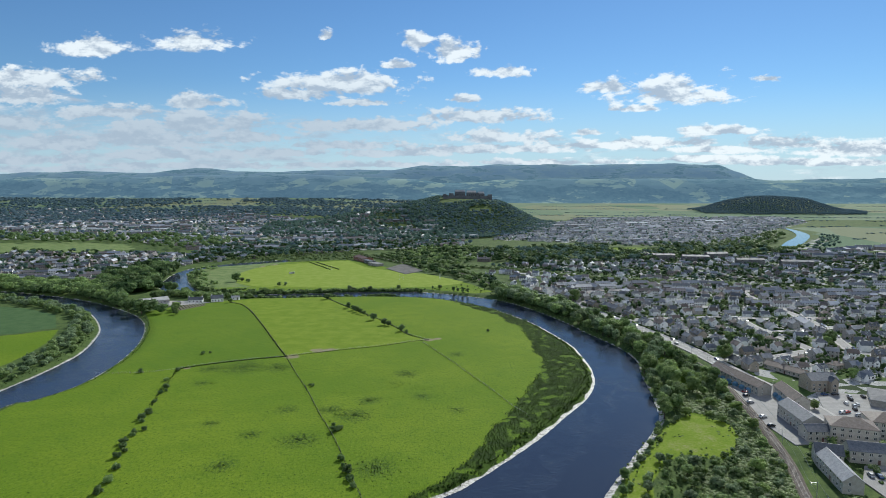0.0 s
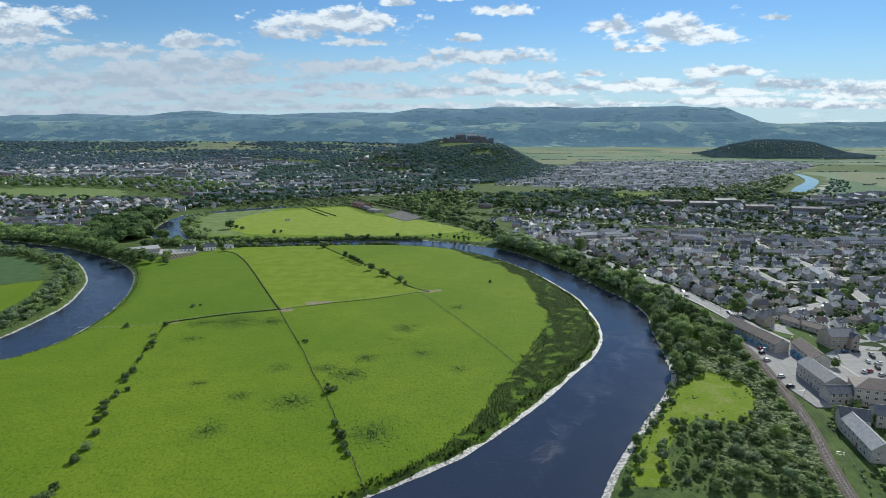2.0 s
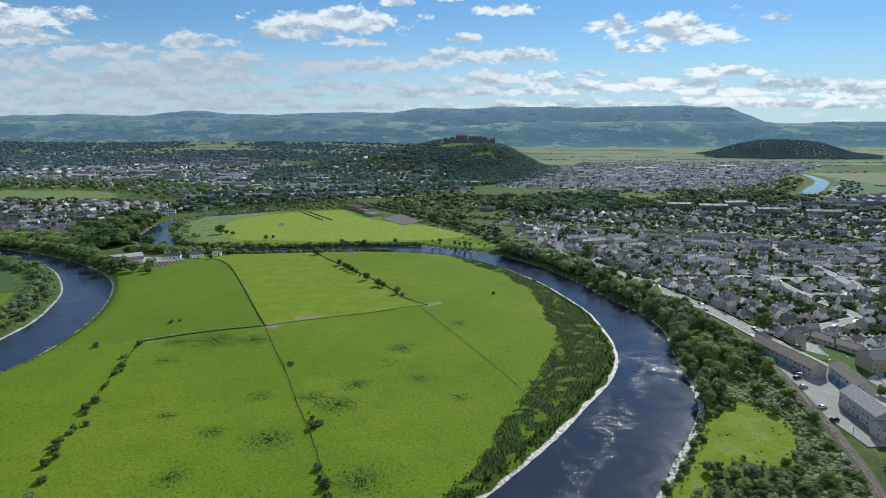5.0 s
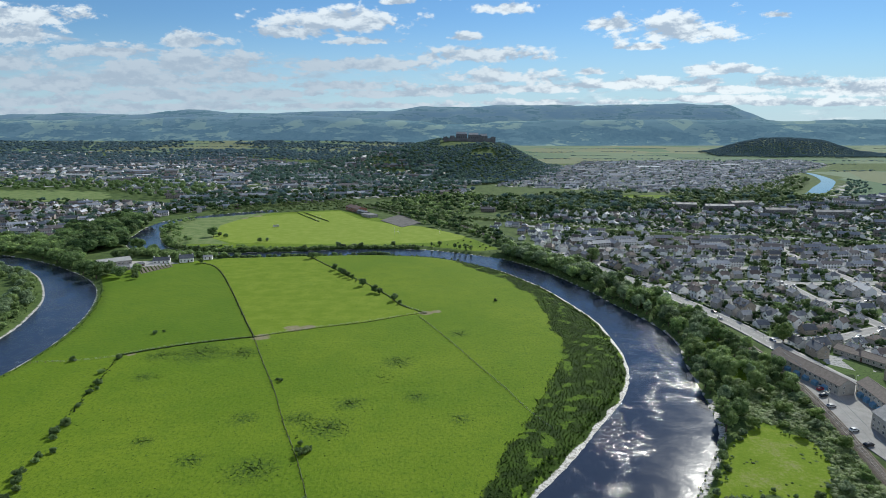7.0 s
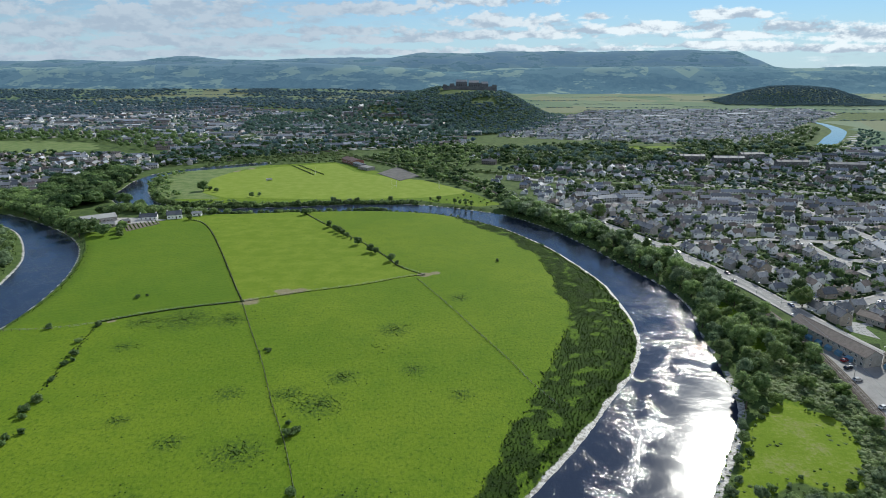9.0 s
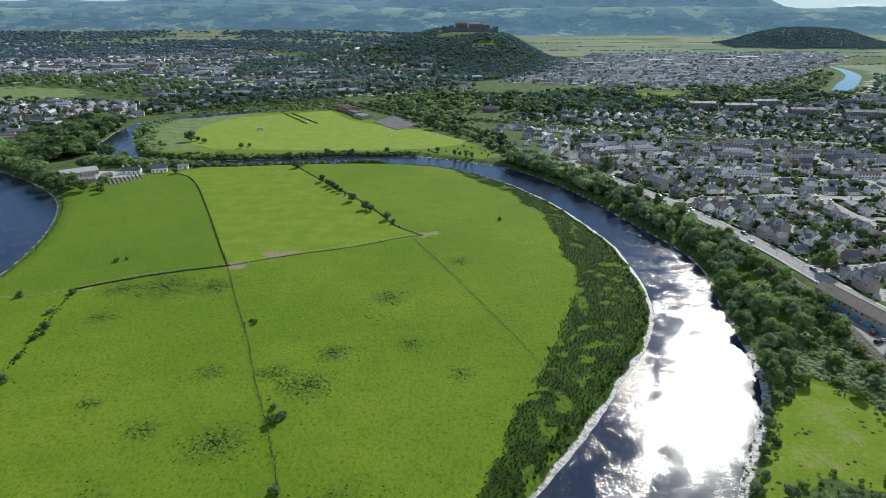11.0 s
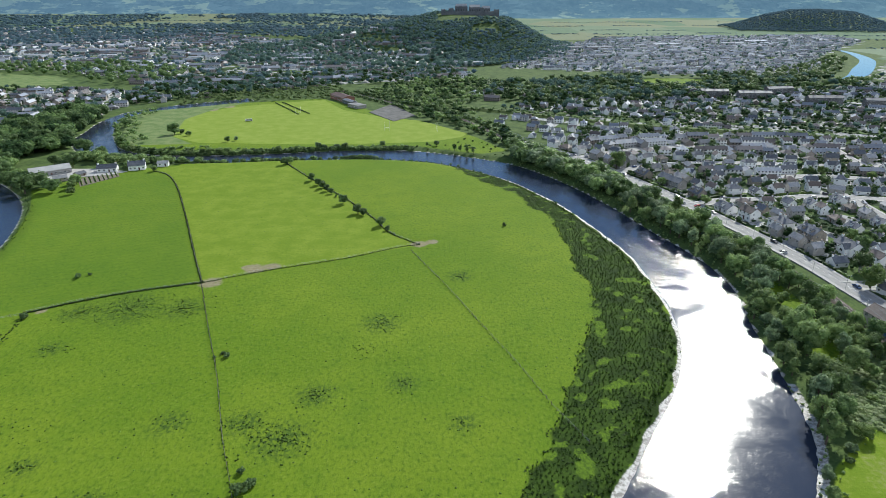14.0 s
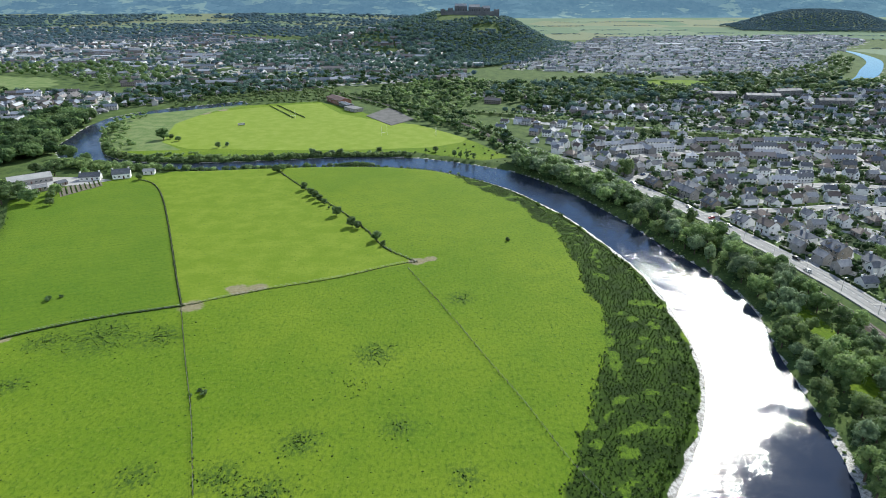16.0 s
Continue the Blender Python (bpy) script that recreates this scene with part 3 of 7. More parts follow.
d_sedge = [*SEDGE_IN, *reversed([p for p in A_IN[1:17]])]
stand = np.array([noise.noise((x * 0.13, y * 0.13, 5)) + 0.7 * noise.noise((x * 0.32, y * 0.32, 8)) for x, y in zip(PX, PY)])
rag = np.array([noise.noise((x * 0.05, y * 0.05, 11)) + 0.6 * noise.noise((x * 0.16, y * 0.16, 12)) for x, y in zip(PX, PY)])
sedge_zone = np.clip(soft_in(d_sedge, 4) + 0.6 * rag, 0, 1)
bare_zone = np.zeros(PX.shape)
for bx, by, r in ((-108, 434, 11), (-92, 450, 11), (-84, 453, 8), (-11, 482, 9), (-4, 485, 7), (-172, 406, 5), (-97, 452, 5), (-292, 850, 16), (-285, 880, 18), (-270, 905, 18), (-255, 925, 14), (-296, 825, 12)):
    bare_zone = np.maximum(bare_zone, np.clip(1 - np.hypot(PX - bx, PY - by) / r, 0, 1))
bare_zone = np.maximum(bare_zone, 0.42 * np.clip(soft_in(CLEARING, 3), 0, 1))
weed_zone = np.zeros(PX.shape)
for bx, by, r in ((-135, 408, 22), (-112, 408, 14), (-155, 405, 12), (-70, 290, 14), (-98, 262, 10), (-62, 330, 10), (-48, 322, 14), (-24, 395, 12), (-12, 352, 8), (-120, 310, 7), (-95, 296, 8), (-86, 330, 9), (-42, 345, 10), (8, 330, 7), (-150, 375, 8), (-30, 260, 14), (10, 440, 9)):
    weed_zone = np.maximum(weed_zone, sst(np.hypot(PX - bx, PY - by), r, r * 0.2))
ones = np.ones(PX.shape)
hay_zone = np.clip(np.maximum(soft_in(CLEARING, 2), soft_in([(-112, 433), (-132, 476), (-154, 524), (-179, 577), (-195, 607), (-220, 640), (-190, 664), (-126, 668), (-112, 637), (-83, 592), (-63, 563), (-41, 525), (-29, 500), (-11, 481), (-48, 463), (-85, 448)], 1.5)), 0, 1)
for name, zones in (("zone_a", (meadow_zone, town_zone, mud_zone)), ("zone_b", (sport_zone, farm_zone, sedge_zone)), ("zone_c", (bare_zone, weed_zone, hay_zone))):
    me.color_attributes.new(name, "FLOAT_COLOR", "POINT").data.foreach_set("color", np.stack([*zones, np.clip(soft_in(CROP_LEFT, 3), 0, 1)], -1).astype(np.float32).ravel())
ROUGH_EDGE = [(-352, 880), (-292, 938), (-240, 955), (-268, 905), (-277, 843), (-264, 790), (-255, 757), (-225, 726), (-286, 722), (-318, 790)]
left_field = [(-178, 404), (-112, 433), (-132, 476), (-154, 524), (-179, 577), (-195, 607), (-221, 634), (-262, 622), (-285, 585), (-262, 545), (-240, 490), (-228, 440), (-226, 400)]
me.attributes.new("zone_d", "FLOAT", "POINT").data.foreach_set("value", np.clip(soft_in(left_field, 4), 0, 1).astype(np.float32))
me.attributes.new("zone_f", "FLOAT", "POINT").data.foreach_set("value", np.clip(0.5 - (stand + 0.30) * 1.6, 0, 1).astype(np.float32))
me.attributes.new("zone_e", "FLOAT", "POINT").data.foreach_set("value", np.clip(np.maximum(soft_in(PARK_LEFT, 6), soft_in(ROUGH_EDGE, 5)), 0, 1).astype(np.float32))
ground = tagged(new("ground", me), "grassy river plain with meadow, mud shores and gardens", "ground", kind="structure")

# water
for line_a, line_b in REACHES:
    far_reach = line_a[0][1] > 1000
    n = 160
    a, b = even(line_a, n), even(line_b, n)
    mid = (a + b) / 2
    a, b = mid + (a - mid) * (0.58 if far_reach else 1.25), mid + (b - mid) * (0.58 if far_reach else 1.25)
    cols = 6
    grid = np.concatenate([a + (b - a) * (i / (cols - 1)) for i in range(cols)])
    me = sheet_mesh("water", np.c_[grid, np.full(len(grid), 0.7 if far_reach else WATER_Z)], n, cols)
    me.materials.append(CALM if far_reach else WATER)
    if me.polygons[0].normal.z < 0:
        me.flip_normals()
    tagged(new("water", me), "dark blue-grey ruffled river water between muddy banks", "river", kind="structure")

# far hills: the skyline as height over azimuth
SKY = [(-0.9, 9), (-0.72, 11), (-0.66, 14), (-0.58, 18), (-0.52, 14), (-0.46, 15), (-0.395, 20), (-0.33, 18), (-0.26, 14.5), (-0.18, 18), (-0.12, 20.5), (-0.08, 19), (-0.03, 25), (0.08, 28), (0.2, 27), (0.38, 30), (0.44, 28), (0.465, 16), (0.50, 4), (0.56, 1.5), (0.64, 4), (0.72, 6.5), (0.9, 8)]
FRONT = [(-0.9, 4), (-0.6, 6), (-0.4, 8), (-0.25, 11), (-0.1, 7), (0.0, -3), (0.1, 2), (0.25, 4), (0.4, 5), (0.47, 3), (0.55, -3), (0.75, -2), (0.9, 0)]


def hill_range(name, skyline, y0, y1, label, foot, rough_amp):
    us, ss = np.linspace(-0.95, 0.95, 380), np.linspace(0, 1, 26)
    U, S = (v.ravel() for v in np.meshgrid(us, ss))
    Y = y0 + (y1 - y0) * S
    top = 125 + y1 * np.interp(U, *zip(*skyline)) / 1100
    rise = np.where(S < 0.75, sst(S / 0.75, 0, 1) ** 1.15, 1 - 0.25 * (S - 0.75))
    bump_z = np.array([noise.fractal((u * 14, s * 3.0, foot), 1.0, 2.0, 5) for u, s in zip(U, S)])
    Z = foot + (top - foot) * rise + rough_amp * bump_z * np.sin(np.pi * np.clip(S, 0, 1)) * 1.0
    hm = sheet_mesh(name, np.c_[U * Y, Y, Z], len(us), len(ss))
    hm.materials.append(HILLS_HAZE)
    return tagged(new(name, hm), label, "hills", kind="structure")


hill_range("far_hills", SKY, 3900, 4600, "long haze-blue moorland hills with a flat-topped scarp", -5, 16)
hill_range("near_hills", FRONT, 3500, 3950, "low wooded haze-tinted foothills beyond the plain", -5, 14)

# ---- kit ----
rng = np.random.default_rng(7)


def part(name, bm, material_, parent, label=""):
    """Links a bmesh as one mesh object under a thing or a part."""
    data = bpy.data.meshes.new(name)
    bm.to_mesh(data)
    bm.free()
    for m in material_ if isinstance(material_, (list, tuple)) else [material_]:
        data.materials.append(m)
    return part_of(name, data, parent, label)


def part_of(name, data, parent, label="", at=None):
    ob = new(name, data)
    ob.parent = parent
    if at is not None:
        ob.matrix_basis = at
    return tagged(ob, label)


def thing(name, label, category, group="", kind=""):
    return tagged(new(name), label, category, group, kind)


def box(bm, x0, x1, y0, y1, z0, z1, slot=0, m=None):
    vs = [bm.verts.new((m @ Vector(p)) if m else p) for p in ((x0, y0, z0), (x1, y0, z0), (x1, y1, z0), (x0, y1, z0), (x0, y0, z1), (x1, y0, z1), (x1, y1, z1), (x0, y1, z1))]
    for f in ((0, 3, 2, 1), (4, 5, 6, 7), (0, 1, 5, 4), (1, 2, 6, 5), (2, 3, 7, 6), (3, 0, 4, 7)):
        bm.faces.new([vs[i] for i in f]).material_index = slot


def tube(bm, r0, r1, z0, z1, sides=8, x=0.0, y=0.0, slot=0):
    bottom = [bm.verts.new((x + r0 * math.cos(a), y + r0 * math.sin(a), z0)) for a in (2 * math.pi * i / sides for i in range(sides))]
    top = [bm.verts.new((x + r1 * math.cos(a), y + r1 * math.sin(a), z1)) for a in (2 * math.pi * i / sides for i in range(sides))]
    for i in range(sides):
        bm.faces.new((bottom[i], bottom[(i + 1) % sides], top[(i + 1) % sides], top[i])).material_index = slot
    bm.faces.new(top).material_index = slot
    bm.faces.new(bottom[::-1]).material_index = slot


def ico(level):
    bm = bmesh.new()
    bmesh.ops.create_icosphere(bm, subdivisions=level, radius=1.0)
    v, f = np.array([p.co[:] for p in bm.verts]), np.array([[p.index for p in q.verts] for q in bm.faces])
    bm.free()
    return v, f


ICO1, ICO2 = ico(1), ico(2)


LAND_GRID = PZ.reshape(len(gy), len(gx))


def ground_z(x, y):
    """Height of the sheet at a place."""
    i = min(max(int(np.searchsorted(gx, x)) - 1, 0), len(gx) - 2)
    j = min(max(int(np.searchsorted(gy, y)) - 1, 0), len(gy) - 2)
    u, v = (x - gx[i]) / (gx[i + 1] - gx[i]), (y - gy[j]) / (gy[j + 1] - gy[j])
    g = LAND_GRID
    return float((g[j, i] * (1 - u) + g[j, i + 1] * u) * (1 - v) + (g[j + 1, i] * (1 - u) + g[j + 1, i + 1] * u) * v)


# ---- trees ----
def crown(seed, lobes, rx, zc, rz, r_lo, r_hi, leaves, ball, leaf=0.035):
    """A crown one unit high: uneven inner clumps, clothed in sprays of leaves that lie along the clumps' skin."""
    g = np.random.default_rng(seed)
    bv, bf = ball
    d = g.normal(size=(lobes, 3))
    d /= np.linalg.norm(d, axis=1)[:, None]
    d *= g.uniform(0.35, 1.0, (lobes, 1)) ** 0.5
    r = g.uniform(r_lo, r_hi, lobes)
    c = np.c_[d[:, 0] * (rx - r * 0.6), d[:, 1] * (rx - r * 0.6), zc + d[:, 2] * np.maximum(rz - r * 0.7, 0.02)]
    core = bv[None] * (1 + g.uniform(-0.26, 0.16, (lobes, len(bv), 1))) * (r * 0.88)[:, None, None] * np.array([1, 1, 0.85]) + c[:, None]
    core_f = bf[None] + (np.arange(lobes) * len(bv))[:, None, None]
    own = g.choice(lobes, leaves, p=r**2 / (r**2).sum())
    n = g.normal(size=(leaves, 3))
    n /= np.linalg.norm(n, axis=1)[:, None]
    n[:, 2] = np.where(n[:, 2] < -0.35, -n[:, 2], n[:, 2])
    p = c[own] + n * (r[own] * g.uniform(0.82, 1.2, leaves))[:, None] * np.array([1, 1, 0.88])
    face = n + g.normal(0, 0.55, (leaves, 3)) + np.array([0, 0, 0.35])
    face /= np.linalg.norm(face, axis=1)[:, None]
    a = np.cross(face, g.normal(size=(leaves, 3)))
    a /= np.linalg.norm(a, axis=1)[:, None]
    b = np.cross(face, a)
    s = (leaf * g.uniform(0.7, 1.5, leaves))[:, None]
    tri = np.stack([p - a * s, p + (a * 0.4 + b) * s, p + (a - b * 0.6) * s], 1)
    base = lobes * len(bv)
    tri_f = base + np.arange(leaves * 3).reshape(leaves, 3)
    return np.concatenate([core.reshape(-1, 3), tri.reshape(-1, 3)]), np.concatenate([core_f.reshape(-1, 3), tri_f])


FORMS = {
    "broad": dict(lobes=15, rx=0.47, zc=0.56, rz=0.43, r_lo=0.14, r_hi=0.24, leaves=1450, ball=ICO1, leaf=0.031),
    "tall": dict(lobes=18, rx=0.31, zc=0.56, rz=0.43, r_lo=0.08, r_hi=0.15, leaves=1200, ball=ICO1, leaf=0.029),
    "round": dict(lobes=13, rx=0.52, zc=0.52, rz=0.46, r_lo=0.17, r_hi=0.27, leaves=1450, ball=ICO1, leaf=0.033),
    "bush": dict(lobes=13, rx=0.68, zc=0.38, rz=0.44, r_lo=0.15, r_hi=0.28, leaves=800, ball=ICO1, leaf=0.052),
}
LOW = {
    "broad": dict(lobes=4, rx=0.46, zc=0.56, rz=0.42, r_lo=0.20, r_hi=0.30, leaves=44, ball=ICO1, leaf=0.085),
    "tall": dict(lobes=3, rx=0.28, zc=0.55, rz=0.46, r_lo=0.18, r_hi=0.25, leaves=36, ball=ICO1, leaf=0.07),
    "round": dict(lobes=3, rx=0.50, zc=0.52, rz=0.44, r_lo=0.24, r_hi=0.36, leaves=40, ball=ICO1, leaf=0.09),
    "bush": dict(lobes=2, rx=0.60, zc=0.36, rz=0.40, r_lo=0.32, r_hi=0.44, leaves=26, ball=ICO1, leaf=0.11),
}


def trunk_mesh(form):
    bm = bmesh.new()
    high = {"broad": 0.62, "tall": 0.72, "round": 0.55, "bush": 0.35}[form]
    tube(bm, 0.032, 0.022, 0, high * 0.5, 7)
    tube(bm, 0.022, 0.010, high * 0.5, high, 7)
    g = random.Random(form)
    for i in range(5):
        turn = pose(0, 0, high * (0.35 + 0.11 * i), g.uniform(35, 60), 0, 72 * i + g.uniform(-20, 20))
        n0 = len(bm.verts)
        tube(bm, 0.013, 0.005, 0, 0.26, 5)
        bm.verts.ensure_lookup_table()
        for v in bm.verts[n0:]:
            v.co = turn @ v.co
    data = bpy.data.meshes.new("trunk")
    bm.to_mesh(data)
    bm.free()
    data.materials.append(BARK)
    return data


TRUNKS = {f: trunk_mesh(f) for f in FORMS}
LOW_CROWNS = {f: [crown(50 + i, **LOW[f]) for i in range(4)] for f in LOW}
MID = {f: dict(LOW[f], lobes=12, leaves=300, r_lo=FORMS[f]["r_lo"] * 1.1, r_hi=FORMS[f]["r_hi"] * 1.15, leaf=0.058) for f in LOW}
MID_CROWNS = {f: [crown(70 + i, **MID[f]) for i in range(4)] for f in MID}
FAR_CROWNS = {f: [crown(30 + i, **dict(LOW[f], lobes=1, leaves=18, r_lo=0.36, r_hi=0.44, leaf=0.12)) for i in range(6)] for f in LOW}
HIGH_CROWNS = {f: [crown(90 + i, **FORMS[f]) for i in range(3)] for f in FORMS}
TREE_KINDS = {}
WORDS = {"leaf_dark": "dark green", "leaf_mid": "fresh green", "leaf_light": "pale yellow-green", "leaf_willow": "silvery grey-green"}


def tree_master(form, i, leaf, name, label, group):
    key = (form, i, leaf.name, name, label)
    if key not in TREE_KINDS:
        root = thing(name, label, name.replace("_", " "), group)
        part_of("trunk", TRUNKS[form], root)
        v, f = HIGH_CROWNS[form][i]
        data = raw_mesh("crown", v, f, True)
        data.materials.append(leaf)
        part_of("crown", data, root)
        TREE_KINDS[key] = [root, False]
    return TREE_KINDS[key]


def plant(x, y, high, form="broad", leaf=None, name="tree", where="on the river bank", group="riverside trees", wide=1.0):
    i = int(rng.integers(3))
    leaf = leaf or (LEAF_DARK, LEAF_MID, LEAF_MID, LEAF_WILLOW)[int(rng.integers(4))]
    what = {"broad": "broad leafy tree", "tall": "slender upright tree", "round": "rounded leafy tree", "bush": "dense leafy bush"}[form]
    label = f"{WORDS[leaf.name]} {what} {where}"
    entry = tree_master(form, i, leaf, name, label, group)
    m = Matrix.LocRotScale((x, y, ground_z(x, y) - 0.1), Euler((0, 0, rng.uniform(0, 6.28))), (high * wide, high * wide, high))
    if entry[1]:
        copy_thing(entry[0], m @ Matrix.Diagonal((*(1 / c for c in entry[0].scale), 1)))
    else:
        entry[0].matrix_basis = m
        entry[1] = True


def scatter(name, label, category, kinds, rows, leaf):
    """Many small growths, too many to count, in one mesh. rows: x, y, z, width, height."""
    vs, fs, n = [], [], 0
    for x, y, z, w, h in rows:
        v, f = kinds[int(rng.integers(len(kinds)))]
        a = rng.uniform(0, 6.28)
        c, s = math.cos(a), math.sin(a)
        vs.append(np.c_[(v[:, 0] * c - v[:, 1] * s) * w + x, (v[:, 0] * s + v[:, 1] * c) * w + y, v[:, 2] * h + z])
        fs.append(f + n)
        n += len(v)
    data = raw_mesh(name, np.concatenate(vs), np.concatenate(fs), True)
    data.materials.append(leaf)
    return tagged(new(name, data), label, category, kind="stuff")


def strewn(poly, gap, tries, avoid=(), lines=()):
    """Points in a region, no two nearer than gap. lines: (line, clear distance)."""
    poly = np.array(poly, float)
    x0, y0 = poly.min(0)
    x1, y1 = poly.max(0)
    px, py = rng.uniform(x0, x1, tries), rng.uniform(y0, y1, tries)
    ok = inside(px, py, poly)
    for other in avoid:
        ok &= ~inside(px, py, np.array(other, float))
    for line, clear in lines:
        ok[ok] &= distance(px[ok], py[ok], line) > clear
    taken, out = {}, []
    for x, y in zip(px[ok], py[ok]):
        cx, cy = int(x // gap), int(y // gap)
        if any((x - p) ** 2 + (y - q) ** 2 < gap * gap for i in (-1, 0, 1) for j in (-1, 0, 1) for p, q in taken.get((cx + i, cy + j), ())):
            continue
        taken.setdefault((cx, cy), []).append((x, y))
        out.append((x, y))
    return out


def along(line, step, jitter=0.0):
    line = np.array(line, float)
    out = even(line, max(2, int(length(line) / step)))
    return out + rng.normal(0, jitter, out.shape) if jitter else out


# ---- roads and rails: their lines are needed by all that grows or stands beside them ----
ROAD = [(60, 745), (88, 706), (107, 680), (122, 650), (134, 618), (147, 585), (158, 553), (168, 520), (178, 485), (186, 450), (190, 420), (196, 380), (205, 330), (200, 270)]
STREETS = [
    [(188, 428), (215, 428), (240, 433), (274, 448), (300, 441), (340, 436), (420, 430)],
    [(274, 448), (273, 480), (268, 514), (270, 556)],
    [(162, 546), (190, 557), (215, 557), (256, 564), (295, 556), (380, 562), (480, 575)],
    [(268, 514), (290, 507), (325, 521), (410, 532)],
    [(134, 625), (160, 640), (190, 650), (245, 650), (330, 640), (440, 650)],
    [(226, 602), (276, 612), (330, 602), (430, 605)],
    [(112, 668), (150, 690), (200, 704), (290, 705), (400, 696), (540, 690)],
    [(300, 441), (312, 480), (325, 521), (330, 560), (330, 602), (330, 640), (340, 700)],
]
EMBANKMENT = [(20, 905), (77, 880), (105, 857), (158, 824), (206, 795), (254, 776), (324, 754), (400, 726), (560, 690), (800, 640)]
TRACK = [(130, 180), (144, 233), (155, 267), (166, 316), (172, 352), (175, 385), (175, 425), (167, 465), (155, 510), (143, 550), (130, 585), (112, 628), (92, 668), (66, 728), (41, 795), (8, 868), (-52, 938), (-137, 1050), (-250, 1180)]
STREET_LINES = [smooth(s, 6) for s in [ROAD, *STREETS]]
TRACK_LINE, BANK_LINE = smooth(TRACK, 8), smooth(EMBANKMENT, 6)
RIVER_LINES = [(REACHES[0][0], 2.5), (REACHES[0][1], 2.0), (REACHES[1][0], 2.5), (REACHES[1][1], 2.5)]
WET = [np.r_[a, b[::-1]] for a, b in REACHES]

# the wooded right bank between the river and the railway
BELT = [(64, 222), *A_OUT[3:18], (62, 692), (78, 694), (92, 668), (112, 628), (130, 585), (143, 550), (155, 510), (166, 466), (173, 425), (173, 385), (170, 352), (163, 316), (152, 267), (141, 233), (136, 215)]
CLEAR_SMALL = [(68, 222), (81, 250), (98, 276), (117, 308), (133, 321), (146, 311), (143, 291), (134, 276), (124, 271), (113, 278), (98, 268), (86, 250), (77, 222)]
spots = strewn(BELT, 5.7, 12000, WET + [CLEAR_SMALL], [(TRACK_LINE, 4.5), (TRAIL, 4.0), (REACHES[0][1], 2.2), (REACHES[0][1][60:], 4.5)])
spots.sort(key=lambda p: p[1])
belt_things, belt_rest = 0, []
for x, y in spots:
    scrub = y < 350 and x > 90 + (y - 228) * 0.40
    bank = float(distance(np.array([x]), np.array([y]), REACHES[0][1])[0])
    if scrub:
        thicket = y < 268 and x < 130
        high = rng.uniform(3.0, 5.5) if thicket else rng.uniform(1.4, 3.6) if rng.uniform() < 0.8 else rng.uniform(3.6, 6)
        form = "bush" if high < 4.6 else "round"
    else:
        high = rng.choice([rng.uniform(8.5, 13.5), rng.uniform(5.0, 8.0)], p=[0.65, 0.35]) if bank < 28 else rng.uniform(5.0, 10.0)
        form = ("broad", "round", "round", "tall")[int(rng.integers(4))]
    if y > 560:
        high *= 1.15
    elif y < 318 and not scrub:
        high = rng.uniform(2.2, 5.0)
        form = "bush" if high < 4 else "round"
    if y < 560 and belt_things < 235 and not (scrub and high < 2.6):
        leaf = (LEAF_DARK, LEAF_MID, LEAF_WILLOW)[int(rng.integers(3))] if scrub and thicket else (LEAF_MID, LEAF_LIGHT, LEAF_LIGHT, LEAF_WILLOW)[int(rng.integers(4))] if scrub else None
        plant(x, y, high, form, leaf, "bush" if form == "bush" else "tree", "in the riverside scrub" if scrub else "on the river bank", "scrub bushes" if form == "bush" else "riverside trees", 1.2 if scrub else 0.94)
        belt_things += 1
    else:
        belt_rest.append((x, y, high, form))
for leaf, pick in ((LEAF_MID, 0), (LEAF_WILLOW, 1), (LEAF_DARK, 2)):
    rows = [(x, y, ground_z(x, y) - 0.1, h * 1.15, h) for i, (x, y, h, f) in enumerate(belt_rest) if i % 3 == pick]
    scatter("riverside_woodland", "mixed green riverside trees crowding the far bank", "woodland", MID_CROWNS["round"] + MID_CROWNS["broad"], rows, leaf)
# undergrowth filling the belt and the clearing's edge
rows = [(x, y, ground_z(x, y), rng.uniform(0.5, 1.6), rng.uniform(0.5, 1.8)) for x, y in strewn(BELT, 2.3, 18000, WET + [CLEAR_SMALL], [(TRACK_LINE, 3.5), (TRAIL, 3.0)])]
scatter("undergrowth", "low tangled green undergrowth beneath the bank trees", "undergrowth", LOW_CROWNS["bush"], rows, SCRUB_LEAF)

def mound(seed):
    """A low leafy hummock one unit wide and high."""
    g = np.random.default_rng(seed)
    bv, bf = ICO2
    v = bv * (1 + g.uniform(-0.22, 0.18, (len(bv), 1))) * np.array([0.55, 0.55, 0.9])
    vs, fs, n = [v], [bf], len(v)
    for p in v[v[:, 2] > 0.1]:
        for k_ in range(2):
            q = p * g.uniform(0.95, 1.2) + g.normal(0, 0.06, 3)
            a_, b_ = g.normal(0, 0.09, 3), g.normal(0, 0.09, 3)
            vs.append(np.array([q - a_, q + a_ + b_, q + a_ - b_]))
            fs.append(np.array([[n, n + 1, n + 2]]))
            n += 3
    return np.concatenate(vs), np.concatenate(fs)


MOUNDS = [mound(200 + i) for i in range(4)]
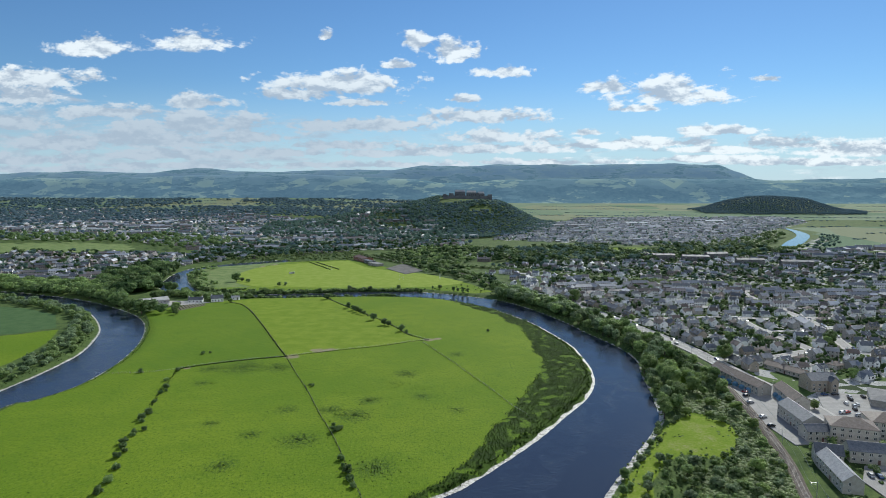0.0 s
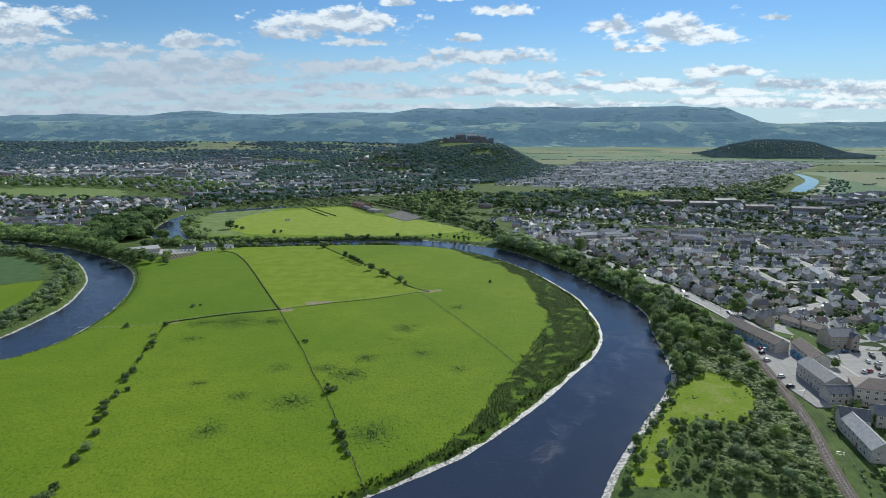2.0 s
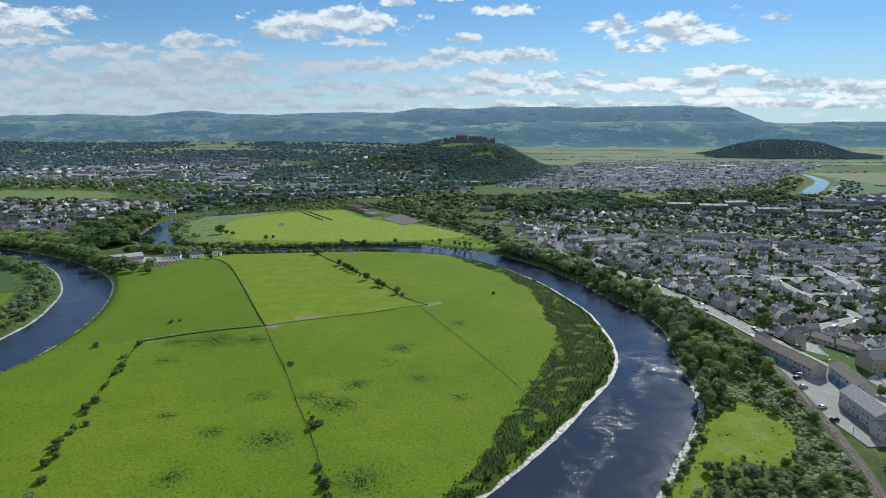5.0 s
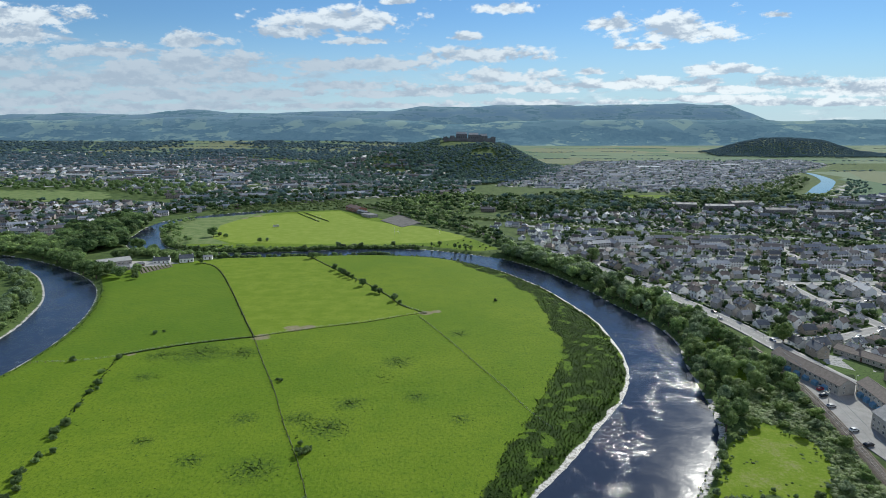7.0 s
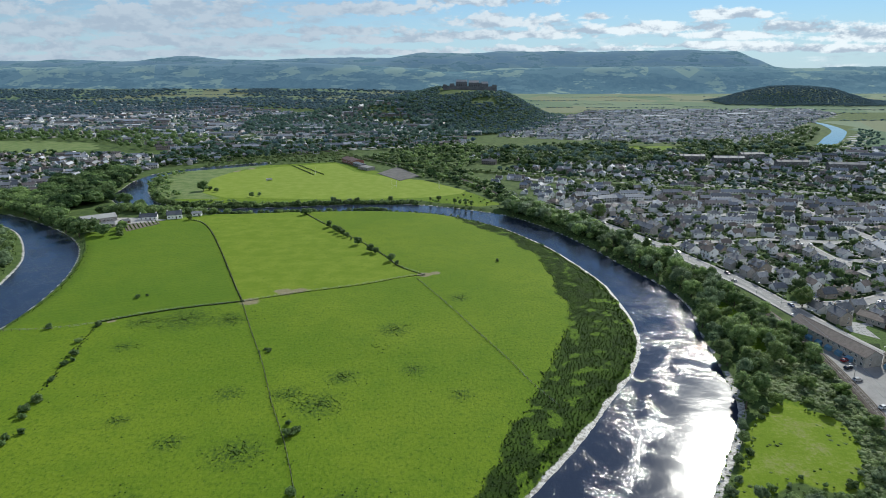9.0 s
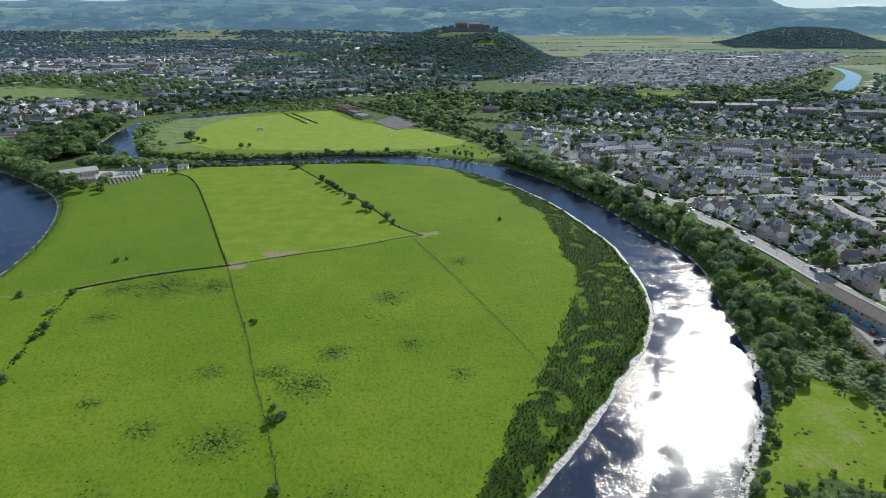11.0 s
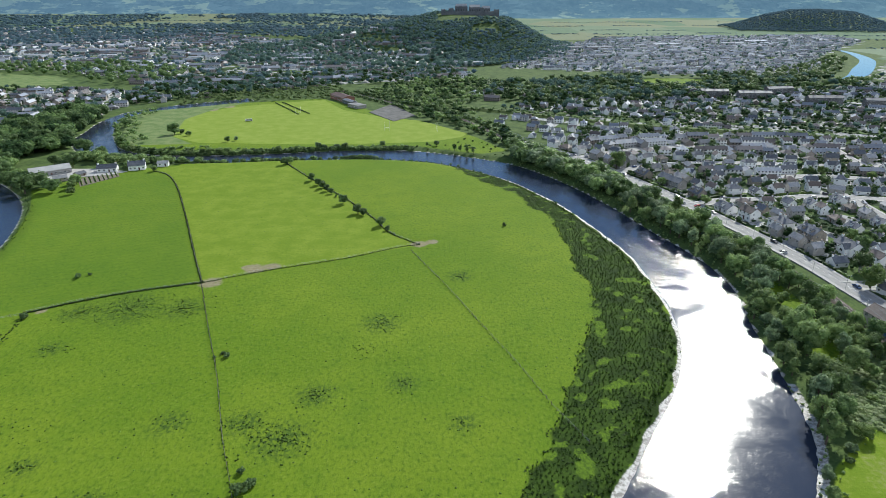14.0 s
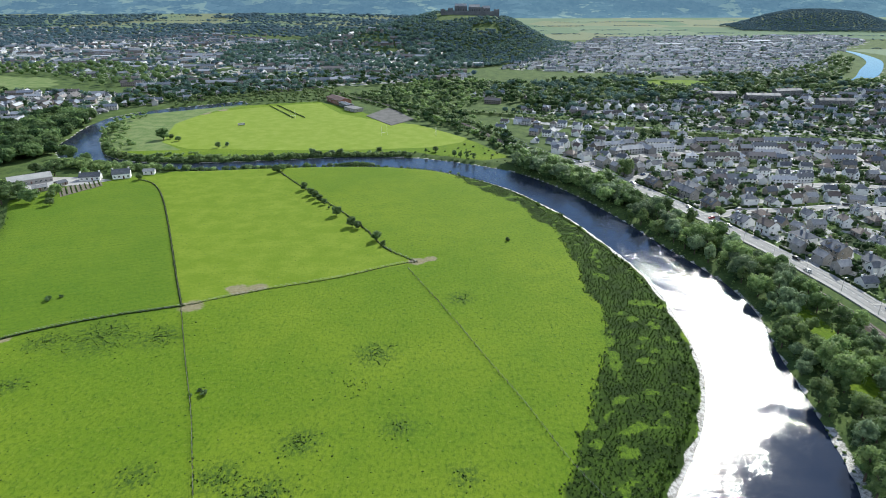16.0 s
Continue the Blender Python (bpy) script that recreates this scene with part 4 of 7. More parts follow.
# pale bramble and willowherb over the scrub beside the railway
BRAMBLES = [(100, 222), (112, 258), (128, 262), (150, 300), (146, 322), (128, 330), (138, 362), (168, 372), (170, 340), (162, 305), (151, 262), (141, 228), (138, 215)]
rows = [(x, y, ground_z(x, y) - 0.1, rng.uniform(1.8, 3.6), rng.uniform(0.5, 1.4)) for x, y in strewn(BRAMBLES, 1.6, 14000, [CLEAR_SMALL], [(TRACK_LINE, 3.4)])]
scatter("bramble_patch", "pale grey-green bramble thicket beside the railway", "brambles", MOUNDS, rows, BRAMBLE)
rows = [(x, y, ground_z(x, y) - 0.05, rng.uniform(0.6, 1.6), rng.uniform(0.15, 0.4)) for x, y in strewn(CLEAR_SMALL, 1.6, 4000) if noise.noise((x * 0.12, y * 0.12, 5)) > 0.36]
scatter("grass_tufts", "rough dark tufts in the grassy clearing", "grass", MOUNDS, rows, TUFT)

# hedgerow trees and bushes standing in the meadow
for x, y, h in ((-94, 606, 6.0), (-87, 595, 5.2), (-83, 588, 5.6), (-78, 580, 5.0), (-74, 574, 4.2), (-63, 553, 6.4), (-51, 533, 6.2), (-47, 530, 5.2), (-35, 511, 6.0), (-30, 503, 3.2), (-124, 652, 7.0), (-121, 657, 6.0), (-26, 497, 1.6), (-70, 566, 2.0)):
    plant(x, y, h, "round", LEAF_DARK, "tree", "in the field hedge", "hedge trees")
for x, y, h in ((38, 510, 2.6), (-80, 369, 2.4), (-82, 371, 1.6), (-54, 300, 4.2), (-52, 303, 3.0), (-174, 440, 3.0), (-170, 443, 1.8), (-198, 396, 3.4), (-46, 268, 3.4), (-41, 256, 4.2), (-39, 249, 3.6), (-37, 243, 3.0), (-44, 261, 2.4), (-56, 308, 2.2), (-84, 368, 1.4)):
    plant(x, y, h, "bush", LEAF_DARK, "bush", "beside the meadow fence", "meadow bushes", 0.9)
F6 = [(-176, 400), (-171, 372), (-163, 333), (-153, 297), (-145, 262), (-139, 230), (-134, 205)]
for x, y in along(smooth(F6), 5.0, 2.0):
    if rng.uniform() < (0.55 if 340 < y < 398 else 0.22):
        continue
    h = rng.uniform(1.6, 3.8) if y > 335 else rng.uniform(2.4, 4.4)
    plant(x, y, h, "bush", (LEAF_DARK, LEAF_MID, LEAF_DARK)[int(rng.integers(3))], "bush", "in the old field hedge", "meadow bushes", 0.95)

# the sports ground's river edge and the near bank clumps
for x, y in along(REACHES[0][1][126:150], 7.0, 1.6):
    plant(x, y + 5.5, rng.uniform(3, 6.5), ("bush", "round")[int(rng.integers(2))], None, "tree", "on the river bank", "riverside trees")
for x, y, h in ((-72, 675, 6), (-66, 674, 6.5), (-60, 674, 6), (-54, 673, 5), (-87, 675, 5), (-106, 676, 6), (8, 653, 3), (14, 649, 3), (-4, 716, 6), (-52, 715, 6), (-190, 740, 5), (-258, 768, 13), (-252, 772, 6), (-242, 762, 6), (-196, 735, 6)):
    plant(x, y, h * 0.85, "bush" if -120 < x < -40 and y < 690 else "round", LEAF_DARK if h > 5 else LEAF_WILLOW, "tree", "on the river bank", "riverside trees", 1.1)
for x, y, h in ((-110, 677, 2.4), (-100, 677, 3.2), (-93, 677, 2.6), (-82, 677, 3.6), (-77, 676, 4.2), (-69, 676, 4.4), (-63, 676, 4.0), (-57, 675, 3.4), (-49, 674, 2.4), (-42, 673, 1.8), (-30, 671, 2.0)):
    plant(x, y, h, "bush", LEAF_DARK, "bush", "on the river bank", "riverside bushes", 1.15)

for x, y, h in ((12, 697, 7), (17, 694, 6), (22, 692, 7), (28, 688, 6), (-12, 712, 5)):
    plant(x, y, h, "tall", LEAF_DARK, "tree", "on the rough river bank", "riverside trees")
# tall trees round the farm and the river mouth
for x, y, h in ((-379, 656, 12), (-355, 639, 13), (-328, 615, 14), (-306, 595, 14), (-286, 579, 15), (-289, 645, 13), (-308, 653, 9), (-312, 704, 15), (-347, 718, 14), (-340, 728, 16), (-379, 815, 14), (-392, 874, 13), (-292, 694, 10), (-269, 667, 7), (-261, 667, 6), (-291, 727, 9), (-321, 806, 9), (-271, 704, 7), (-304, 627, 7), (-245, 642, 6), (-220, 634, 5), (-241, 667, 6)):
    plant(x, y, h, "round" if h < 10 else "broad", LEAF_DARK if h > 8 else LEAF_MID, "tree", "beside the farm and river", "farm trees", 1.1)
# big garden and roadside trees of the near town
for x, y, h, leaf in ((198, 425, 13, LEAF_LIGHT), (222, 470, 10, LEAF_DARK), (205, 444, 11, LEAF_DARK), (136, 636, 15, LEAF_MID), (214, 618, 9, LEAF_DARK), (156, 590, 7, LEAF_MID), (170, 548, 7, LEAF_MID), (176, 541, 6, LEAF_LIGHT), (232, 480, 8, LEAF_DARK), (240, 486, 7, LEAF_DARK), (226, 486, 7, LEAF_MID), (244, 470, 9, LEAF_DARK), (250, 494, 7, LEAF_MID), (205, 331, 6, LEAF_MID), (300, 470, 12, LEAF_DARK), (292, 462, 9, LEAF_MID), (283, 615, 8, LEAF_MID), (260, 384, 8, LEAF_MID), (310, 600, 8, LEAF_LIGHT), (214, 505, 6, LEAF_MID)):
    plant(x, y, h, "broad", leaf, "tree", "between the houses", "town trees")

# ---- roads, railway, fences ----
def offset(line, d):
    t = np.gradient(line, axis=0)
    t /= np.linalg.norm(t, axis=1)[:, None] + 1e-9
    return line + np.c_[t[:, 1], -t[:, 0]] * d


def swept(line, profile, z=None):
    """A profile of (across, up) pairs carried along a line, as vertices and quads."""
    z = np.zeros(len(line)) if z is None else z
    cols = [np.c_[offset(line, a), z + u] for a, u in profile]
    n, m = len(line), len(profile)
    i = np.arange(n * m).reshape(m, n)
    return np.concatenate(cols), np.stack([i[:-1, :-1], i[1:, :-1], i[1:, 1:], i[:-1, 1:]], -1).reshape(-1, 4)


def ribbon(name, line, profile, mat_, label, category, kind="structure", parent=None):
    v, f = swept(line, profile)
    data = raw_mesh(name, v, f)
    if data.polygons[0].normal.z < 0 and abs(profile[0][1] - profile[-1][1]) < 1:
        data.flip_normals()
    data.materials.append(mat_)
    ob = new(name, data)
    if parent:
        ob.parent = parent
        return ob
    return tagged(ob, label, category, kind=kind)


for i, line in enumerate(STREET_LINES):
    w = 4.0 if i == 0 else 2.9
    lift = 0.42 + 0.006 * i
    line = even(line, max(12, int(length(line) / 5)))
    ribbon("road", line, [(-w, lift - 0.6), (-w, lift), (0, lift + 0.05), (w, lift), (w, lift - 0.6)], ASPHALT, "grey asphalt road between the houses", "road")
    for side in (-1, 1):
        a, b = sorted((side * (w + 0.005), side * (w + 1.9)))
        ribbon("pavement", line, [(a, -0.2), (a, lift + 0.11), (b, lift + 0.11), (b, -0.2)], PAVING, "pale raised pavement along the road", "pavement")
line = even(STREET_LINES[0], 240)
road_marks = thing("road_marking", "worn white dashed centre line on the road", "road marking", kind="structure")
for k0 in range(20, 200, 2):
    bm = bmesh.new()
    p, q = line[k0], line[k0 + 1]
    d = Vector((*(q - p), 0)).normalized()
    n = Vector((d.y, -d.x, 0)) * 0.09
    bm.faces.new([bm.verts.new((p[0] + s * d.x * 1.6 + e * n.x, p[1] + s * d.y * 1.6 + e * n.y, 0.478)) for s, e in ((0, -1), (0, 1), (1, 1), (1, -1))])
    part("dash", bm, LINE_WHITE, road_marks)

# car parks and yards
def slab(name, poly, z, mat_, label, category):
    bm = bmesh.new()
    top = [bm.verts.new((x, y, z)) for x, y in poly]
    low = [bm.verts.new((x, y, -0.4)) for x, y in poly]
    f = bm.faces.new(top)
    for i in range(len(poly)):
        bm.faces.new((top[i], low[i], low[(i + 1) % len(poly)], top[(i + 1) % len(poly)]))
    bmesh.ops.recalc_face_normals(bm, faces=bm.faces)
    if f.normal.z < 0:
        f.normal_flip()
    data = bpy.data.meshes.new(name)
    bm.to_mesh(data)
    bm.free()
    data.materials.append(mat_)
    return tagged(new(name, data), label, category, kind="structure")


slab("car_park", [(176, 372), (199, 366), (197, 330), (180, 285), (168, 284), (166, 318), (172, 345)], 0.40, ASPHALT, "asphalt yard with parked cars beside flats", "car park")
slab("car_park", [(206, 322), (221, 356), (238, 356), (256, 352), (234, 312), (214, 304)], 0.44, ASPHALT, "wide asphalt car park among stone buildings", "car park")
slab("car_park", [(176, 248), (186, 262), (200, 262), (196, 225), (176, 225)], 0.40, ASPHALT, "asphalt parking court between flats", "car park")
slab("car_park", [(-82, 884), (-60, 938), (-28, 862), (-50, 830)], 0.40, plain("worn_gravel", (0.12, 0.118, 0.112), (0.20, 0.196, 0.185), 0.12, 0.97, 0, 0.02), "grey car park beside the pavilion", "car park")
slab("yard", [(-285, 598), (-300, 612), (-288, 640), (-262, 640), (-240, 632), (-250, 622), (-272, 616)], 0.40, PAVING, "pale farmyard between barn and cottages", "yard")

# railway: ballast, sleepers, rails
line = even(TRACK_LINE, 420)
ribbon("track_bed", line, [(-3.0, -0.1), (-1.9, 0.55), (1.9, 0.55), (3.0, -0.1)], BALLAST, "brown ballast bed of a single railway line", "railway")
railway = thing("railway_track", "single railway track with rusty steel rails", "railway", kind="structure")
for side in (-0.76, 0.76):
    ribbon("rail", line, [(side - 0.06, 0.56), (side - 0.05, 0.80), (side + 0.05, 0.80), (side + 0.06, 0.56)], RAIL, "", "", parent=railway)
bm = bmesh.new()
box(bm, -1.3, 1.3, -0.14, 0.14, 0.5, 0.66)
sleeper = bpy.data.meshes.new("sleeper")
bm.to_mesh(sleeper)
bm.free()
sleeper.materials.append(SLEEPER)
near_track = even(TRACK_LINE[:64], 300)
for p, q in zip(near_track, near_track[1:]):
    part_of("sleeper", sleeper, railway, at=pose(p[0], p[1], 0, 0, 0, math.degrees(math.atan2(q[1] - p[1], q[0] - p[0])) - 90))

# overhead line beside the track
bm = bmesh.new()
tube(bm, 0.14, 0.10, 0, 7.4, 8)
box(bm, -2.9, 0.1, -0.05, 0.05, 6.7, 6.82)
box(bm, -2.9, 0.1, -0.03, 0.03, 5.9, 5.98)
mast_mesh = bpy.data.meshes.new("mast")
bm.to_mesh(mast_mesh)
bm.free()
mast_mesh.materials.append(STEEL)
overhead = thing("overhead_line", "grey steel masts carrying a wire beside the railway", "overhead line", kind="structure")
side_line = even(offset(TRACK_LINE[:110], 3.6), 12)
for p, q in zip(side_line, side_line[1:]):
    part_of("mast", mast_mesh, overhead, at=pose(p[0], p[1], 0, 0, 0, math.degrees(math.atan2(q[1] - p[1], q[0] - p[0])) - 90))
wire_line = even(offset(TRACK_LINE[:110], 0.9), 200)
ribbon("wire", wire_line, [(-0.03, 6.70), (0.0, 6.76), (0.03, 6.70), (-0.03, 6.70)], STEEL, "", "", parent=overhead)
ribbon("wire", even(offset(TRACK_LINE[:110], 3.6), 200), [(-0.04, 7.38), (0.0, 7.46), (0.04, 7.38), (-0.04, 7.38)], STEEL, "", "", parent=overhead)

# the overgrown embankment of the second line
ribbon("embankment", even(BANK_LINE, 120), [(-8, -0.3), (-3, 2.4), (3, 2.4), (8, -0.3)], plain("bank_grass", (0.05, 0.08, 0.02), (0.11, 0.15, 0.04), 0.2, 0.95), "grassy railway embankment crossing the suburb", "embankment")

# meadow fences
def fence(line, label, step=3.4, high=1.25):
    root = thing("fence", label, "fence", "meadow fences")
    pts = even(smooth(line), int(length(line) / step))
    bm_ = bmesh.new()
    box(bm_, -0.08, 0.08, -0.08, 0.08, -0.4, high)
    data = bpy.data.meshes.new("post")
    bm_.to_mesh(data)
    bm_.free()
    data.materials.append(POST)
    for p in pts:
        part_of("post", data, root, at=pose(p[0], p[1], ground_z(p[0], p[1]) + 0.1, 0, 0, rng.uniform(-10, 10)))
    for h in (0.55, 1.1):
        ribbon("wire", pts, [(-0.02, h), (0, h + 0.04), (0.02, h), (-0.02, h)], STEEL, "", "", parent=root)
    return pts


F1 = [(-112, 433), (-132, 476), (-154, 524), (-179, 577), (-195, 607), (-208, 625), (-221, 634)]
F2 = [(-178, 404), (-159, 416), (-139, 425), (-112, 434), (-85, 448), (-48, 463), (-21, 478), (-11, 481)]
F3 = [(-11, 481), (-29, 500), (-41, 525), (-63, 563), (-83, 592), (-112, 637), (-126, 660)]
F4 = [(-111, 430), (-94, 390), (-80, 358), (-66, 322), (-54, 294), (-40, 255), (-32, 233), (-20, 200)]
F5 = [(-15, 472), (4, 427), (18, 391), (30, 361), (38, 338), (46, 320)]
tuft_rows = []
for line, label in ((F1, "weathered post and wire fence along a ditch"), (F2, "weathered post and wire fence with rank grass"), (F3, "post and wire fence beneath hedge trees"), (F4, "old post and wire fence across the meadow"), (F5, "low post and wire fence across the pasture")):
    fence(line, label)
# rank growth at the fence foot: line, step, spread, size
for line, step, spread, size in ((F1, 0.30, 0.22, 0.62), (F2[:4], 0.20, 0.30, 0.75), (F2[3:], 0.45, 0.28, 0.5), (F3, 0.40, 0.35, 0.6), (F4, 0.9, 0.25, 0.42), (F5, 2.2, 0.2, 0.4), (F6[:3], 0.8, 0.8, 0.6)):
    for x, y in along(smooth(line), step, spread):
        tuft_rows.append((x, y, ground_z(x, y) - 0.05, size * rng.uniform(0.6, 1.3), size * rng.uniform(0.7, 1.3)))
TUFTS = [(ICO1[0] * np.array([0.7, 0.7, 0.55]) * np.random.default_rng(i).uniform(0.6, 1.2, (12, 1)) + np.array([0, 0, 0.3]), ICO1[1]) for i in range(5)]
scatter("rank_grass", "dark rank grass and nettles along the fences", "grass", TUFTS, tuft_rows, foliage("rank_leaf", (0.022, 0.045, 0.010), (0.060, 0.105, 0.018), 0.3, 0.4, True))
F0 = [(-178, 402), (-198, 395), (-227, 393)]
fence(F0, "short post and wire fence down to the river")
# tussocks and thistle patches in the pasture
rows = []
for bx, by, r, n in ((-135, 408, 22, 260), (-112, 408, 14, 120), (-155, 405, 12, 80), (-70, 290, 14, 150), (-98, 262, 10, 70), (-62, 330, 10, 60), (-48, 322, 13, 170), (-24, 395, 10, 70), (-12, 352, 8, 30), (-120, 310, 7, 25), (-95, 296, 8, 35), (-86, 330, 9, 25), (-42, 345, 9, 70), (8, 330, 7, 25), (-150, 375, 8, 35), (-30, 260, 14, 150), (10, 440, 8, 20), (-30, 375, 16, 40), (-135, 330, 16, 30)):
    for i in range(n):
        a, d = rng.uniform(0, 6.28), r * abs(rng.normal(0, 0.55))
        x, y = bx + d * math.cos(a) * 1.2, by + d * math.sin(a)
        rows.append((x, y, ground_z(x, y) - 0.05, rng.uniform(0.25, 0.6), rng.uniform(0.2, 0.6)))
for x, y in strewn(LOOP, 4.0, 9000, [d_sedge] + WET):
    rows.append((x, y, ground_z(x, y) - 0.06, rng.uniform(0.25, 0.6), rng.uniform(0.12, 0.34)))
scatter("tussocks", "dark green tussocks and thistles in the pasture", "grass", TUFTS, rows, TUFT)
# the sedge belt inside the bend, and bank plants on the mud
def blades(seed, count=16):
    """A rank clump one unit wide: leaning leaves round a low heart."""
    g = np.random.default_rng(seed)
    vs = [ICO1[0] * np.array([0.30, 0.30, 0.34]) * g.uniform(0.7, 1.2, (12, 1)) + np.array([0, 0, 0.2])]
    fs = [ICO1[1]]
    n = 12
    for i in range(count):
        a, lean = g.uniform(0, 6.28), g.uniform(0.15, 0.55)
        out, side = np.array([math.cos(a), math.sin(a), 0]), np.array([-math.sin(a), math.cos(a), 0])
        root = out * g.uniform(0, 0.2)
        vs.append(np.array([root - side * 0.11, root + side * 0.11, root + out * lean + np.array([0, 0, g.uniform(0.5, 1.0)])]))
        fs.append(np.array([[n, n + 1, n + 2]]))
        n += 3
    return np.concatenate(vs), np.concatenate(fs)


BLADES = [blades(300 + i) for i in range(5)]
WIDE_SEDGE = [*[(x - 5, y + 1) for x, y in SEDGE_IN], *reversed(A_IN[1:17])]
rows = []
for x, y in strewn(WIDE_SEDGE, 0.95, 120000, WET, [(REACHES[0][0], 4.0)]):
    d_in = float(distance(np.array([x]), np.array([y]), SEDGE_IN)[0]) * (1 if inside(np.array([x]), np.array([y]), d_sedge)[0] else -1)
    r = noise.noise((x * 0.05, y * 0.05, 11)) + 0.6 * noise.noise((x * 0.16, y * 0.16, 12))
    if noise.noise((x * 0.13, y * 0.13, 5)) + 0.7 * noise.noise((x * 0.32, y * 0.32, 8)) > -0.30 + rng.normal(0, 0.12) and d_in / 8 + 0.6 * r > -0.15:
        rows.append((x, y, ground_z(x, y) - 0.1, rng.uniform(0.7, 1.5), rng.uniform(0.4, 1.0)))
scatter("sedge_beds", "dense dark sedge and dock along the inner bend", "sedge", BLADES, rows, SEDGE)
rows = []
for x, y in along(offset(REACHES[0][0][6:112], -4.8), 1.1, 1.2):
    size = rng.uniform(0.7, 1.5) if rng.uniform() < 0.8 else rng.uniform(1.6, 3.0)
    rows.append((x, y, ground_z(x, y) - 0.1, size, size * rng.uniform(0.7, 1.1)))
for x, y in [*along(offset(REACHES[1][1], 4.0), 1.6, 1.0), *along(offset(REACHES[1][0], -7.0), 1.3, 1.5)]:
    rows.append((x, y, ground_z(x, y) - 0.1, rng.uniform(0.5, 1.4), rng.uniform(0.5, 1.4)))
scatter("bank_plants", "dark bank plants above the muddy shore", "bank plants", BLADES, rows, SEDGE)

# ---- buildings ----
def window_mesh(w, h):
    """A white framed window of two lights in one skin."""
    bm = bmesh.new()
    box(bm, -w / 2, w / 2, -0.07, 0.02, 0, h)
    front = [f for f in bm.faces if f.normal.y < -0.5 or sum(v.co.y < -0.05 for v in f.verts) == 4]
    bmesh.ops.subdivide_edges(bm, edges=[e for e in front[0].edges if abs(e.verts[0].co.z - e.verts[1].co.z) < 1e-4], cuts=1, use_grid_fill=True)
    lights = [f for f in bm.faces if all(v.co.y < -0.05 for v in f.verts)]
    bmesh.ops.inset_individual(bm, faces=lights, thickness=0.08, depth=-0.035)
    for f in lights:
        f.material_index = 1
    data = bpy.data.meshes.new("window")
    bm.to_mesh(data)
    bm.free()
    data.materials.append(WHITE_PAINT)
    data.materials.append(GLASS)
    return data


WIN = {k: window_mesh(*k) for k in ((1.3, 1.3), (1.8, 1.4), (0.9, 1.2))}


def gable_wall(bm, w, d, h, rise, slot=0):
    """Walls of a gabled block: ridge along x."""
    x, y = w / 2, d / 2
    v = [bm.verts.new(p) for p in ((-x, -y, -0.6), (x, -y, -0.6), (x, y, -0.6), (-x, y, -0.6), (-x, -y, h), (x, -y, h), (x, y, h), (-x, y, h), (-x, 0, h + rise), (x, 0, h + rise))]
    for f in ((0, 1, 5, 4), (2, 3, 7, 6), (1, 2, 6, 9, 5), (3, 0, 4, 8, 7), (3, 2, 1, 0), (4, 5, 9, 8), (6, 7, 8, 9)):
        bm.faces.new([v[i] for i in f]).material_index = slot


def gable_roof(bm, w, d, h, rise, over=0.35, thick=0.16, slot=0):
    x = w / 2 + over
    s = rise / (d / 2)
    y, z0 = d / 2 + over, h - over * s
    for side in (-1, 1):
        p = [(-x, side * y, z0), (x, side * y, z0), (x, 0, h + rise), (-x, 0, h + rise)]
        low = [bm.verts.new((a, b, c + 0.03)) for a, b, c in p]
        top = [bm.verts.new((a, b, c + 0.03 + thick)) for a, b, c in p]
        for f in ((0, 1, 2, 3),):
            bm.faces.new([top[i] for i in (f if side < 0 else f[::-1])]).material_index = slot
            bm.faces.new([low[i] for i in (f[::-1] if side < 0 else f)]).material_index = slot
        for i in range(4):
            j = (i + 1) % 4
            q = (low[i], low[j], top[j], top[i])
            bm.faces.new(q if side < 0 else q[::-1]).material_index = slot
    box(bm, -x, x, -0.12, 0.12, h + rise + thick - 0.05, h + rise + thick + 0.09, slot)


def hip_roof(bm, w, d, h, rise, over=0.4, slot=0):
    x, y = w / 2 + over, d / 2 + over
    r = max(w / 2 - d / 2, 0.3)
    v = [bm.verts.new(p) for p in ((-x, -y, h - 0.1), (x, -y, h - 0.1), (x, y, h - 0.1), (-x, y, h - 0.1), (-x, -y, h + 0.1), (x, -y, h + 0.1), (x, y, h + 0.1), (-x, y, h + 0.1), (-r, 0, h + rise), (r, 0, h + rise))]
    for f in ((3, 2, 1, 0), (0, 1, 5, 4), (1, 2, 6, 5), (2, 3, 7, 6), (3, 0, 4, 7), (4, 5, 9, 8), (6, 7, 8, 9), (5, 6, 9), (7, 4, 8)):
        bm.faces.new([v[i] for i in f]).material_index = slot


def chimney(parent, x, y, z, high, mat_):
    bm = bmesh.new()
    box(bm, x - 0.55, x + 0.55, y - 0.35, y + 0.35, z - 1.4, z + high)
    box(bm, x - 0.65, x + 0.65, y - 0.45, y + 0.45, z + high, z + high + 0.12)
    stack = part("chimney", bm, mat_, parent)
    bm = bmesh.new()
    for dx in (-0.28, 0.28):
        tube(bm, 0.14, 0.11, z + high + 0.12, z + high + 0.6, 6, x + dx, y)
    part("chimney_pot", bm, BRICK_POT, stack)


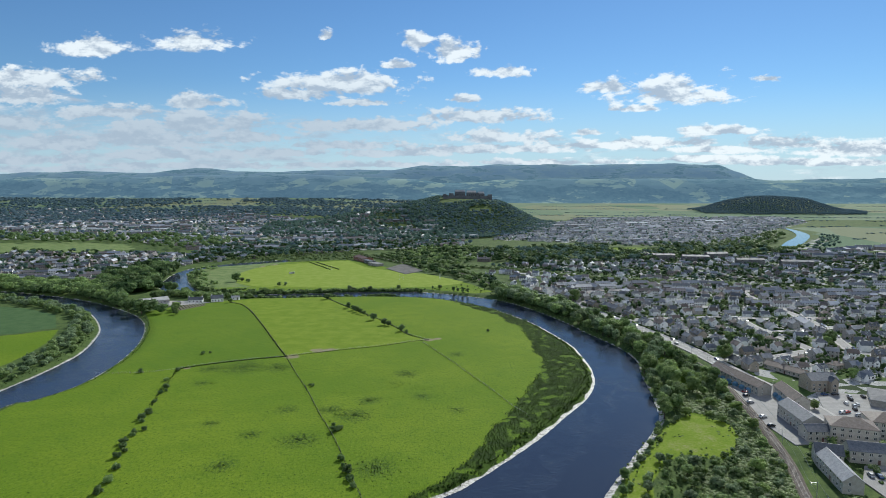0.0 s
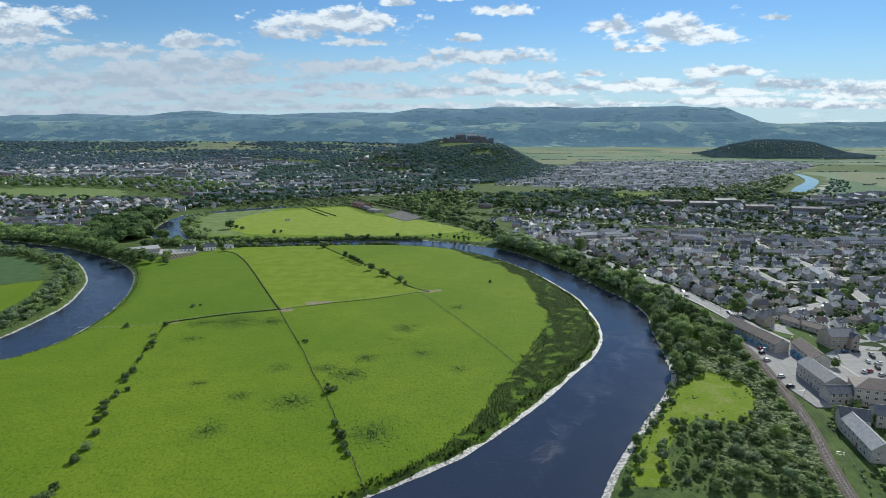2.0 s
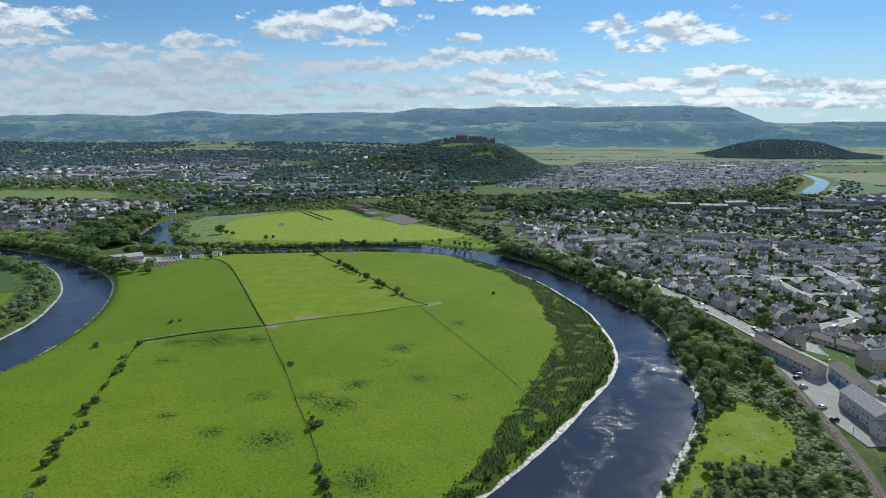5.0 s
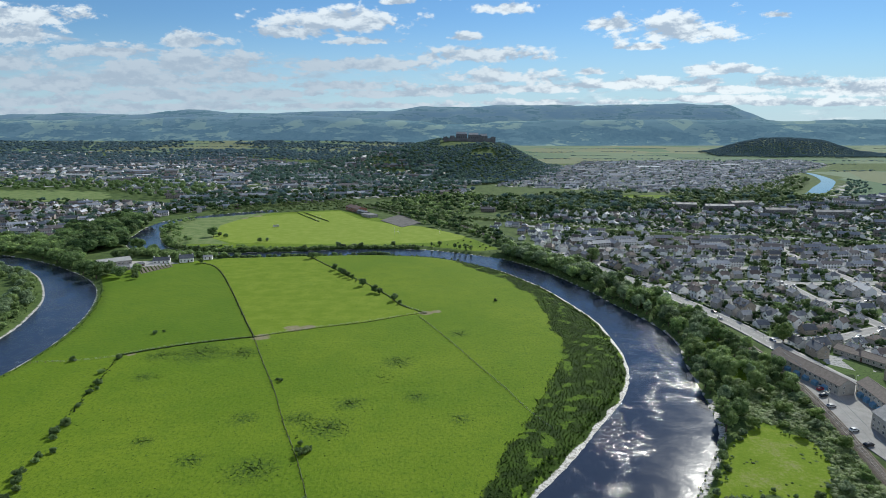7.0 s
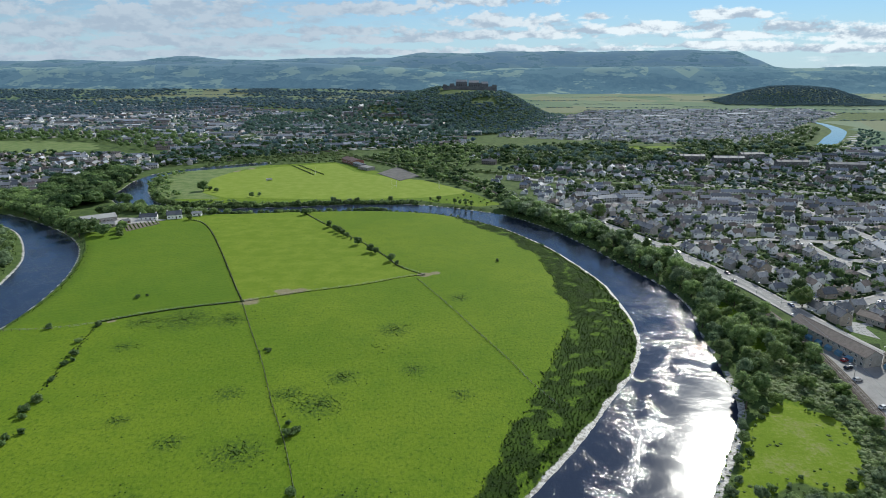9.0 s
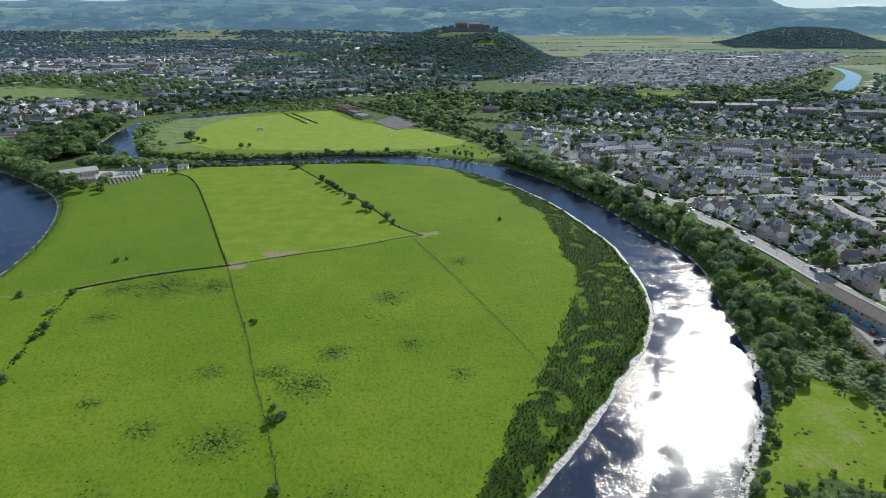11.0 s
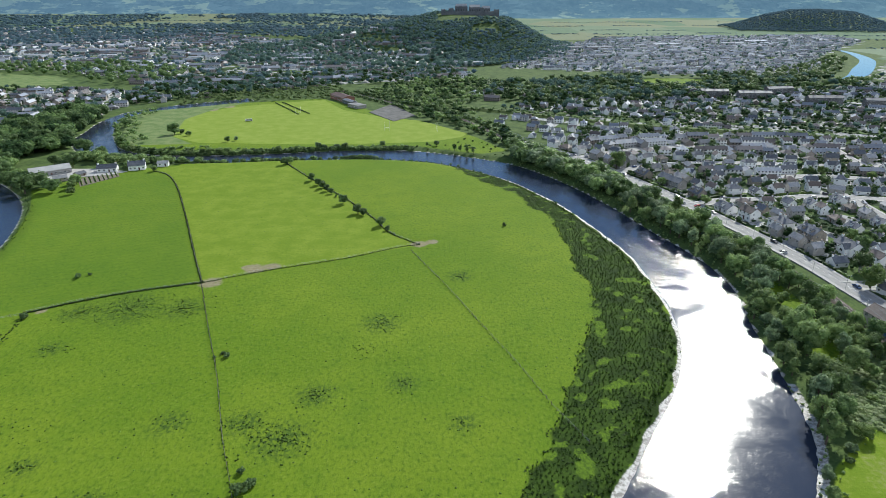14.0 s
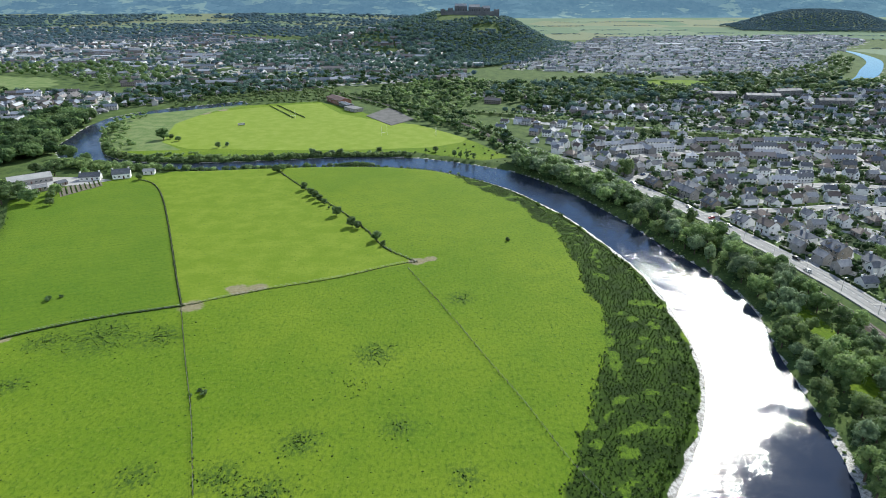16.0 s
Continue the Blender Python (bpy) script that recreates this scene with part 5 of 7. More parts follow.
def house_master(name, label, category, w, d, h, rise, wall, roof, group, hip=False, wing=False, dormers=0, stacks=(-1, 1), porch=True, spaced=3.0):
    root = thing(name, label, category, group)
    bm = bmesh.new()
    if hip:
        box(bm, -w / 2, w / 2, -d / 2, d / 2, -0.6, h)
    else:
        gable_wall(bm, w, d, h, rise)
    walls = part("wall", bm, wall, root)
    bm = bmesh.new()
    (hip_roof if hip else gable_roof)(bm, w, d, h, rise)
    roof_ob = part("roof", bm, roof, root)
    if wing:
        m = pose(w * 0.24, -d / 2 - 0.6, 0, 0, 0, 90)
        for fn, mt, nm in ((gable_wall, wall, "wall"), (gable_roof, roof, "roof")):
            bm = bmesh.new()
            fn(bm, 4.2, 4.4, h, rise * 0.82)
            bmesh.ops.transform(bm, matrix=m, verts=bm.verts)
            part(nm, bm, mt, root)
    for s in stacks:
        chimney(root, s * (w / 2 - 0.7), 0, h + rise, 1.0, STONE if wall is STONE else wall)
    front = -d / 2 - 0.02
    levels = [0.9] if h < 4 else [0.9, 3.5] if h < 7 else [0.9, 3.6, 6.3]
    n = max(2, int(w / spaced))
    for z in levels:
        for i in range(n):
            x = (i + 0.5) / n * w - w / 2
            if wing and x > 0 and abs(x - w * 0.24) < 2.5:
                continue
            if z == 0.9 and i == n // 2:
                bm = bmesh.new()
                box(bm, x - 0.5, x + 0.5, front - 0.06, front + 0.04, -0.1, 2.05)
                part("door", bm, WOOD_DOOR, root)
                if porch:
                    bm = bmesh.new()
                    box(bm, x - 0.9, x + 0.9, front - 1.0, front, 2.15, 2.3)
                    part("porch", bm, roof, root)
            else:
                part_of("window", WIN[(1.3, 1.3)], root, at=pose(x, front, z))
            if i % 2 == 0 and z == levels[-1]:
                part_of("window", WIN[(1.3, 1.3)], root, at=pose(x, d / 2 + 0.02, z, 0, 0, 180))
        if wing:
            part_of("window", WIN[(1.8, 1.4)], root, at=pose(w * 0.24, -d / 2 - 2.72, z))
        for s in (-1, 1):
            part_of("window", WIN[(0.9, 1.2)], root, at=pose(s * (w / 2 + 0.02), -d * 0.18, z, 0, 0, 90 * s))
    for i in range(dormers):
        x = (i + 0.5) / dormers * w - w / 2
        y = -d * 0.3
        z = h + rise * (1 - abs(y) / (d / 2))
        bm = bmesh.new()
        gable_wall(bm, 2.2, 1.8, 1.1, 0.6)
        bmesh.ops.transform(bm, matrix=pose(x, y, z - 0.1, 0, 0, 90), verts=bm.verts)
        dormer = part("dormer", bm, wall, root)
        bm = bmesh.new()
        gable_roof(bm, 2.2, 1.8, 1.1, 0.6, 0.15, 0.1)
        bmesh.ops.transform(bm, matrix=pose(x, y, z - 0.1, 0, 0, 90), verts=bm.verts)
        part("dormer_roof", bm, roof, dormer)
        part_of("dormer_window", WIN[(0.9, 1.2)], dormer, at=pose(x, y - 1.13, z - 0.1))
    return root


G = "houses along the streets"
HOUSES = [
    house_master("bungalow", "white harled bungalow with a grey slate roof", "house", 11, 8.5, 2.9, 2.7, RENDER_WHITE, SLATE, G, dormers=1),
    house_master("bungalow", "grey harled bungalow with a hipped brown tile roof", "house", 11, 9, 2.9, 2.6, RENDER_GREY, SLATE_BROWN, G, hip=True),
    house_master("villa", "white two-storey villa with a gabled wing", "house", 11.5, 8, 5.3, 2.6, RENDER_WHITE, SLATE, G, wing=True),
    house_master("villa", "brown sandstone villa with dormers and tall chimneys", "house", 12, 8.5, 5.2, 3.0, STONE, SLATE, G, dormers=2),
    house_master("semi_detached_house", "grey harled two-storey house with a plain slate roof", "house", 10, 7.5, 5.0, 2.4, RENDER_GREY, SLATE_GREY, G),
    house_master("semi_detached_house", "white harled two-storey house with a brown tile roof", "house", 10, 7.5, 5.0, 2.5, RENDER_WHITE, SLATE_BROWN, G),
    house_master("cottage", "sandstone cottage with a steep dark slate roof", "house", 10, 7, 3.2, 3.0, STONE, SLATE, G, dormers=2, stacks=(-1, 1)),
    house_master("bungalow", "grey harled bungalow with a grey tile roof", "house", 12, 8, 2.8, 2.3, RENDER_GREY, SLATE_GREY, G, stacks=(1,)),
    house_master("terraced_house", "row of grey harled terraced houses with chimneys", "house", 22, 7.5, 5.0, 2.4, RENDER_GREY, SLATE, G, stacks=(-1, 0, 1), porch=False),
    house_master("villa", "pale rendered villa under a hipped slate roof", "house", 11, 9, 5.3, 2.8, RENDER_WHITE, SLATE, G, hip=True, stacks=(-0.4, 0.4)),
]
HALF = [6.0, 6.0, 6.3, 6.5, 5.5, 5.5, 5.5, 6.5, 11.5, 6.0]
used_house = [False] * len(HOUSES)
TAKEN = []
CAR_PARKS = [np.array(p, float) for p in ([(166, 284), (166, 372), (200, 372), (200, 300), (186, 284)], [(196, 300), (206, 360), (260, 360), (236, 300)], [(150, 200), (160, 285), (240, 285), (230, 200)])]
FLATS_ZONE = np.array([(150, 200), (160, 300), (172, 400), (212, 404), (275, 372), (262, 320), (240, 270), (230, 200)], float)


def free(x, y, r):
    return all((x - a) ** 2 + (y - b) ** 2 > (r + c) ** 2 for a, b, c in TAKEN)


def put_house(i, x, y, turn, size=1.0):
    m = pose(x, y, ground_z(x, y) + 0.12, 0, 0, turn) @ Matrix.Diagonal((size, size, 0.5 + size * 0.5, 1))
    if used_house[i]:
        copy_thing(HOUSES[i], m)
    else:
        HOUSES[i].matrix_basis = pose(x, y, ground_z(x, y) + 0.12, 0, 0, turn)
        used_house[i] = True
    TAKEN.append((x, y, HALF[i] * 0.86))


# the row of villas that faces the river across the main road, from the far end to the near
for i, x, y, turn, size in ((2, 212, 466, 100, 1.15), (3, 204, 486, 100, 1.2), (9, 196, 503, 104, 1.0), (5, 186, 521, 106, 1.0), (0, 178, 535, 108, 1.0), (6, 172, 566, 108, 1.1), (8, 163, 590, 110, 0.9), (6, 150, 612, 110, 1.1)):
    put_house(i, x, y, turn - 180 + 0, size)
near_count = 8
far_rows = []
weights = [0.16, 0.13, 0.10, 0.07, 0.16, 0.12, 0.07, 0.12, 0.04, 0.03]
all_lines = STREET_LINES
for si, line in enumerate(STREET_LINES):
    for off in (12.5, -12.5, 33, -33):
        path = offset(line, off)
        steps = even(path, max(3, int(length(path) / 3.0)))
        last = -99.0
        for j in range(len(steps) - 1):
            x, y = steps[j]
            if x < 100 or y > 800 or y < 380 or x > 620:
                continue
            if inside(np.array([x]), np.array([y]), FLATS_ZONE)[0]:
                continue
            if si == 0 and off > 0:
                continue
            i = int(rng.choice(len(HOUSES), p=weights))
            r = HALF[i]
            if not free(x, y, r * 0.9 + 2.2):
                continue
            pt = (np.array([x]), np.array([y]))
            if min(float(distance(*pt, l)[0]) for l in all_lines) < 9.0 or float(distance(*pt, TRACK_LINE)[0]) < 16 or float(distance(*pt, BANK_LINE)[0]) < 16:
                continue
            d = steps[j + 1] - steps[j]
            turn = math.degrees(math.atan2(d[1], d[0])) + (180 if off < 0 else 0) + rng.normal(0, 2)
            if rng.uniform() < 0.15:
                turn += 90
            if near_count < 200:
                put_house(i, x, y, turn, rng.uniform(0.68, 0.84))
                near_count += 1
            else:
                TAKEN.append((x, y, r * 0.86))
                far_rows.append((x, y, turn, int(rng.integers(3))))

# flats and halls beside the railway yard
def block(name, label, x, y, turn, w, d, h, rise, wall, roof, panels=0, category="flats", **kw):
    root = house_master(name, label, category, w, d, h, rise, wall, roof, "", porch=False, **kw)
    for i in range(panels):
        bm = bmesh.new()
        a = (i + 0.5) / panels * w * 0.8 - w * 0.4
        box(bm, a - 1.5, a + 1.5, -d / 2 - 1.6, -d / 2 - 0.01, -0.2, 2.6)
        bm.verts.ensure_lookup_table()
        for v in bm.verts:
            if v.co.y < -d / 2 - 1 and v.co.z > 2:
                v.co.z -= 0.8
        part("bay", bm, BLUE_PANEL, root, "blue painted bay")
    root.matrix_basis = pose(x, y, 0.15, 0, 0, turn)
    TAKEN.append((x, y, w * 0.5))


block("terraced_flats", "long grey terrace with blue ground-floor bays", 184, 374, -78, 44, 9, 5.2, 2.6, RENDER_CREAM, SLATE_BROWN, 6, stacks=())
block("terraced_flats", "grey-roofed flats with blue ground-floor bays", 198, 342, -96, 26, 9, 5.4, 2.8, RENDER_CREAM, SLATE_BROWN, 4, stacks=())
block("terraced_flats", "tall cream flats with a plain grey roof", 184, 309, -93, 26, 10, 6.8, 3.0, RENDER_CREAM, SLATE_GREY, 0, stacks=())
block("terraced_flats", "cream stair block joining the flats", 182, 292, 0, 12, 8, 5.0, 2.4, RENDER_CREAM, SLATE, 0, stacks=())
block("apartment_block", "three-storey cream apartment block with corner bays", 198, 290, -20, 20, 13, 8.4, 3.2, RENDER_CREAM, SLATE_BROWN, 0, hip=True, stacks=())
block("apartment_block", "three-storey stone apartment block beside the car park", 222, 296, -14, 22, 14, 8.4, 3.2, RENDER_CREAM, SLATE_BROWN, 0, hip=True, stacks=())
block("town_house", "old stone house with crow-stepped wings and slate roof", 228, 366, 4, 17, 12, 6.8, 3.0, STONE, SLATE, 0, category="house", wing=True)
block("hall", "low hall with a broad pale grey roof", 252, 342, 60, 24, 16, 3.8, 1.6, RENDER_GREY, FELT, 0, category="hall", stacks=(), hip=True)
block("terraced_flats", "cream terrace with stepped grey roofs below the yard", 167, 250, -100, 26, 8, 5.2, 3.0, RENDER_CREAM, SLATE_GREY, 0, stacks=())
block("terraced_flats", "cream gabled flats beside the railway", 172, 266, -20, 11, 8, 5.4, 3.2, RENDER_CREAM, SLATE, 0, stacks=())
block("terraced_flats", "cream flats with a dark slate roof", 193, 268, -15, 20, 9, 5.4, 2.8, RENDER_CREAM, SLATE, 0, stacks=())
block("cottage", "white cottage with dormers beside the road", 211, 414, 200, 12, 8, 3.4, 3.0, RENDER_WHITE, SLATE, 0, category="house", dormers=2)
block("shed", "long low shed with a brown roof", 226, 398, -62, 26, 8, 2.8, 2.0, RENDER_GREY, SLATE_BROWN, 0, category="shed", stacks=())

# four-storey flats beside the park
for x, y, turn, w in ((352, 985, -6, 34), (396, 968, -6, 40), (446, 1006, 8, 36), (462, 928, -4, 40), (520, 905, -10, 44), (330, 1002, 80, 26)):
    block("apartment_block", "long dark stone four-storey flats under a slate roof", x, y, turn, w, 10, 8.4, 2.2, DARK_STONE, SLATE, 0, stacks=(-0.7, 0, 0.7))

# farm and cottages on the neck of land
block("barn", "long barn with a pale sheet-metal roof", -297, 628, 38, 27, 15, 3.6, 2.2, RENDER_GREY, METAL_ROOF, 0, category="barn", stacks=())
block("cottage", "white cottage with a grey slate roof by the river", -256, 634, 12, 14, 7, 3.0, 2.4, RENDER_WHITE, SLATE, 0, category="house")
block("cottage", "white house with a steep dark roof by the river", -236, 640, 20, 12, 8, 3.6, 2.8, RENDER_WHITE, SLATE, 0, category="house")
block("shed", "small white shed at the meadow's edge", -220, 650, 10, 8, 5, 2.4, 1.4, RENDER_WHITE, SLATE_GREY, 0, category="shed", stacks=())
block("shed", "low garden shed with a felt roof", -270, 620, 60, 7, 5, 2.3, 1.2, STONE, SLATE, 0, category="shed", stacks=())
block("shed", "low stone store beside the barn", -278, 608, 35, 9, 5, 2.4, 1.4, STONE, SLATE_GREY, 0, category="shed", stacks=())

# dug plot with rows of vegetables beside the farm
PLOT = [(-267, 611), (-249, 633), (-240, 619), (-255, 592)]
slab("vegetable_plot", PLOT, 0.30, plain("dug_soil", (0.13, 0.115, 0.085), (0.21, 0.185, 0.14), 0.6, 0.95, bump=0.4), "dug brown vegetable plot beside the farm", "garden plot")
(ax, ay), (bx, by), (cx, cy), (dx, dy) = PLOT
rows = []
for i in range(9):
    u = (i + 0.5) / 9
    for v in np.linspace(0.08, 0.92, 16):
        x = (ax * (1 - u) + bx * u) * (1 - v) + (dx * (1 - u) + cx * u) * v
        y = (ay * (1 - u) + by * u) * (1 - v) + (dy * (1 - u) + cy * u) * v
        rows.append((x, y, 0.3, rng.uniform(0.6, 1.1), rng.uniform(0.4, 0.9)))
scatter("vegetable_rows", "green rows of vegetables on dug soil", "vegetables", TUFTS, rows, TUFT)

# pavilion of the sports ground
block("pavilion", "long clubhouse with a dark red roof and stand", -126, 976, -58, 40, 16, 5.0, 2.2, BRICK, plain("red_roof", (0.085, 0.055, 0.052), (0.135, 0.085, 0.078), 0.3, 0.8), 0, category="pavilion", stacks=())
block("stand", "low dark grandstand beside the pitch", -112, 942, -58, 26, 8, 4.0, 1.0, SLATE, SLATE, 0, category="grandstand", stacks=())

block("hall", "low grey flat-roofed hall beside the clubhouse", -100, 918, -50, 22, 12, 3.6, 0.8, RENDER_GREY, FELT, 0, category="hall", stacks=(), hip=True)

# ---- the rest of the town, too many to count ----
def simple_house(w, d, h, rise, hip=False, wing=0.0, stacks=(-1, 1), lean_to=False):
    """A small far house: walls with stacks, roof and dark window strips as three sets of triangles."""
    def solid(x0, x1, y0, y1, z0, z1):
        v = np.array([(x, y, z) for z in (z0, z1) for x, y in ((x0, y0), (x1, y0), (x1, y1), (x0, y1))], float)
        return v, np.array([(0, 1, 5), (0, 5, 4), (1, 2, 6), (1, 6, 5), (2, 3, 7), (2, 7, 6), (3, 0, 4), (3, 4, 7), (4, 5, 6), (4, 6, 7)])

    def join(pieces):
        vs, fs, n = [], [], 0
        for v, f in pieces:
            vs.append(v)
            fs.append(f + n)
            n += len(v)
        return np.concatenate(vs), np.concatenate(fs)

    def gabled(w_, d_, at=None):
        x, y = w_ / 2, d_ / 2
        v = np.array([(-x, -y, -1), (x, -y, -1), (x, y, -1), (-x, y, -1), (-x, -y, h), (x, -y, h), (x, y, h), (-x, y, h), (-x, 0, h + rise), (x, 0, h + rise)], float)
        f = np.array([(0, 1, 5), (0, 5, 4), (2, 3, 7), (2, 7, 6), (1, 2, 6), (1, 6, 5), (3, 0, 4), (3, 4, 7), (5, 6, 9), (7, 4, 8)])
        o, s = 0.4, rise / y
        r = np.array([(-x - o, -y - o, h - o * s + 0.1), (x + o, -y - o, h - o * s + 0.1), (x + o, 0, h + rise + 0.15), (-x - o, 0, h + rise + 0.15), (x + o, y + o, h - o * s + 0.1), (-x - o, y + o, h - o * s + 0.1)], float)
        rf = np.array([(0, 1, 2), (0, 2, 3), (3, 2, 4), (3, 4, 5)])
        if at is not None:
            v = np.c_[-v[:, 1] + at[0], v[:, 0] + at[1], v[:, 2]]
            r = np.c_[-r[:, 1] + at[0], r[:, 0] + at[1], r[:, 2] - 0.25]
            v[:, 2] -= np.where(v[:, 2] > h, 0.3, 0)
        return (v, f), (r, rf)

    if hip:
        x, y, e = w / 2 + 0.4, d / 2 + 0.4, max(w / 2 - d / 2, 0.4)
        walls = [solid(-w / 2, w / 2, -d / 2, d / 2, -1, h)]
        r = np.array([(-x, -y, h), (x, -y, h), (x, y, h), (-x, y, h), (-e, 0, h + rise), (e, 0, h + rise)], float)
        roofs = [(r, np.array([(0, 1, 5), (0, 5, 4), (2, 3, 4), (2, 4, 5), (1, 2, 5), (3, 0, 4)]))]
    else:
        a, b = gabled(w, d)
        walls, roofs = [a], [b]
    if wing:
        a, b = gabled(d * 0.8, 4.6, (wing, -d * 0.35))
        walls.append(a)
        roofs.append(b)
    if lean_to:
        walls.append(solid(w / 2 - 0.1, w / 2 + 3.2, -d / 2 + 1, d / 2 - 1, -1, 2.4))
    for k0 in stacks:
        cx = k0 * (w / 2 - 0.7)
        walls.append(solid(cx - 0.5, cx + 0.5, -0.35, 0.35, h + rise - 1, h + rise + 1.1))
    lights = []
    for z in np.arange(0.9, h - 1.2, 2.7):
        for x in np.arange(-w / 2 + 1.6, w / 2 - 0.5, 3.2):
            for y, sgn in ((-d / 2 - 0.05, 1), (d / 2 + 0.05, -1)):
                lights.append((np.array([(x - 0.7, y, z), (x + 0.7, y, z), (x + 0.7, y, z + 1.3), (x - 0.7, y, z + 1.3)]), np.array([(0, 1, 2), (0, 2, 3)]) if sgn > 0 else np.array([(2, 1, 0), (3, 2, 0)])))
    return join(walls), join(roofs), join(lights)


SIMPLE = [
    simple_house(11, 8, 2.9, 2.6), simple_house(10, 7.5, 5.0, 2.5), simple_house(22, 8, 5.0, 2.6, stacks=(-1, 0, 1)), simple_house(32, 9, 6.2, 3.0, stacks=(-1, -0.3, 0.3, 1)),
    simple_house(11, 9, 2.9, 2.8, True, 0, (0.2,), True), simple_house(10, 8, 5.0, 2.6, False, 2.0, (-1,)), simple_house(9, 8.5, 5.0, 2.6, True, 0, (0.0,)), simple_house(12, 7.5, 2.9, 2.8, False, -2.5, (1,), True),
]


def town_stuff(rows, label, walls, roofs, scale=1.0):
    """rows: x, y, turn, kind."""
    parts_ = {}
    for x, y, turn, kind in rows:
        if kind < 2 and rng.uniform() < 0.62:
            kind = int(rng.choice((4, 5, 6, 7)))
        a, s = radians(turn), scale * rng.uniform(0.74, 0.95)
        c, q = math.cos(a), math.sin(a)
        z = ground_z(x, y)
        for which, mats in ((0, walls), (1, roofs), (2, [FAR_GLASS])):
            v, f = SIMPLE[kind][which]
            mt = mats[int(rng.integers(len(mats)))]
            vs, fs, n = parts_.setdefault(mt.name, ([], [], [0]))
            vs.append(np.c_[(v[:, 0] * c - v[:, 1] * q) * s + x, (v[:, 0] * q + v[:, 1] * c) * s + y, v[:, 2] * s + z])
            fs.append(f + n[0])
            n[0] += len(v)
    for name, (vs, fs, n) in parts_.items():
        data = raw_mesh("town_houses", np.concatenate(vs), np.concatenate(fs))
        data.materials.append(bpy.data.materials[name])
        tagged(new("town_houses", data), label, "houses", kind="stuff")


def island(name, a, b, rough=0.7, spec=0.3, lo=0.5):
    k = material(name, rough, 0.0, spec)
    r = k.n("ShaderNodeNewGeometry").outputs["Random Per Island"]
    s = k.n("ShaderNodeVectorMath", {"operation": "SCALE"}, i0=k.mix(k.noise(k.place, 0.4, 3.0), a, b))
    k.put(s, "Scale", k.math("MULTIPLY_ADD", r, (1.42 if lo < 0.7 else 1.05) - lo, lo))
    k.put(k.bsdf, "Base Color", s.outputs[0])
    return k.m


FAR_WALLS = [island("far_wall_white", (0.74, 0.74, 0.73), (0.84, 0.84, 0.83), lo=0.8), island("far_wall_grey", (0.30, 0.295, 0.29), (0.44, 0.43, 0.42)), island("far_wall_stone", (0.22, 0.19, 0.17), (0.34, 0.30, 0.26))]
# slate, grey and brown tile, paled and blued to carry distance haze
FAR_ROOFS = [island("far_roof_slate", (0.110, 0.128, 0.160), (0.210, 0.232, 0.270), 0.6, 0.35), island("far_roof_grey", (0.260, 0.272, 0.298), (0.420, 0.430, 0.455), 0.6, 0.3), island("far_roof_brown", (0.130, 0.115, 0.112), (0.215, 0.188, 0.180), 0.65)]
FAR_GLASS = island("far_window", (0.02, 0.025, 0.03), (0.05, 0.055, 0.065), 0.15, 0.6)
FAR_BRIGHT = [island("far_roof_pale", (0.26, 0.28, 0.31), (0.40, 0.42, 0.45), 0.85, 0.05)]


def fill_rows(poly, turn, row_gap, house_gap, kinds, lines=(), keep=0.86, bend=0.0):
    """Terraces and pairs in rows across a district."""
    poly = np.array(poly, float)
    mid = poly.mean(0)
    rad = np.linalg.norm(poly - mid, axis=1).max()
    out = []
    for j, v in enumerate(np.arange(-rad, rad, row_gap)):
        v = v + (row_gap * 0.16 if j % 2 else -row_gap * 0.16)
        ends_on = 90 if rng.uniform() < 0.3 else 0
        u = -rad
        while u < rad:
            u += house_gap * rng.uniform(0.8, 1.35)
            a = radians(turn + bend * u / rad)
            x, y = mid[0] + u * math.cos(a) - v * math.sin(a), mid[1] + u * math.sin(a) + v * math.cos(a)
            if rng.uniform() > keep:
                continue
            out.append((x + rng.normal(0, 1.5), y + rng.normal(0, 2.0), math.degrees(a) + ends_on + (90 if rng.uniform() < 0.10 else 0) + rng.normal(0, 3), kinds[int(rng.integers(len(kinds)))]))
    arr = np.array(out)
    ok = inside(arr[:, 0], arr[:, 1], poly)
    for line, clear in lines:
        ok[ok] &= distance(arr[ok, 0], arr[ok, 1], line) > clear
    res = [out[i] for i in np.nonzero(ok)[0] if free(out[i][0], out[i][1], 5.0)] if len(TAKEN) < 900 else [out[i] for i in np.nonzero(ok)[0]]
    return res


CLEARS = [(l, 9.5) for l in STREET_LINES] + [(TRACK_LINE, 14), (BANK_LINE, 13)]
rows = far_rows
rows += fill_rows([(120, 700), (170, 600), (210, 505), (320, 450), (480, 430), (560, 560), (600, 700), (330, 745), (200, 780), (120, 780)], 8, 30, 16, (0, 0, 1), CLEARS, 0.35)
rows += fill_rows([(255, 300), (265, 430), (420, 425), (520, 420), (480, 250), (330, 200)], 15, 26, 15, (0, 1, 1), CLEARS, 0.8)
rows += fill_rows([(60, 760), (120, 700), (200, 785), (100, 850), (60, 860)], -25, 24, 12, (0, 1), CLEARS, 0.85)
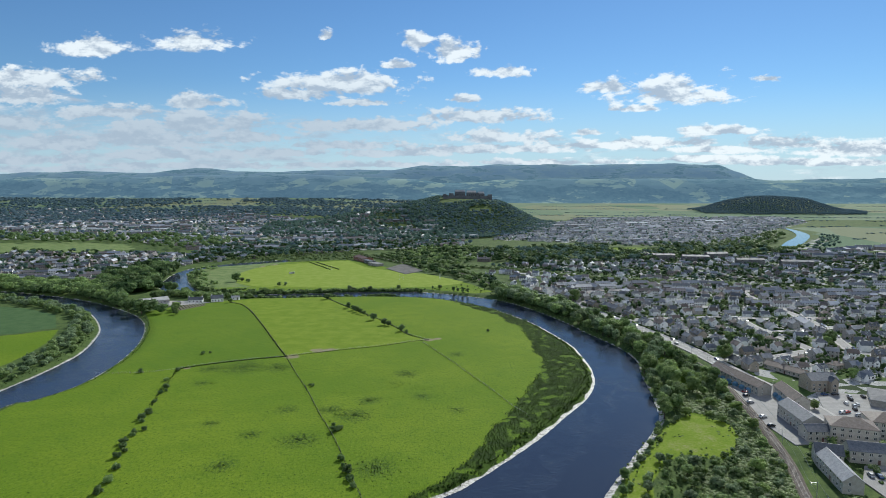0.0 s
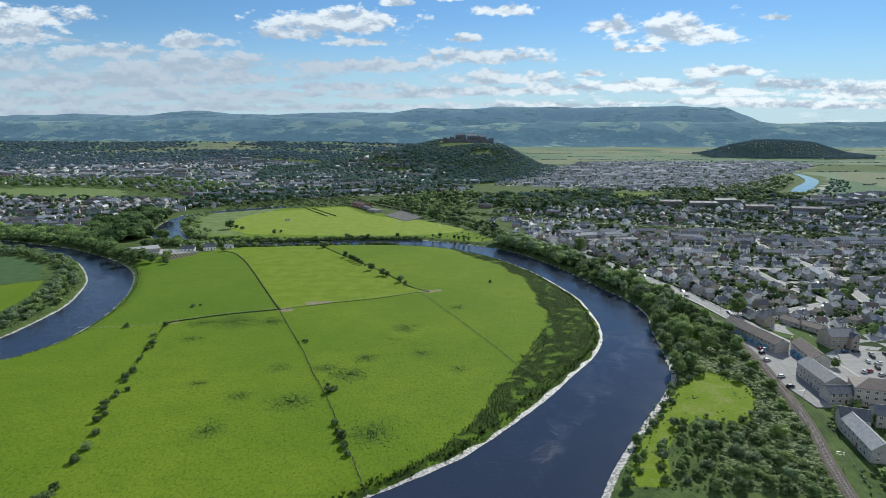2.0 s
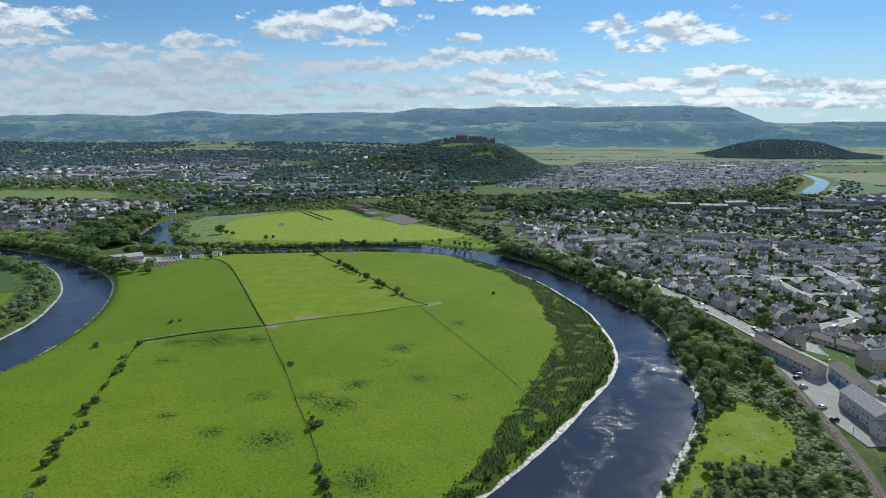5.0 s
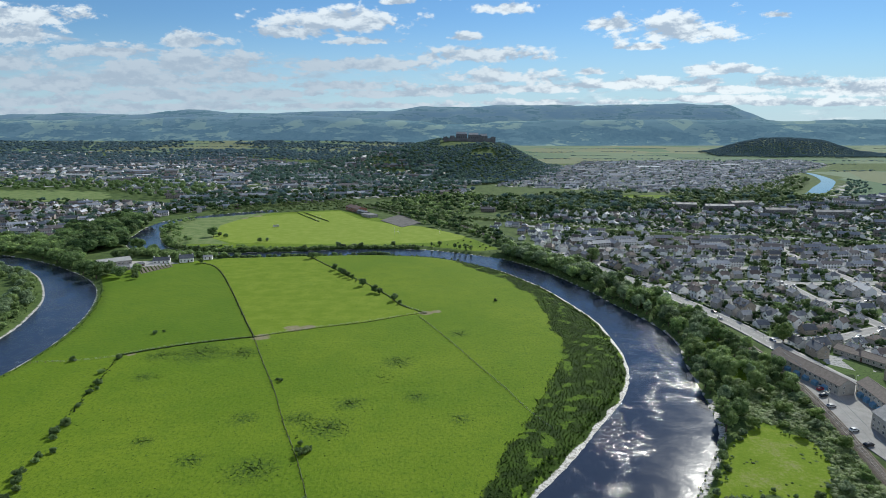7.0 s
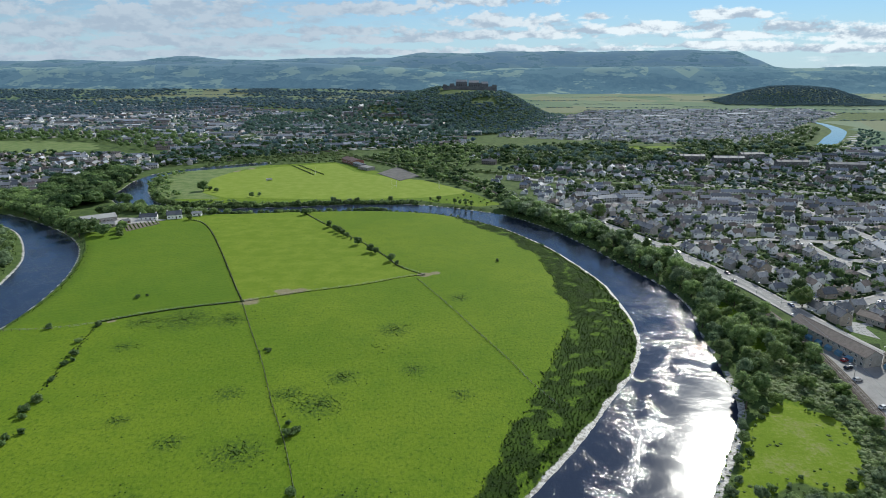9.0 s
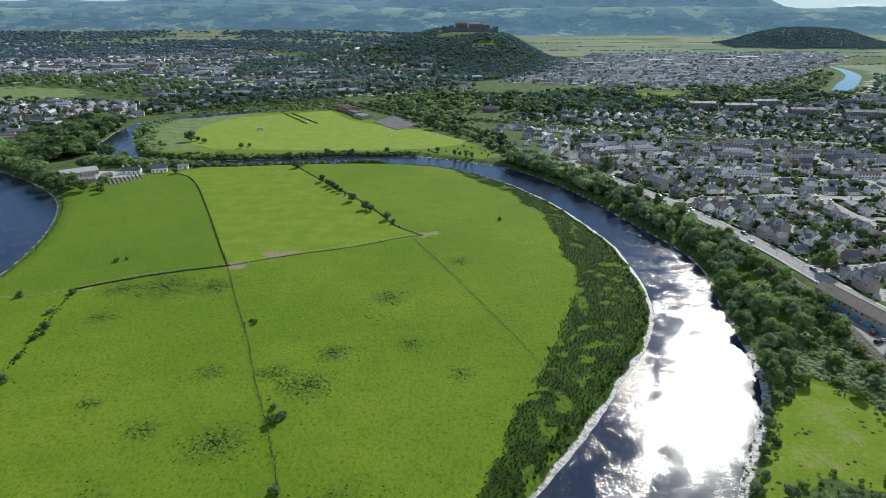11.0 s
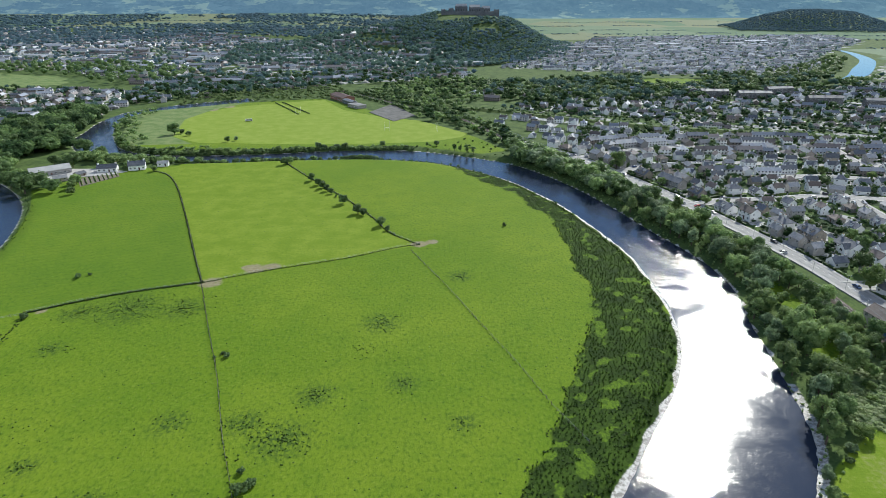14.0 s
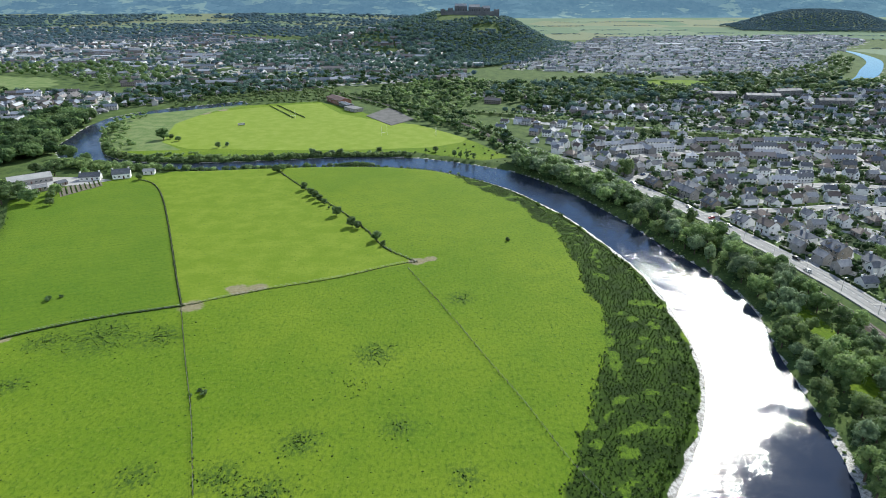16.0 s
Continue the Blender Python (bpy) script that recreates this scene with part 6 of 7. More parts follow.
# beyond the embankment
rows += fill_rows([(70, 900), (250, 795), (420, 740), (620, 700), (760, 900), (600, 1040), (420, 1010), (260, 1000), (120, 960)], -22, 29, 13, (0, 1, 1, 0, 1, 2), CLEARS, 0.68)
rows += fill_rows([(560, 420), (620, 690), (800, 900), (1050, 1200), (1500, 1180), (1300, 800), (900, 500)], -8, 31, 13.5, (0, 1, 1, 0, 1, 2), [], 0.72)
rows += fill_rows([(640, 960), (600, 1070), (700, 1140), (1000, 1230), (1100, 1180), (820, 930)], -18, 30, 24, (1, 2, 3), [], 0.8)
town_stuff(rows, "grey and white houses crowded along suburban streets", FAR_WALLS[:1] + FAR_WALLS, FAR_ROOFS[:1] + FAR_ROOFS)
# left bank terraces, town centre, suburb behind the crag
rows = fill_rows(TOWN_LEFT, 12, 27, 14, (1, 2, 2, 0), [(REACHES[0][0], 16)], 0.88)
rows += fill_rows([(-430, 1050), (-380, 930), (-300, 1000), (-180, 1080), (-160, 1150), (-420, 1160)], 18, 30, 17, (1, 2), [], 0.55)
rows += fill_rows([(60, 960), (250, 1010), (280, 1040), (120, 1070), (10, 1000)], -20, 34, 22, (1, 2), [(TRACK_LINE, 18)], 0.75)
town_stuff(rows, "rows of dark-roofed terraced houses across the river", FAR_WALLS + FAR_WALLS[1:] * 2, FAR_ROOFS + FAR_ROOFS[:1])
rows = fill_rows(SUBURB, 2, 27, 14, (1, 1, 2, 0), [(REACHES[2][0], 25)], 0.9)
town_stuff(rows, "pale-walled terraces of the far suburb", FAR_WALLS[:2] + FAR_WALLS[:1], FAR_ROOFS[:2])
rows = fill_rows(CENTRE, 10, 40, 24, (1, 2, 3, 3), [], 0.72)
rows += fill_rows([(-1900, 2500), (-700, 2300), (-200, 2100), (100, 2300), (-100, 2620), (-2300, 2720)], 5, 60, 34, (1, 2, 3), [], 0.45)
rows += fill_rows([(-430, 1420), (-60, 1340), (40, 1420), (-60, 1640), (-300, 1800)], -20, 40, 22, (1, 2, 3), [], 0.6)
town_stuff(rows, "old stone town of slate roofs among trees", FAR_WALLS, FAR_ROOFS)
# big pale roofs: stores and works
rows = [(-511, 1540, 5, 3), (-470, 1545, 5, 3), (-330, 1515, -8, 3), (-290, 1510, -8, 3), (-250, 1500, -8, 3), (-1216, 1845, 5, 3), (-1140, 1850, 5, 3), (-1060, 1800, 5, 3), (-960, 1790, 3, 3), (-880, 1700, 10, 3), (-820, 1640, 10, 3), (-760, 1650, 10, 3), (-700, 1690, 10, 3), (-640, 1720, 10, 3), (430, 1960, 0, 3), (520, 1990, 4, 3), (640, 2010, 0, 3), (760, 2030, 2, 3), (880, 1990, 4, 3), (960, 2060, 0, 3), (560, 1640, 5, 3), (400, 1520, 5, 3)]
town_stuff(rows, "large pale-roofed stores and works", FAR_WALLS, FAR_BRIGHT + FAR_ROOFS[1:2], 1.25)
SIMPLE.append(simple_house(70, 26, 7.0, 1.6, stacks=()))
SIMPLE.append(simple_house(40, 22, 8.0, 1.4, True, stacks=()))
rows = [(-590, 1420, 4, 8), (-505, 1500, 2, 9), (-330, 1470, -3, 8), (-262, 1462, -3, 8), (-95, 1440, 20, 9), (-30, 1500, 30, 9), (-860, 1560, 6, 8), (-1010, 1620, 4, 8), (-1120, 1600, 8, 9), (-700, 1530, 12, 9), (-820, 1820, 3, 8), (-1300, 1760, 4, 8), (300, 1700, 4, 8), (372, 1706, 4, 8), (560, 1800, 0, 8), (640, 1840, 2, 9), (740, 1830, -3, 8), (830, 1900, 0, 8), (930, 1950, 4, 9), (60, 1370, 10, 9)]
town_stuff(rows, "long pale-roofed sheds of the works and stores", FAR_WALLS[:2], FAR_BRIGHT)

# ---- woods, gardens and far trees ----
def grove(poly, gap, lo, hi, label, form="broad", leaf=None, tries=0, avoid=(), lines=(), high_detail=False, wide=1.15, far=False):
    poly = np.array(poly, float)
    area = float(np.prod(poly.max(0) - poly.min(0)))
    pts = strewn(poly, gap, tries or int(area / gap**2 * 2.2), avoid, lines)
    rows_ = []
    for x, y in pts:
        h = rng.uniform(lo, hi)
        rows_.append((x, y, ground_z(x, y) - 0.3, h * wide, h))
    kinds = MID_CROWNS if high_detail else FAR_CROWNS if far or poly[:, 1].mean() > 1250 else LOW_CROWNS
    leaves_ = leaf if isinstance(leaf, tuple) else (leaf or LEAF_FAR,)
    for j, lf in enumerate(leaves_):
        scatter("woodland", label, "woodland", kinds[form] + kinds["round"], rows_[j :: len(leaves_)], lf)


# the neck of land and the left banks
grove([(-262, 575), (-290, 600), (-330, 620), (-345, 660), (-330, 720), (-352, 790), (-376, 870), (-420, 900), (-440, 800), (-410, 740), (-395, 690), (-350, 650), (-305, 600)], 6.5, 9, 16, "dark green trees on the wooded neck between river bends", "broad", (LEAF_DARK, LEAF_DARK, TOWN_LEAF), 0, WET + [[(-312, 610), (-285, 590), (-255, 618), (-215, 640), (-225, 660), (-290, 662)]], [(REACHES[0][0], 3.0)], True)
grove([(-262, 655), (-215, 655), (-190, 664), (-250, 672), (-300, 692), (-310, 665)], 5.5, 5, 9, "green trees behind the riverside cottages", "round", LEAF_MID, 0, WET, [(REACHES[0][0], 1.5)], True)
grove([(-320, 610), (-362, 646), (-400, 668), (-470, 695), (-560, 725), (-640, 760), (-640, 790), (-560, 770), (-420, 730), (-380, 690), (-330, 640)], 6.5, 7, 13, "dark trees lining the far bank of the bend", "broad", (LEAF_DARK, LEAF_MID), 0, WET, [(REACHES[1][1], 2.5)], True)
grove([(-272, 380), (-272, 450), (-288, 500), (-310, 545), (-350, 592), (-400, 630), (-470, 655), (-475, 640), (-400, 605), (-345, 565), (-320, 530), (-300, 480), (-290, 430), (-290, 380)], 5.5, 4, 8, "willows and bushes on the inner left bank", "round", (LEAF_WILLOW, LEAF_MID), 0, WET, [(REACHES[1][0], 6)], True)
for x, y, h in ((-292, 598, 7), (-300, 604, 8), (-310, 612, 9), (-284, 592, 6), (-246, 648, 6), (-266, 645, 7), (-226, 660, 6), (-252, 575, 6), (-258, 588, 7), (-262, 600, 8)):
    plant(x, y, h, "round", LEAF_MID, "tree", "on the meadow's river edge", "riverside trees")
# rough ground round the pitch
grove([(-345, 905), (-352, 870), (-350, 840), (-332, 795), (-311, 752), (-290, 722), (-270, 735), (-300, 780), (-325, 850), (-325, 900)], 7, 3, 7, "willow scrub beside the river loop", "round", LEAF_MID, 0, WET, [(REACHES[0][1], 1.5)])
grove([(-330, 940), (-150, 985), (-120, 1020), (-150, 1090), (-330, 1020)], 8, 3, 8, "scrubby trees behind the playing field", "round", LEAF_MID, 0, WET + [[(-150, 985), (-125, 1020), (-95, 960), (-110, 925)]])
grove([(-250, 694), (-205, 688), (-140, 692), (-85, 699), (-60, 702), (-60, 710), (-140, 702), (-240, 712)], 4.5, 2, 4.5, "thick hedge between the playing field and river", "bush", LEAF_MID, 0, WET, [(REACHES[0][1], 1.5)])
grove([(-60, 702), (-30, 704), (0, 692), (22, 676), (44, 655), (60, 690), (30, 745), (24, 748), (10, 726)], 7, 1.2, 2.6, "rough grass and low scrub by the river", "bush", LEAF_LIGHT, 0, WET, [(REACHES[0][1], 1.5)])
for line_, off, lo, hi, keep in ((REACHES[0][1][120:156], 3.5, 2.5, 5.0, 0.95), (REACHES[0][1][120:156], 7.0, 2.0, 4.0, 0.8), (REACHES[0][0][113:132], -2.5, 2.5, 5.5, 0.95)):
    pts_ = [p for p in along(offset(line_, off), 3.2, 0.8) if rng.uniform() < keep]
    for j, lf in enumerate((LEAF_DARK, LEAF_MID)):
        rows = [(x, y, ground_z(x, y) - 0.3, h * 1.1, h) for x, y in pts_[j::2] for h in [rng.uniform(lo, hi)]]
        scatter("hedgerow", "overgrown hedge along the river channel", "hedge", MID_CROWNS["bush"], rows, lf)
# hedges along the old railway
for off, lab in ((-9, "near"), (9, "far")):
    rows = [(x, y, ground_z(x, y) - 0.2, h, h * 0.8) for x, y in along(offset(TRACK_LINE[96:136], off), 4.0, 1.5) for h in [rng.uniform(4, 7)]]
    scatter("hedgerow", "dark overgrown hedge beside the railway", "hedge", LOW_CROWNS["bush"], rows, LEAF_DARK)
rows = [(x, y, 1.2, h, h) for off in (-4, 5) for x, y in along(offset(BANK_LINE, off), 6.0, 2.0) for h in [rng.uniform(2.5, 5)]]
scatter("hedgerow", "dark bushes lining the embankment", "hedge", LOW_CROWNS["bush"], rows, LEAF_DARK)
grove([(-60, 950), (-110, 1010), (-60, 1120), (40, 1180), (120, 1080), (60, 1000), (20, 900), (50, 800), (85, 700), (60, 700), (36, 770), (-20, 845)], 8, 5, 11, "mixed trees beside the railway and riverside park", "broad", (LEAF_DARK, TOWN_LEAF, LEAF_MID), 0, WET, [(TRACK_LINE, 7)])

# bushes between the railway and the flats
for off, keep in ((5.0, 0.55), (8.5, 0.35)):
    for x, y in along(offset(TRACK_LINE[:72], -off), 4.2, 1.0):
        if 205 < y < 400 and rng.uniform() < keep and x > 134:
            plant(x, y, rng.uniform(1.2, 3.2), "bush", (LEAF_MID, LEAF_LIGHT, LEAF_WILLOW)[int(rng.integers(3))], "bush", "beside the railway", "railway bushes")

rows = [(x, y, ground_z(x, y) - 0.1, h * 1.2, h) for x, y in strewn([(136, 190), (150, 225), (160, 262), (176, 286), (215, 283), (262, 330), (330, 330), (300, 190)], 3.6, 9000, CAR_PARKS[:2], [(TRACK_LINE, 5)]) if free(x, y, 0.8) for h in [rng.uniform(0.8, 2.6) if rng.uniform() < 0.8 else rng.uniform(3.5, 6)]]
for leaf, pick in ((LEAF_MID, 0), (LEAF_DARK, 1)):
    scatter("garden_shrubs", "shrubs and small trees round the flats", "shrubs", LOW_CROWNS["bush"] + LOW_CROWNS["round"], rows[pick::2], leaf)
# gardens of the near suburb
pts = strewn([(110, 680), (165, 545), (195, 430), (270, 380), (460, 400), (560, 560), (620, 690), (330, 740), (140, 790)], 3.5, 44000, [FLATS_ZONE], [(l, 6.5) for l in STREET_LINES] + [(TRACK_LINE, 8)])
rows = [(x, y, 0.0, h * 1.1, h) for x, y in pts if free(x, y, 0.6) and rng.uniform() < 0.8 for h in [rng.uniform(1.4, 3.6) if rng.uniform() < 0.76 else rng.uniform(4.0, 8.0)]]
for leaf, pick in ((TOWN_LEAF, 0), (LEAF_DARK, 1), (TOWN_LEAF, 2)):
    scatter("garden_shrubs", "garden trees and shrubs between the houses", "shrubs", LOW_CROWNS["round"] + LOW_CROWNS["bush"], rows[pick::3], leaf)
HEDGES = []
for li, line in enumerate(STREET_LINES):
    for off in (-6.6, 6.6):
        path = even(offset(line, off), max(4, int(length(line) / 9)))
        for p, q in zip(path, path[1:]):
            if rng.uniform() < (0.55 if li else 0.75) and p[1] > 395 and p[1] < 700 and (li or off < 0):
                HEDGES.append((p, q))
for p, q in HEDGES:
    d = q - p
    if np.linalg.norm(d) < 3 or not free(*(p + d / 2), 1.0):
        continue
    if min(float(distance(np.array([m[0]]), np.array([m[1]]), l)[0]) for l in STREET_LINES for m in (p + d * 0.1, p + d * 0.5, p + d * 0.9)) < 5.5:
        continue
    bm = bmesh.new()
    n = 5
    L_ = float(np.linalg.norm(d)) * 0.8
    for i in range(n):
        a, b = -L_ / 2 + L_ * i / n, -L_ / 2 + L_ * (i + 1) / n
        w, h = rng.uniform(0.55, 0.8), rng.uniform(1.2, 1.7)
        box(bm, a - 0.03, b + 0.03, -w, w, -0.3, h)
    bmesh.ops.bevel(bm, geom=bm.edges[:], offset=0.12, segments=1, affect="EDGES")
    data = bpy.data.meshes.new("garden_hedge")
    bm.to_mesh(data)
    bm.free()
    light = rng.uniform() < 0.3
    data.materials.append(LEAF_LIGHT if light else HEDGE)
    ob = new("garden_hedge", data)
    ob.matrix_basis = pose(*(p + d / 2), 0.15, 0, 0, math.degrees(math.atan2(d[1], d[0])))
    tagged(ob, "clipped yellow-green hedge along a garden front" if light else "clipped dark green hedge along a garden front", "hedge", "garden hedges")

SHRUBS = [crown(400 + i, **dict(LOW["bush"], lobes=1, leaves=14, leaf=0.16)) for i in range(5)]
for poly, gap in (([(70, 900), (250, 795), (420, 740), (620, 700), (900, 900), (700, 1130), (420, 1030), (260, 1010), (120, 980)], 5.2), ([(480, 350), (620, 690), (1000, 1150), (1500, 1180), (1300, 700), (800, 350)], 11.0), (TOWN_LEFT, 7.0), (SUBURB, 9.0)):
    rows = [(x, y, ground_z(x, y) - 0.1, w, h) for x, y in strewn(poly, gap, int(np.prod(np.ptp(np.array(poly, float), axis=0)) / gap**2 * 1.6), WET, [(BANK_LINE, 8)]) for w, h in [(rng.uniform(2, 5), rng.uniform(1.5, 4))]]
    scatter("garden_shrubs", "hedges and shrubs between suburban gardens", "shrubs", SHRUBS, rows, TOWN_LEAF)

# trees of the wider town and plain
grove([(70, 900), (250, 795), (420, 740), (620, 700), (900, 900), (700, 1130), (420, 1030), (260, 1010), (120, 980)], 9.5, 3, 8.5, "scattered garden trees of the suburb", "round", (LEAF_FAR, TOWN_LEAF, TOWN_LEAF), 0, WET, [(BANK_LINE, 9)])
grove([(480, 350), (620, 690), (1000, 1150), (1700, 1200), (1300, 700), (800, 350)], 12, 3, 9, "garden trees of the outer suburb", "round", (LEAF_FAR, TOWN_LEAF), 0, (), (), False, 1.2, True)
grove([(60, 985), (150, 905), (225, 945), (335, 955), (345, 1000), (600, 1090), (600, 1160), (430, 1190), (290, 1180), (120, 1120), (60, 1090)], 8.5, 7, 14, "tall trees bordering the playing greens", "broad", (LEAF_DARK, TOWN_LEAF, LEAF_FAR), 0, WET + [GREENS, [(215, 918), (335, 935), (345, 968), (225, 950)]])
grove([(430, 1180), (580, 1140), (632, 1190), (700, 1300), (800, 1440), (770, 1450), (660, 1330), (560, 1220)], 13, 9, 15, "trees lining the upper river", "broad", LEAF_DARK, 0, WET)
grove([(380, 1062), (520, 1108), (586, 1139), (575, 1160), (500, 1130), (380, 1085)], 11, 7, 12, "trees hiding the upper river", "broad", LEAF_DARK, 0, WET)
grove([(400, 1036), (526, 1074), (596, 1112), (660, 1150), (690, 1150), (600, 1085), (420, 1015)], 11, 7, 12, "trees along the near bank upstream", "broad", LEAF_DARK, 0, WET)
grove([(660, 1140), (740, 1225), (810, 1330), (880, 1440), (900, 1430), (840, 1310), (770, 1200), (700, 1130)], 13, 5, 10, "bushes on the upper river bank", "round", None, 0, WET)
grove(TOWN_LEFT, 15, 4, 11, "garden trees among the terraces", "broad", (LEAF_FAR, TOWN_LEAF), 0, WET)
grove([(-430, 1050), (-380, 930), (-300, 1000), (-140, 1100), (40, 1190), (40, 1330), (-200, 1250), (-420, 1200)], 9.5, 6, 12, "trees along the railway and river", "broad", (LEAF_FAR, TOWN_LEAF), 0, WET)
grove([(-1000, 1260), (-640, 1240), (-560, 1180), (-480, 1110), (-420, 1160), (-420, 1300), (-620, 1400), (-1200, 1420), (-1300, 1260)], 15, 8, 15, "dense trees behind the far playing field", "broad", LEAF_DARK)
grove([(-1000, 1065), (-640, 1070), (-600, 1085), (-780, 1082), (-1000, 1088)], 12, 6, 12, "trees edging the far playing field", "broad", LEAF_DARK)
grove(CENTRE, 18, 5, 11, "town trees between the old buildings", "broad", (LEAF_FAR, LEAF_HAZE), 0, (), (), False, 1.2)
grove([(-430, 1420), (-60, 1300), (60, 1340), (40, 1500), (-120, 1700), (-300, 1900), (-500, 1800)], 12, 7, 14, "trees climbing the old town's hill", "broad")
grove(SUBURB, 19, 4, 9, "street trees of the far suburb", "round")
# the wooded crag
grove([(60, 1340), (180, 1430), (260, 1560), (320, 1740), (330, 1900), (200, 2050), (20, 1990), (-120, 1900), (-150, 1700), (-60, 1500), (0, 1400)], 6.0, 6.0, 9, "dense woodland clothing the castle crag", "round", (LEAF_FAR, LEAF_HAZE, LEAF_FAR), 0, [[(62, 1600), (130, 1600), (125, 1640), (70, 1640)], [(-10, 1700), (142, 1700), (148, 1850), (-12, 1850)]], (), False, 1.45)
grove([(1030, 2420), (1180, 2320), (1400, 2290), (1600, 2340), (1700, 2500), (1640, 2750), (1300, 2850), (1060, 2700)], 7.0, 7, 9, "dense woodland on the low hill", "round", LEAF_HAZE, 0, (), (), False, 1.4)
# far woods and hedgerows of the plain, in the haze-tinted leaf
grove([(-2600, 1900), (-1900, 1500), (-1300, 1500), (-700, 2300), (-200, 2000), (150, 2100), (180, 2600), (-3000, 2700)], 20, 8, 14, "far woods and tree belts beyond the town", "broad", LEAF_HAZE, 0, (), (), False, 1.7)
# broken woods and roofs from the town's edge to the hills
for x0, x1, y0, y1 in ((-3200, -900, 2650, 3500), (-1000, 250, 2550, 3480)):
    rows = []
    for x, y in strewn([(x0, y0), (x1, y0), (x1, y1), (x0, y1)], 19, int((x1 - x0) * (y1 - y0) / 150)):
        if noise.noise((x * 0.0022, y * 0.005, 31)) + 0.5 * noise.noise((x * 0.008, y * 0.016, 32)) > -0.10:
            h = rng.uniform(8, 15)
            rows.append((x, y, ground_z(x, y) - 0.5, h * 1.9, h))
    scatter("woodland", "haze-blue broken woods climbing towards the hills", "woodland", FAR_CROWNS["round"], rows, LEAF_HAZE)
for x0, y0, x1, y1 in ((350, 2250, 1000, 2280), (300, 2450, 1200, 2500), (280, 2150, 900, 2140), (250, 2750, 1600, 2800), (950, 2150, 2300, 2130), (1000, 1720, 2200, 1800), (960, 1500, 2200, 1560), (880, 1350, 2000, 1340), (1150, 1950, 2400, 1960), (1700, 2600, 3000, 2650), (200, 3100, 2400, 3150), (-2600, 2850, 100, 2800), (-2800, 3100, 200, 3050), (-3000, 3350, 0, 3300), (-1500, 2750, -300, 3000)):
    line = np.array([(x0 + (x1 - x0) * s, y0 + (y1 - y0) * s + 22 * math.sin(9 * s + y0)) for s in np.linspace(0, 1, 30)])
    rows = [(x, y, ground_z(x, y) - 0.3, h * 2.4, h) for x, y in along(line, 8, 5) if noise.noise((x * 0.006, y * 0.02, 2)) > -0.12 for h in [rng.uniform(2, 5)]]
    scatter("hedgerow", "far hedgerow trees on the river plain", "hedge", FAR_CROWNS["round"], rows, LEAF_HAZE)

# ---- the castle on the crag ----
castle = thing("castle", "grey stone castle with towers and battlements on the crag", "castle")
cx, cy = CASTLE_AT
cz = ground_z(cx, cy) - 1
for name, x0, x1, y0, y1, z1 in (("great_hall", -28, 2, -6, 14, 19), ("palace", 6, 34, -10, 16, 17), ("gatehouse", -44, -32, -14, -2, 15), ("chapel", 38, 58, 0, 16, 14), ("curtain_wall", -60, 76, -20, -16, 8), ("tower", -62, -52, -22, -12, 13), ("tower", 66, 78, -22, -10, 12), ("prince_tower", 34, 40, -18, -8, 17)):
    bm = bmesh.new()
    box(bm, x0, x1, y0, y1, -8, z1)
    n = max(3, int((x1 - x0) / 3))
    for i in range(0, n):
        a = x0 + (x1 - x0) * i / n
        box(bm, a, a + (x1 - x0) / n * 0.55, y0, y0 + 1.0, z1, z1 + 1.4)
    w = part("wall" if name == "curtain_wall" else name, bm, CASTLE_STONE, castle)
    if name in ("great_hall", "palace", "chapel"):
        bm = bmesh.new()
        gable_roof(bm, (x1 - x0) * 0.92, (y1 - y0) * 0.8, z1, 6.0, 0.1, 0.3)
        bmesh.ops.transform(bm, matrix=pose((x0 + x1) / 2, (y0 + y1) / 2, 0), verts=bm.verts)
        part("roof", bm, SLATE_GREY, w)
        for i in range(5):
            bm = bmesh.new()
            a = x0 + (x1 - x0) * (i + 0.5) / 5
            box(bm, a - 0.8, a + 0.8, y0 - 0.05, y0 + 0.1, z1 * 0.45, z1 * 0.75)
            part("window", bm, GLASS, w)
castle.matrix_basis = pose(cx, cy, cz)

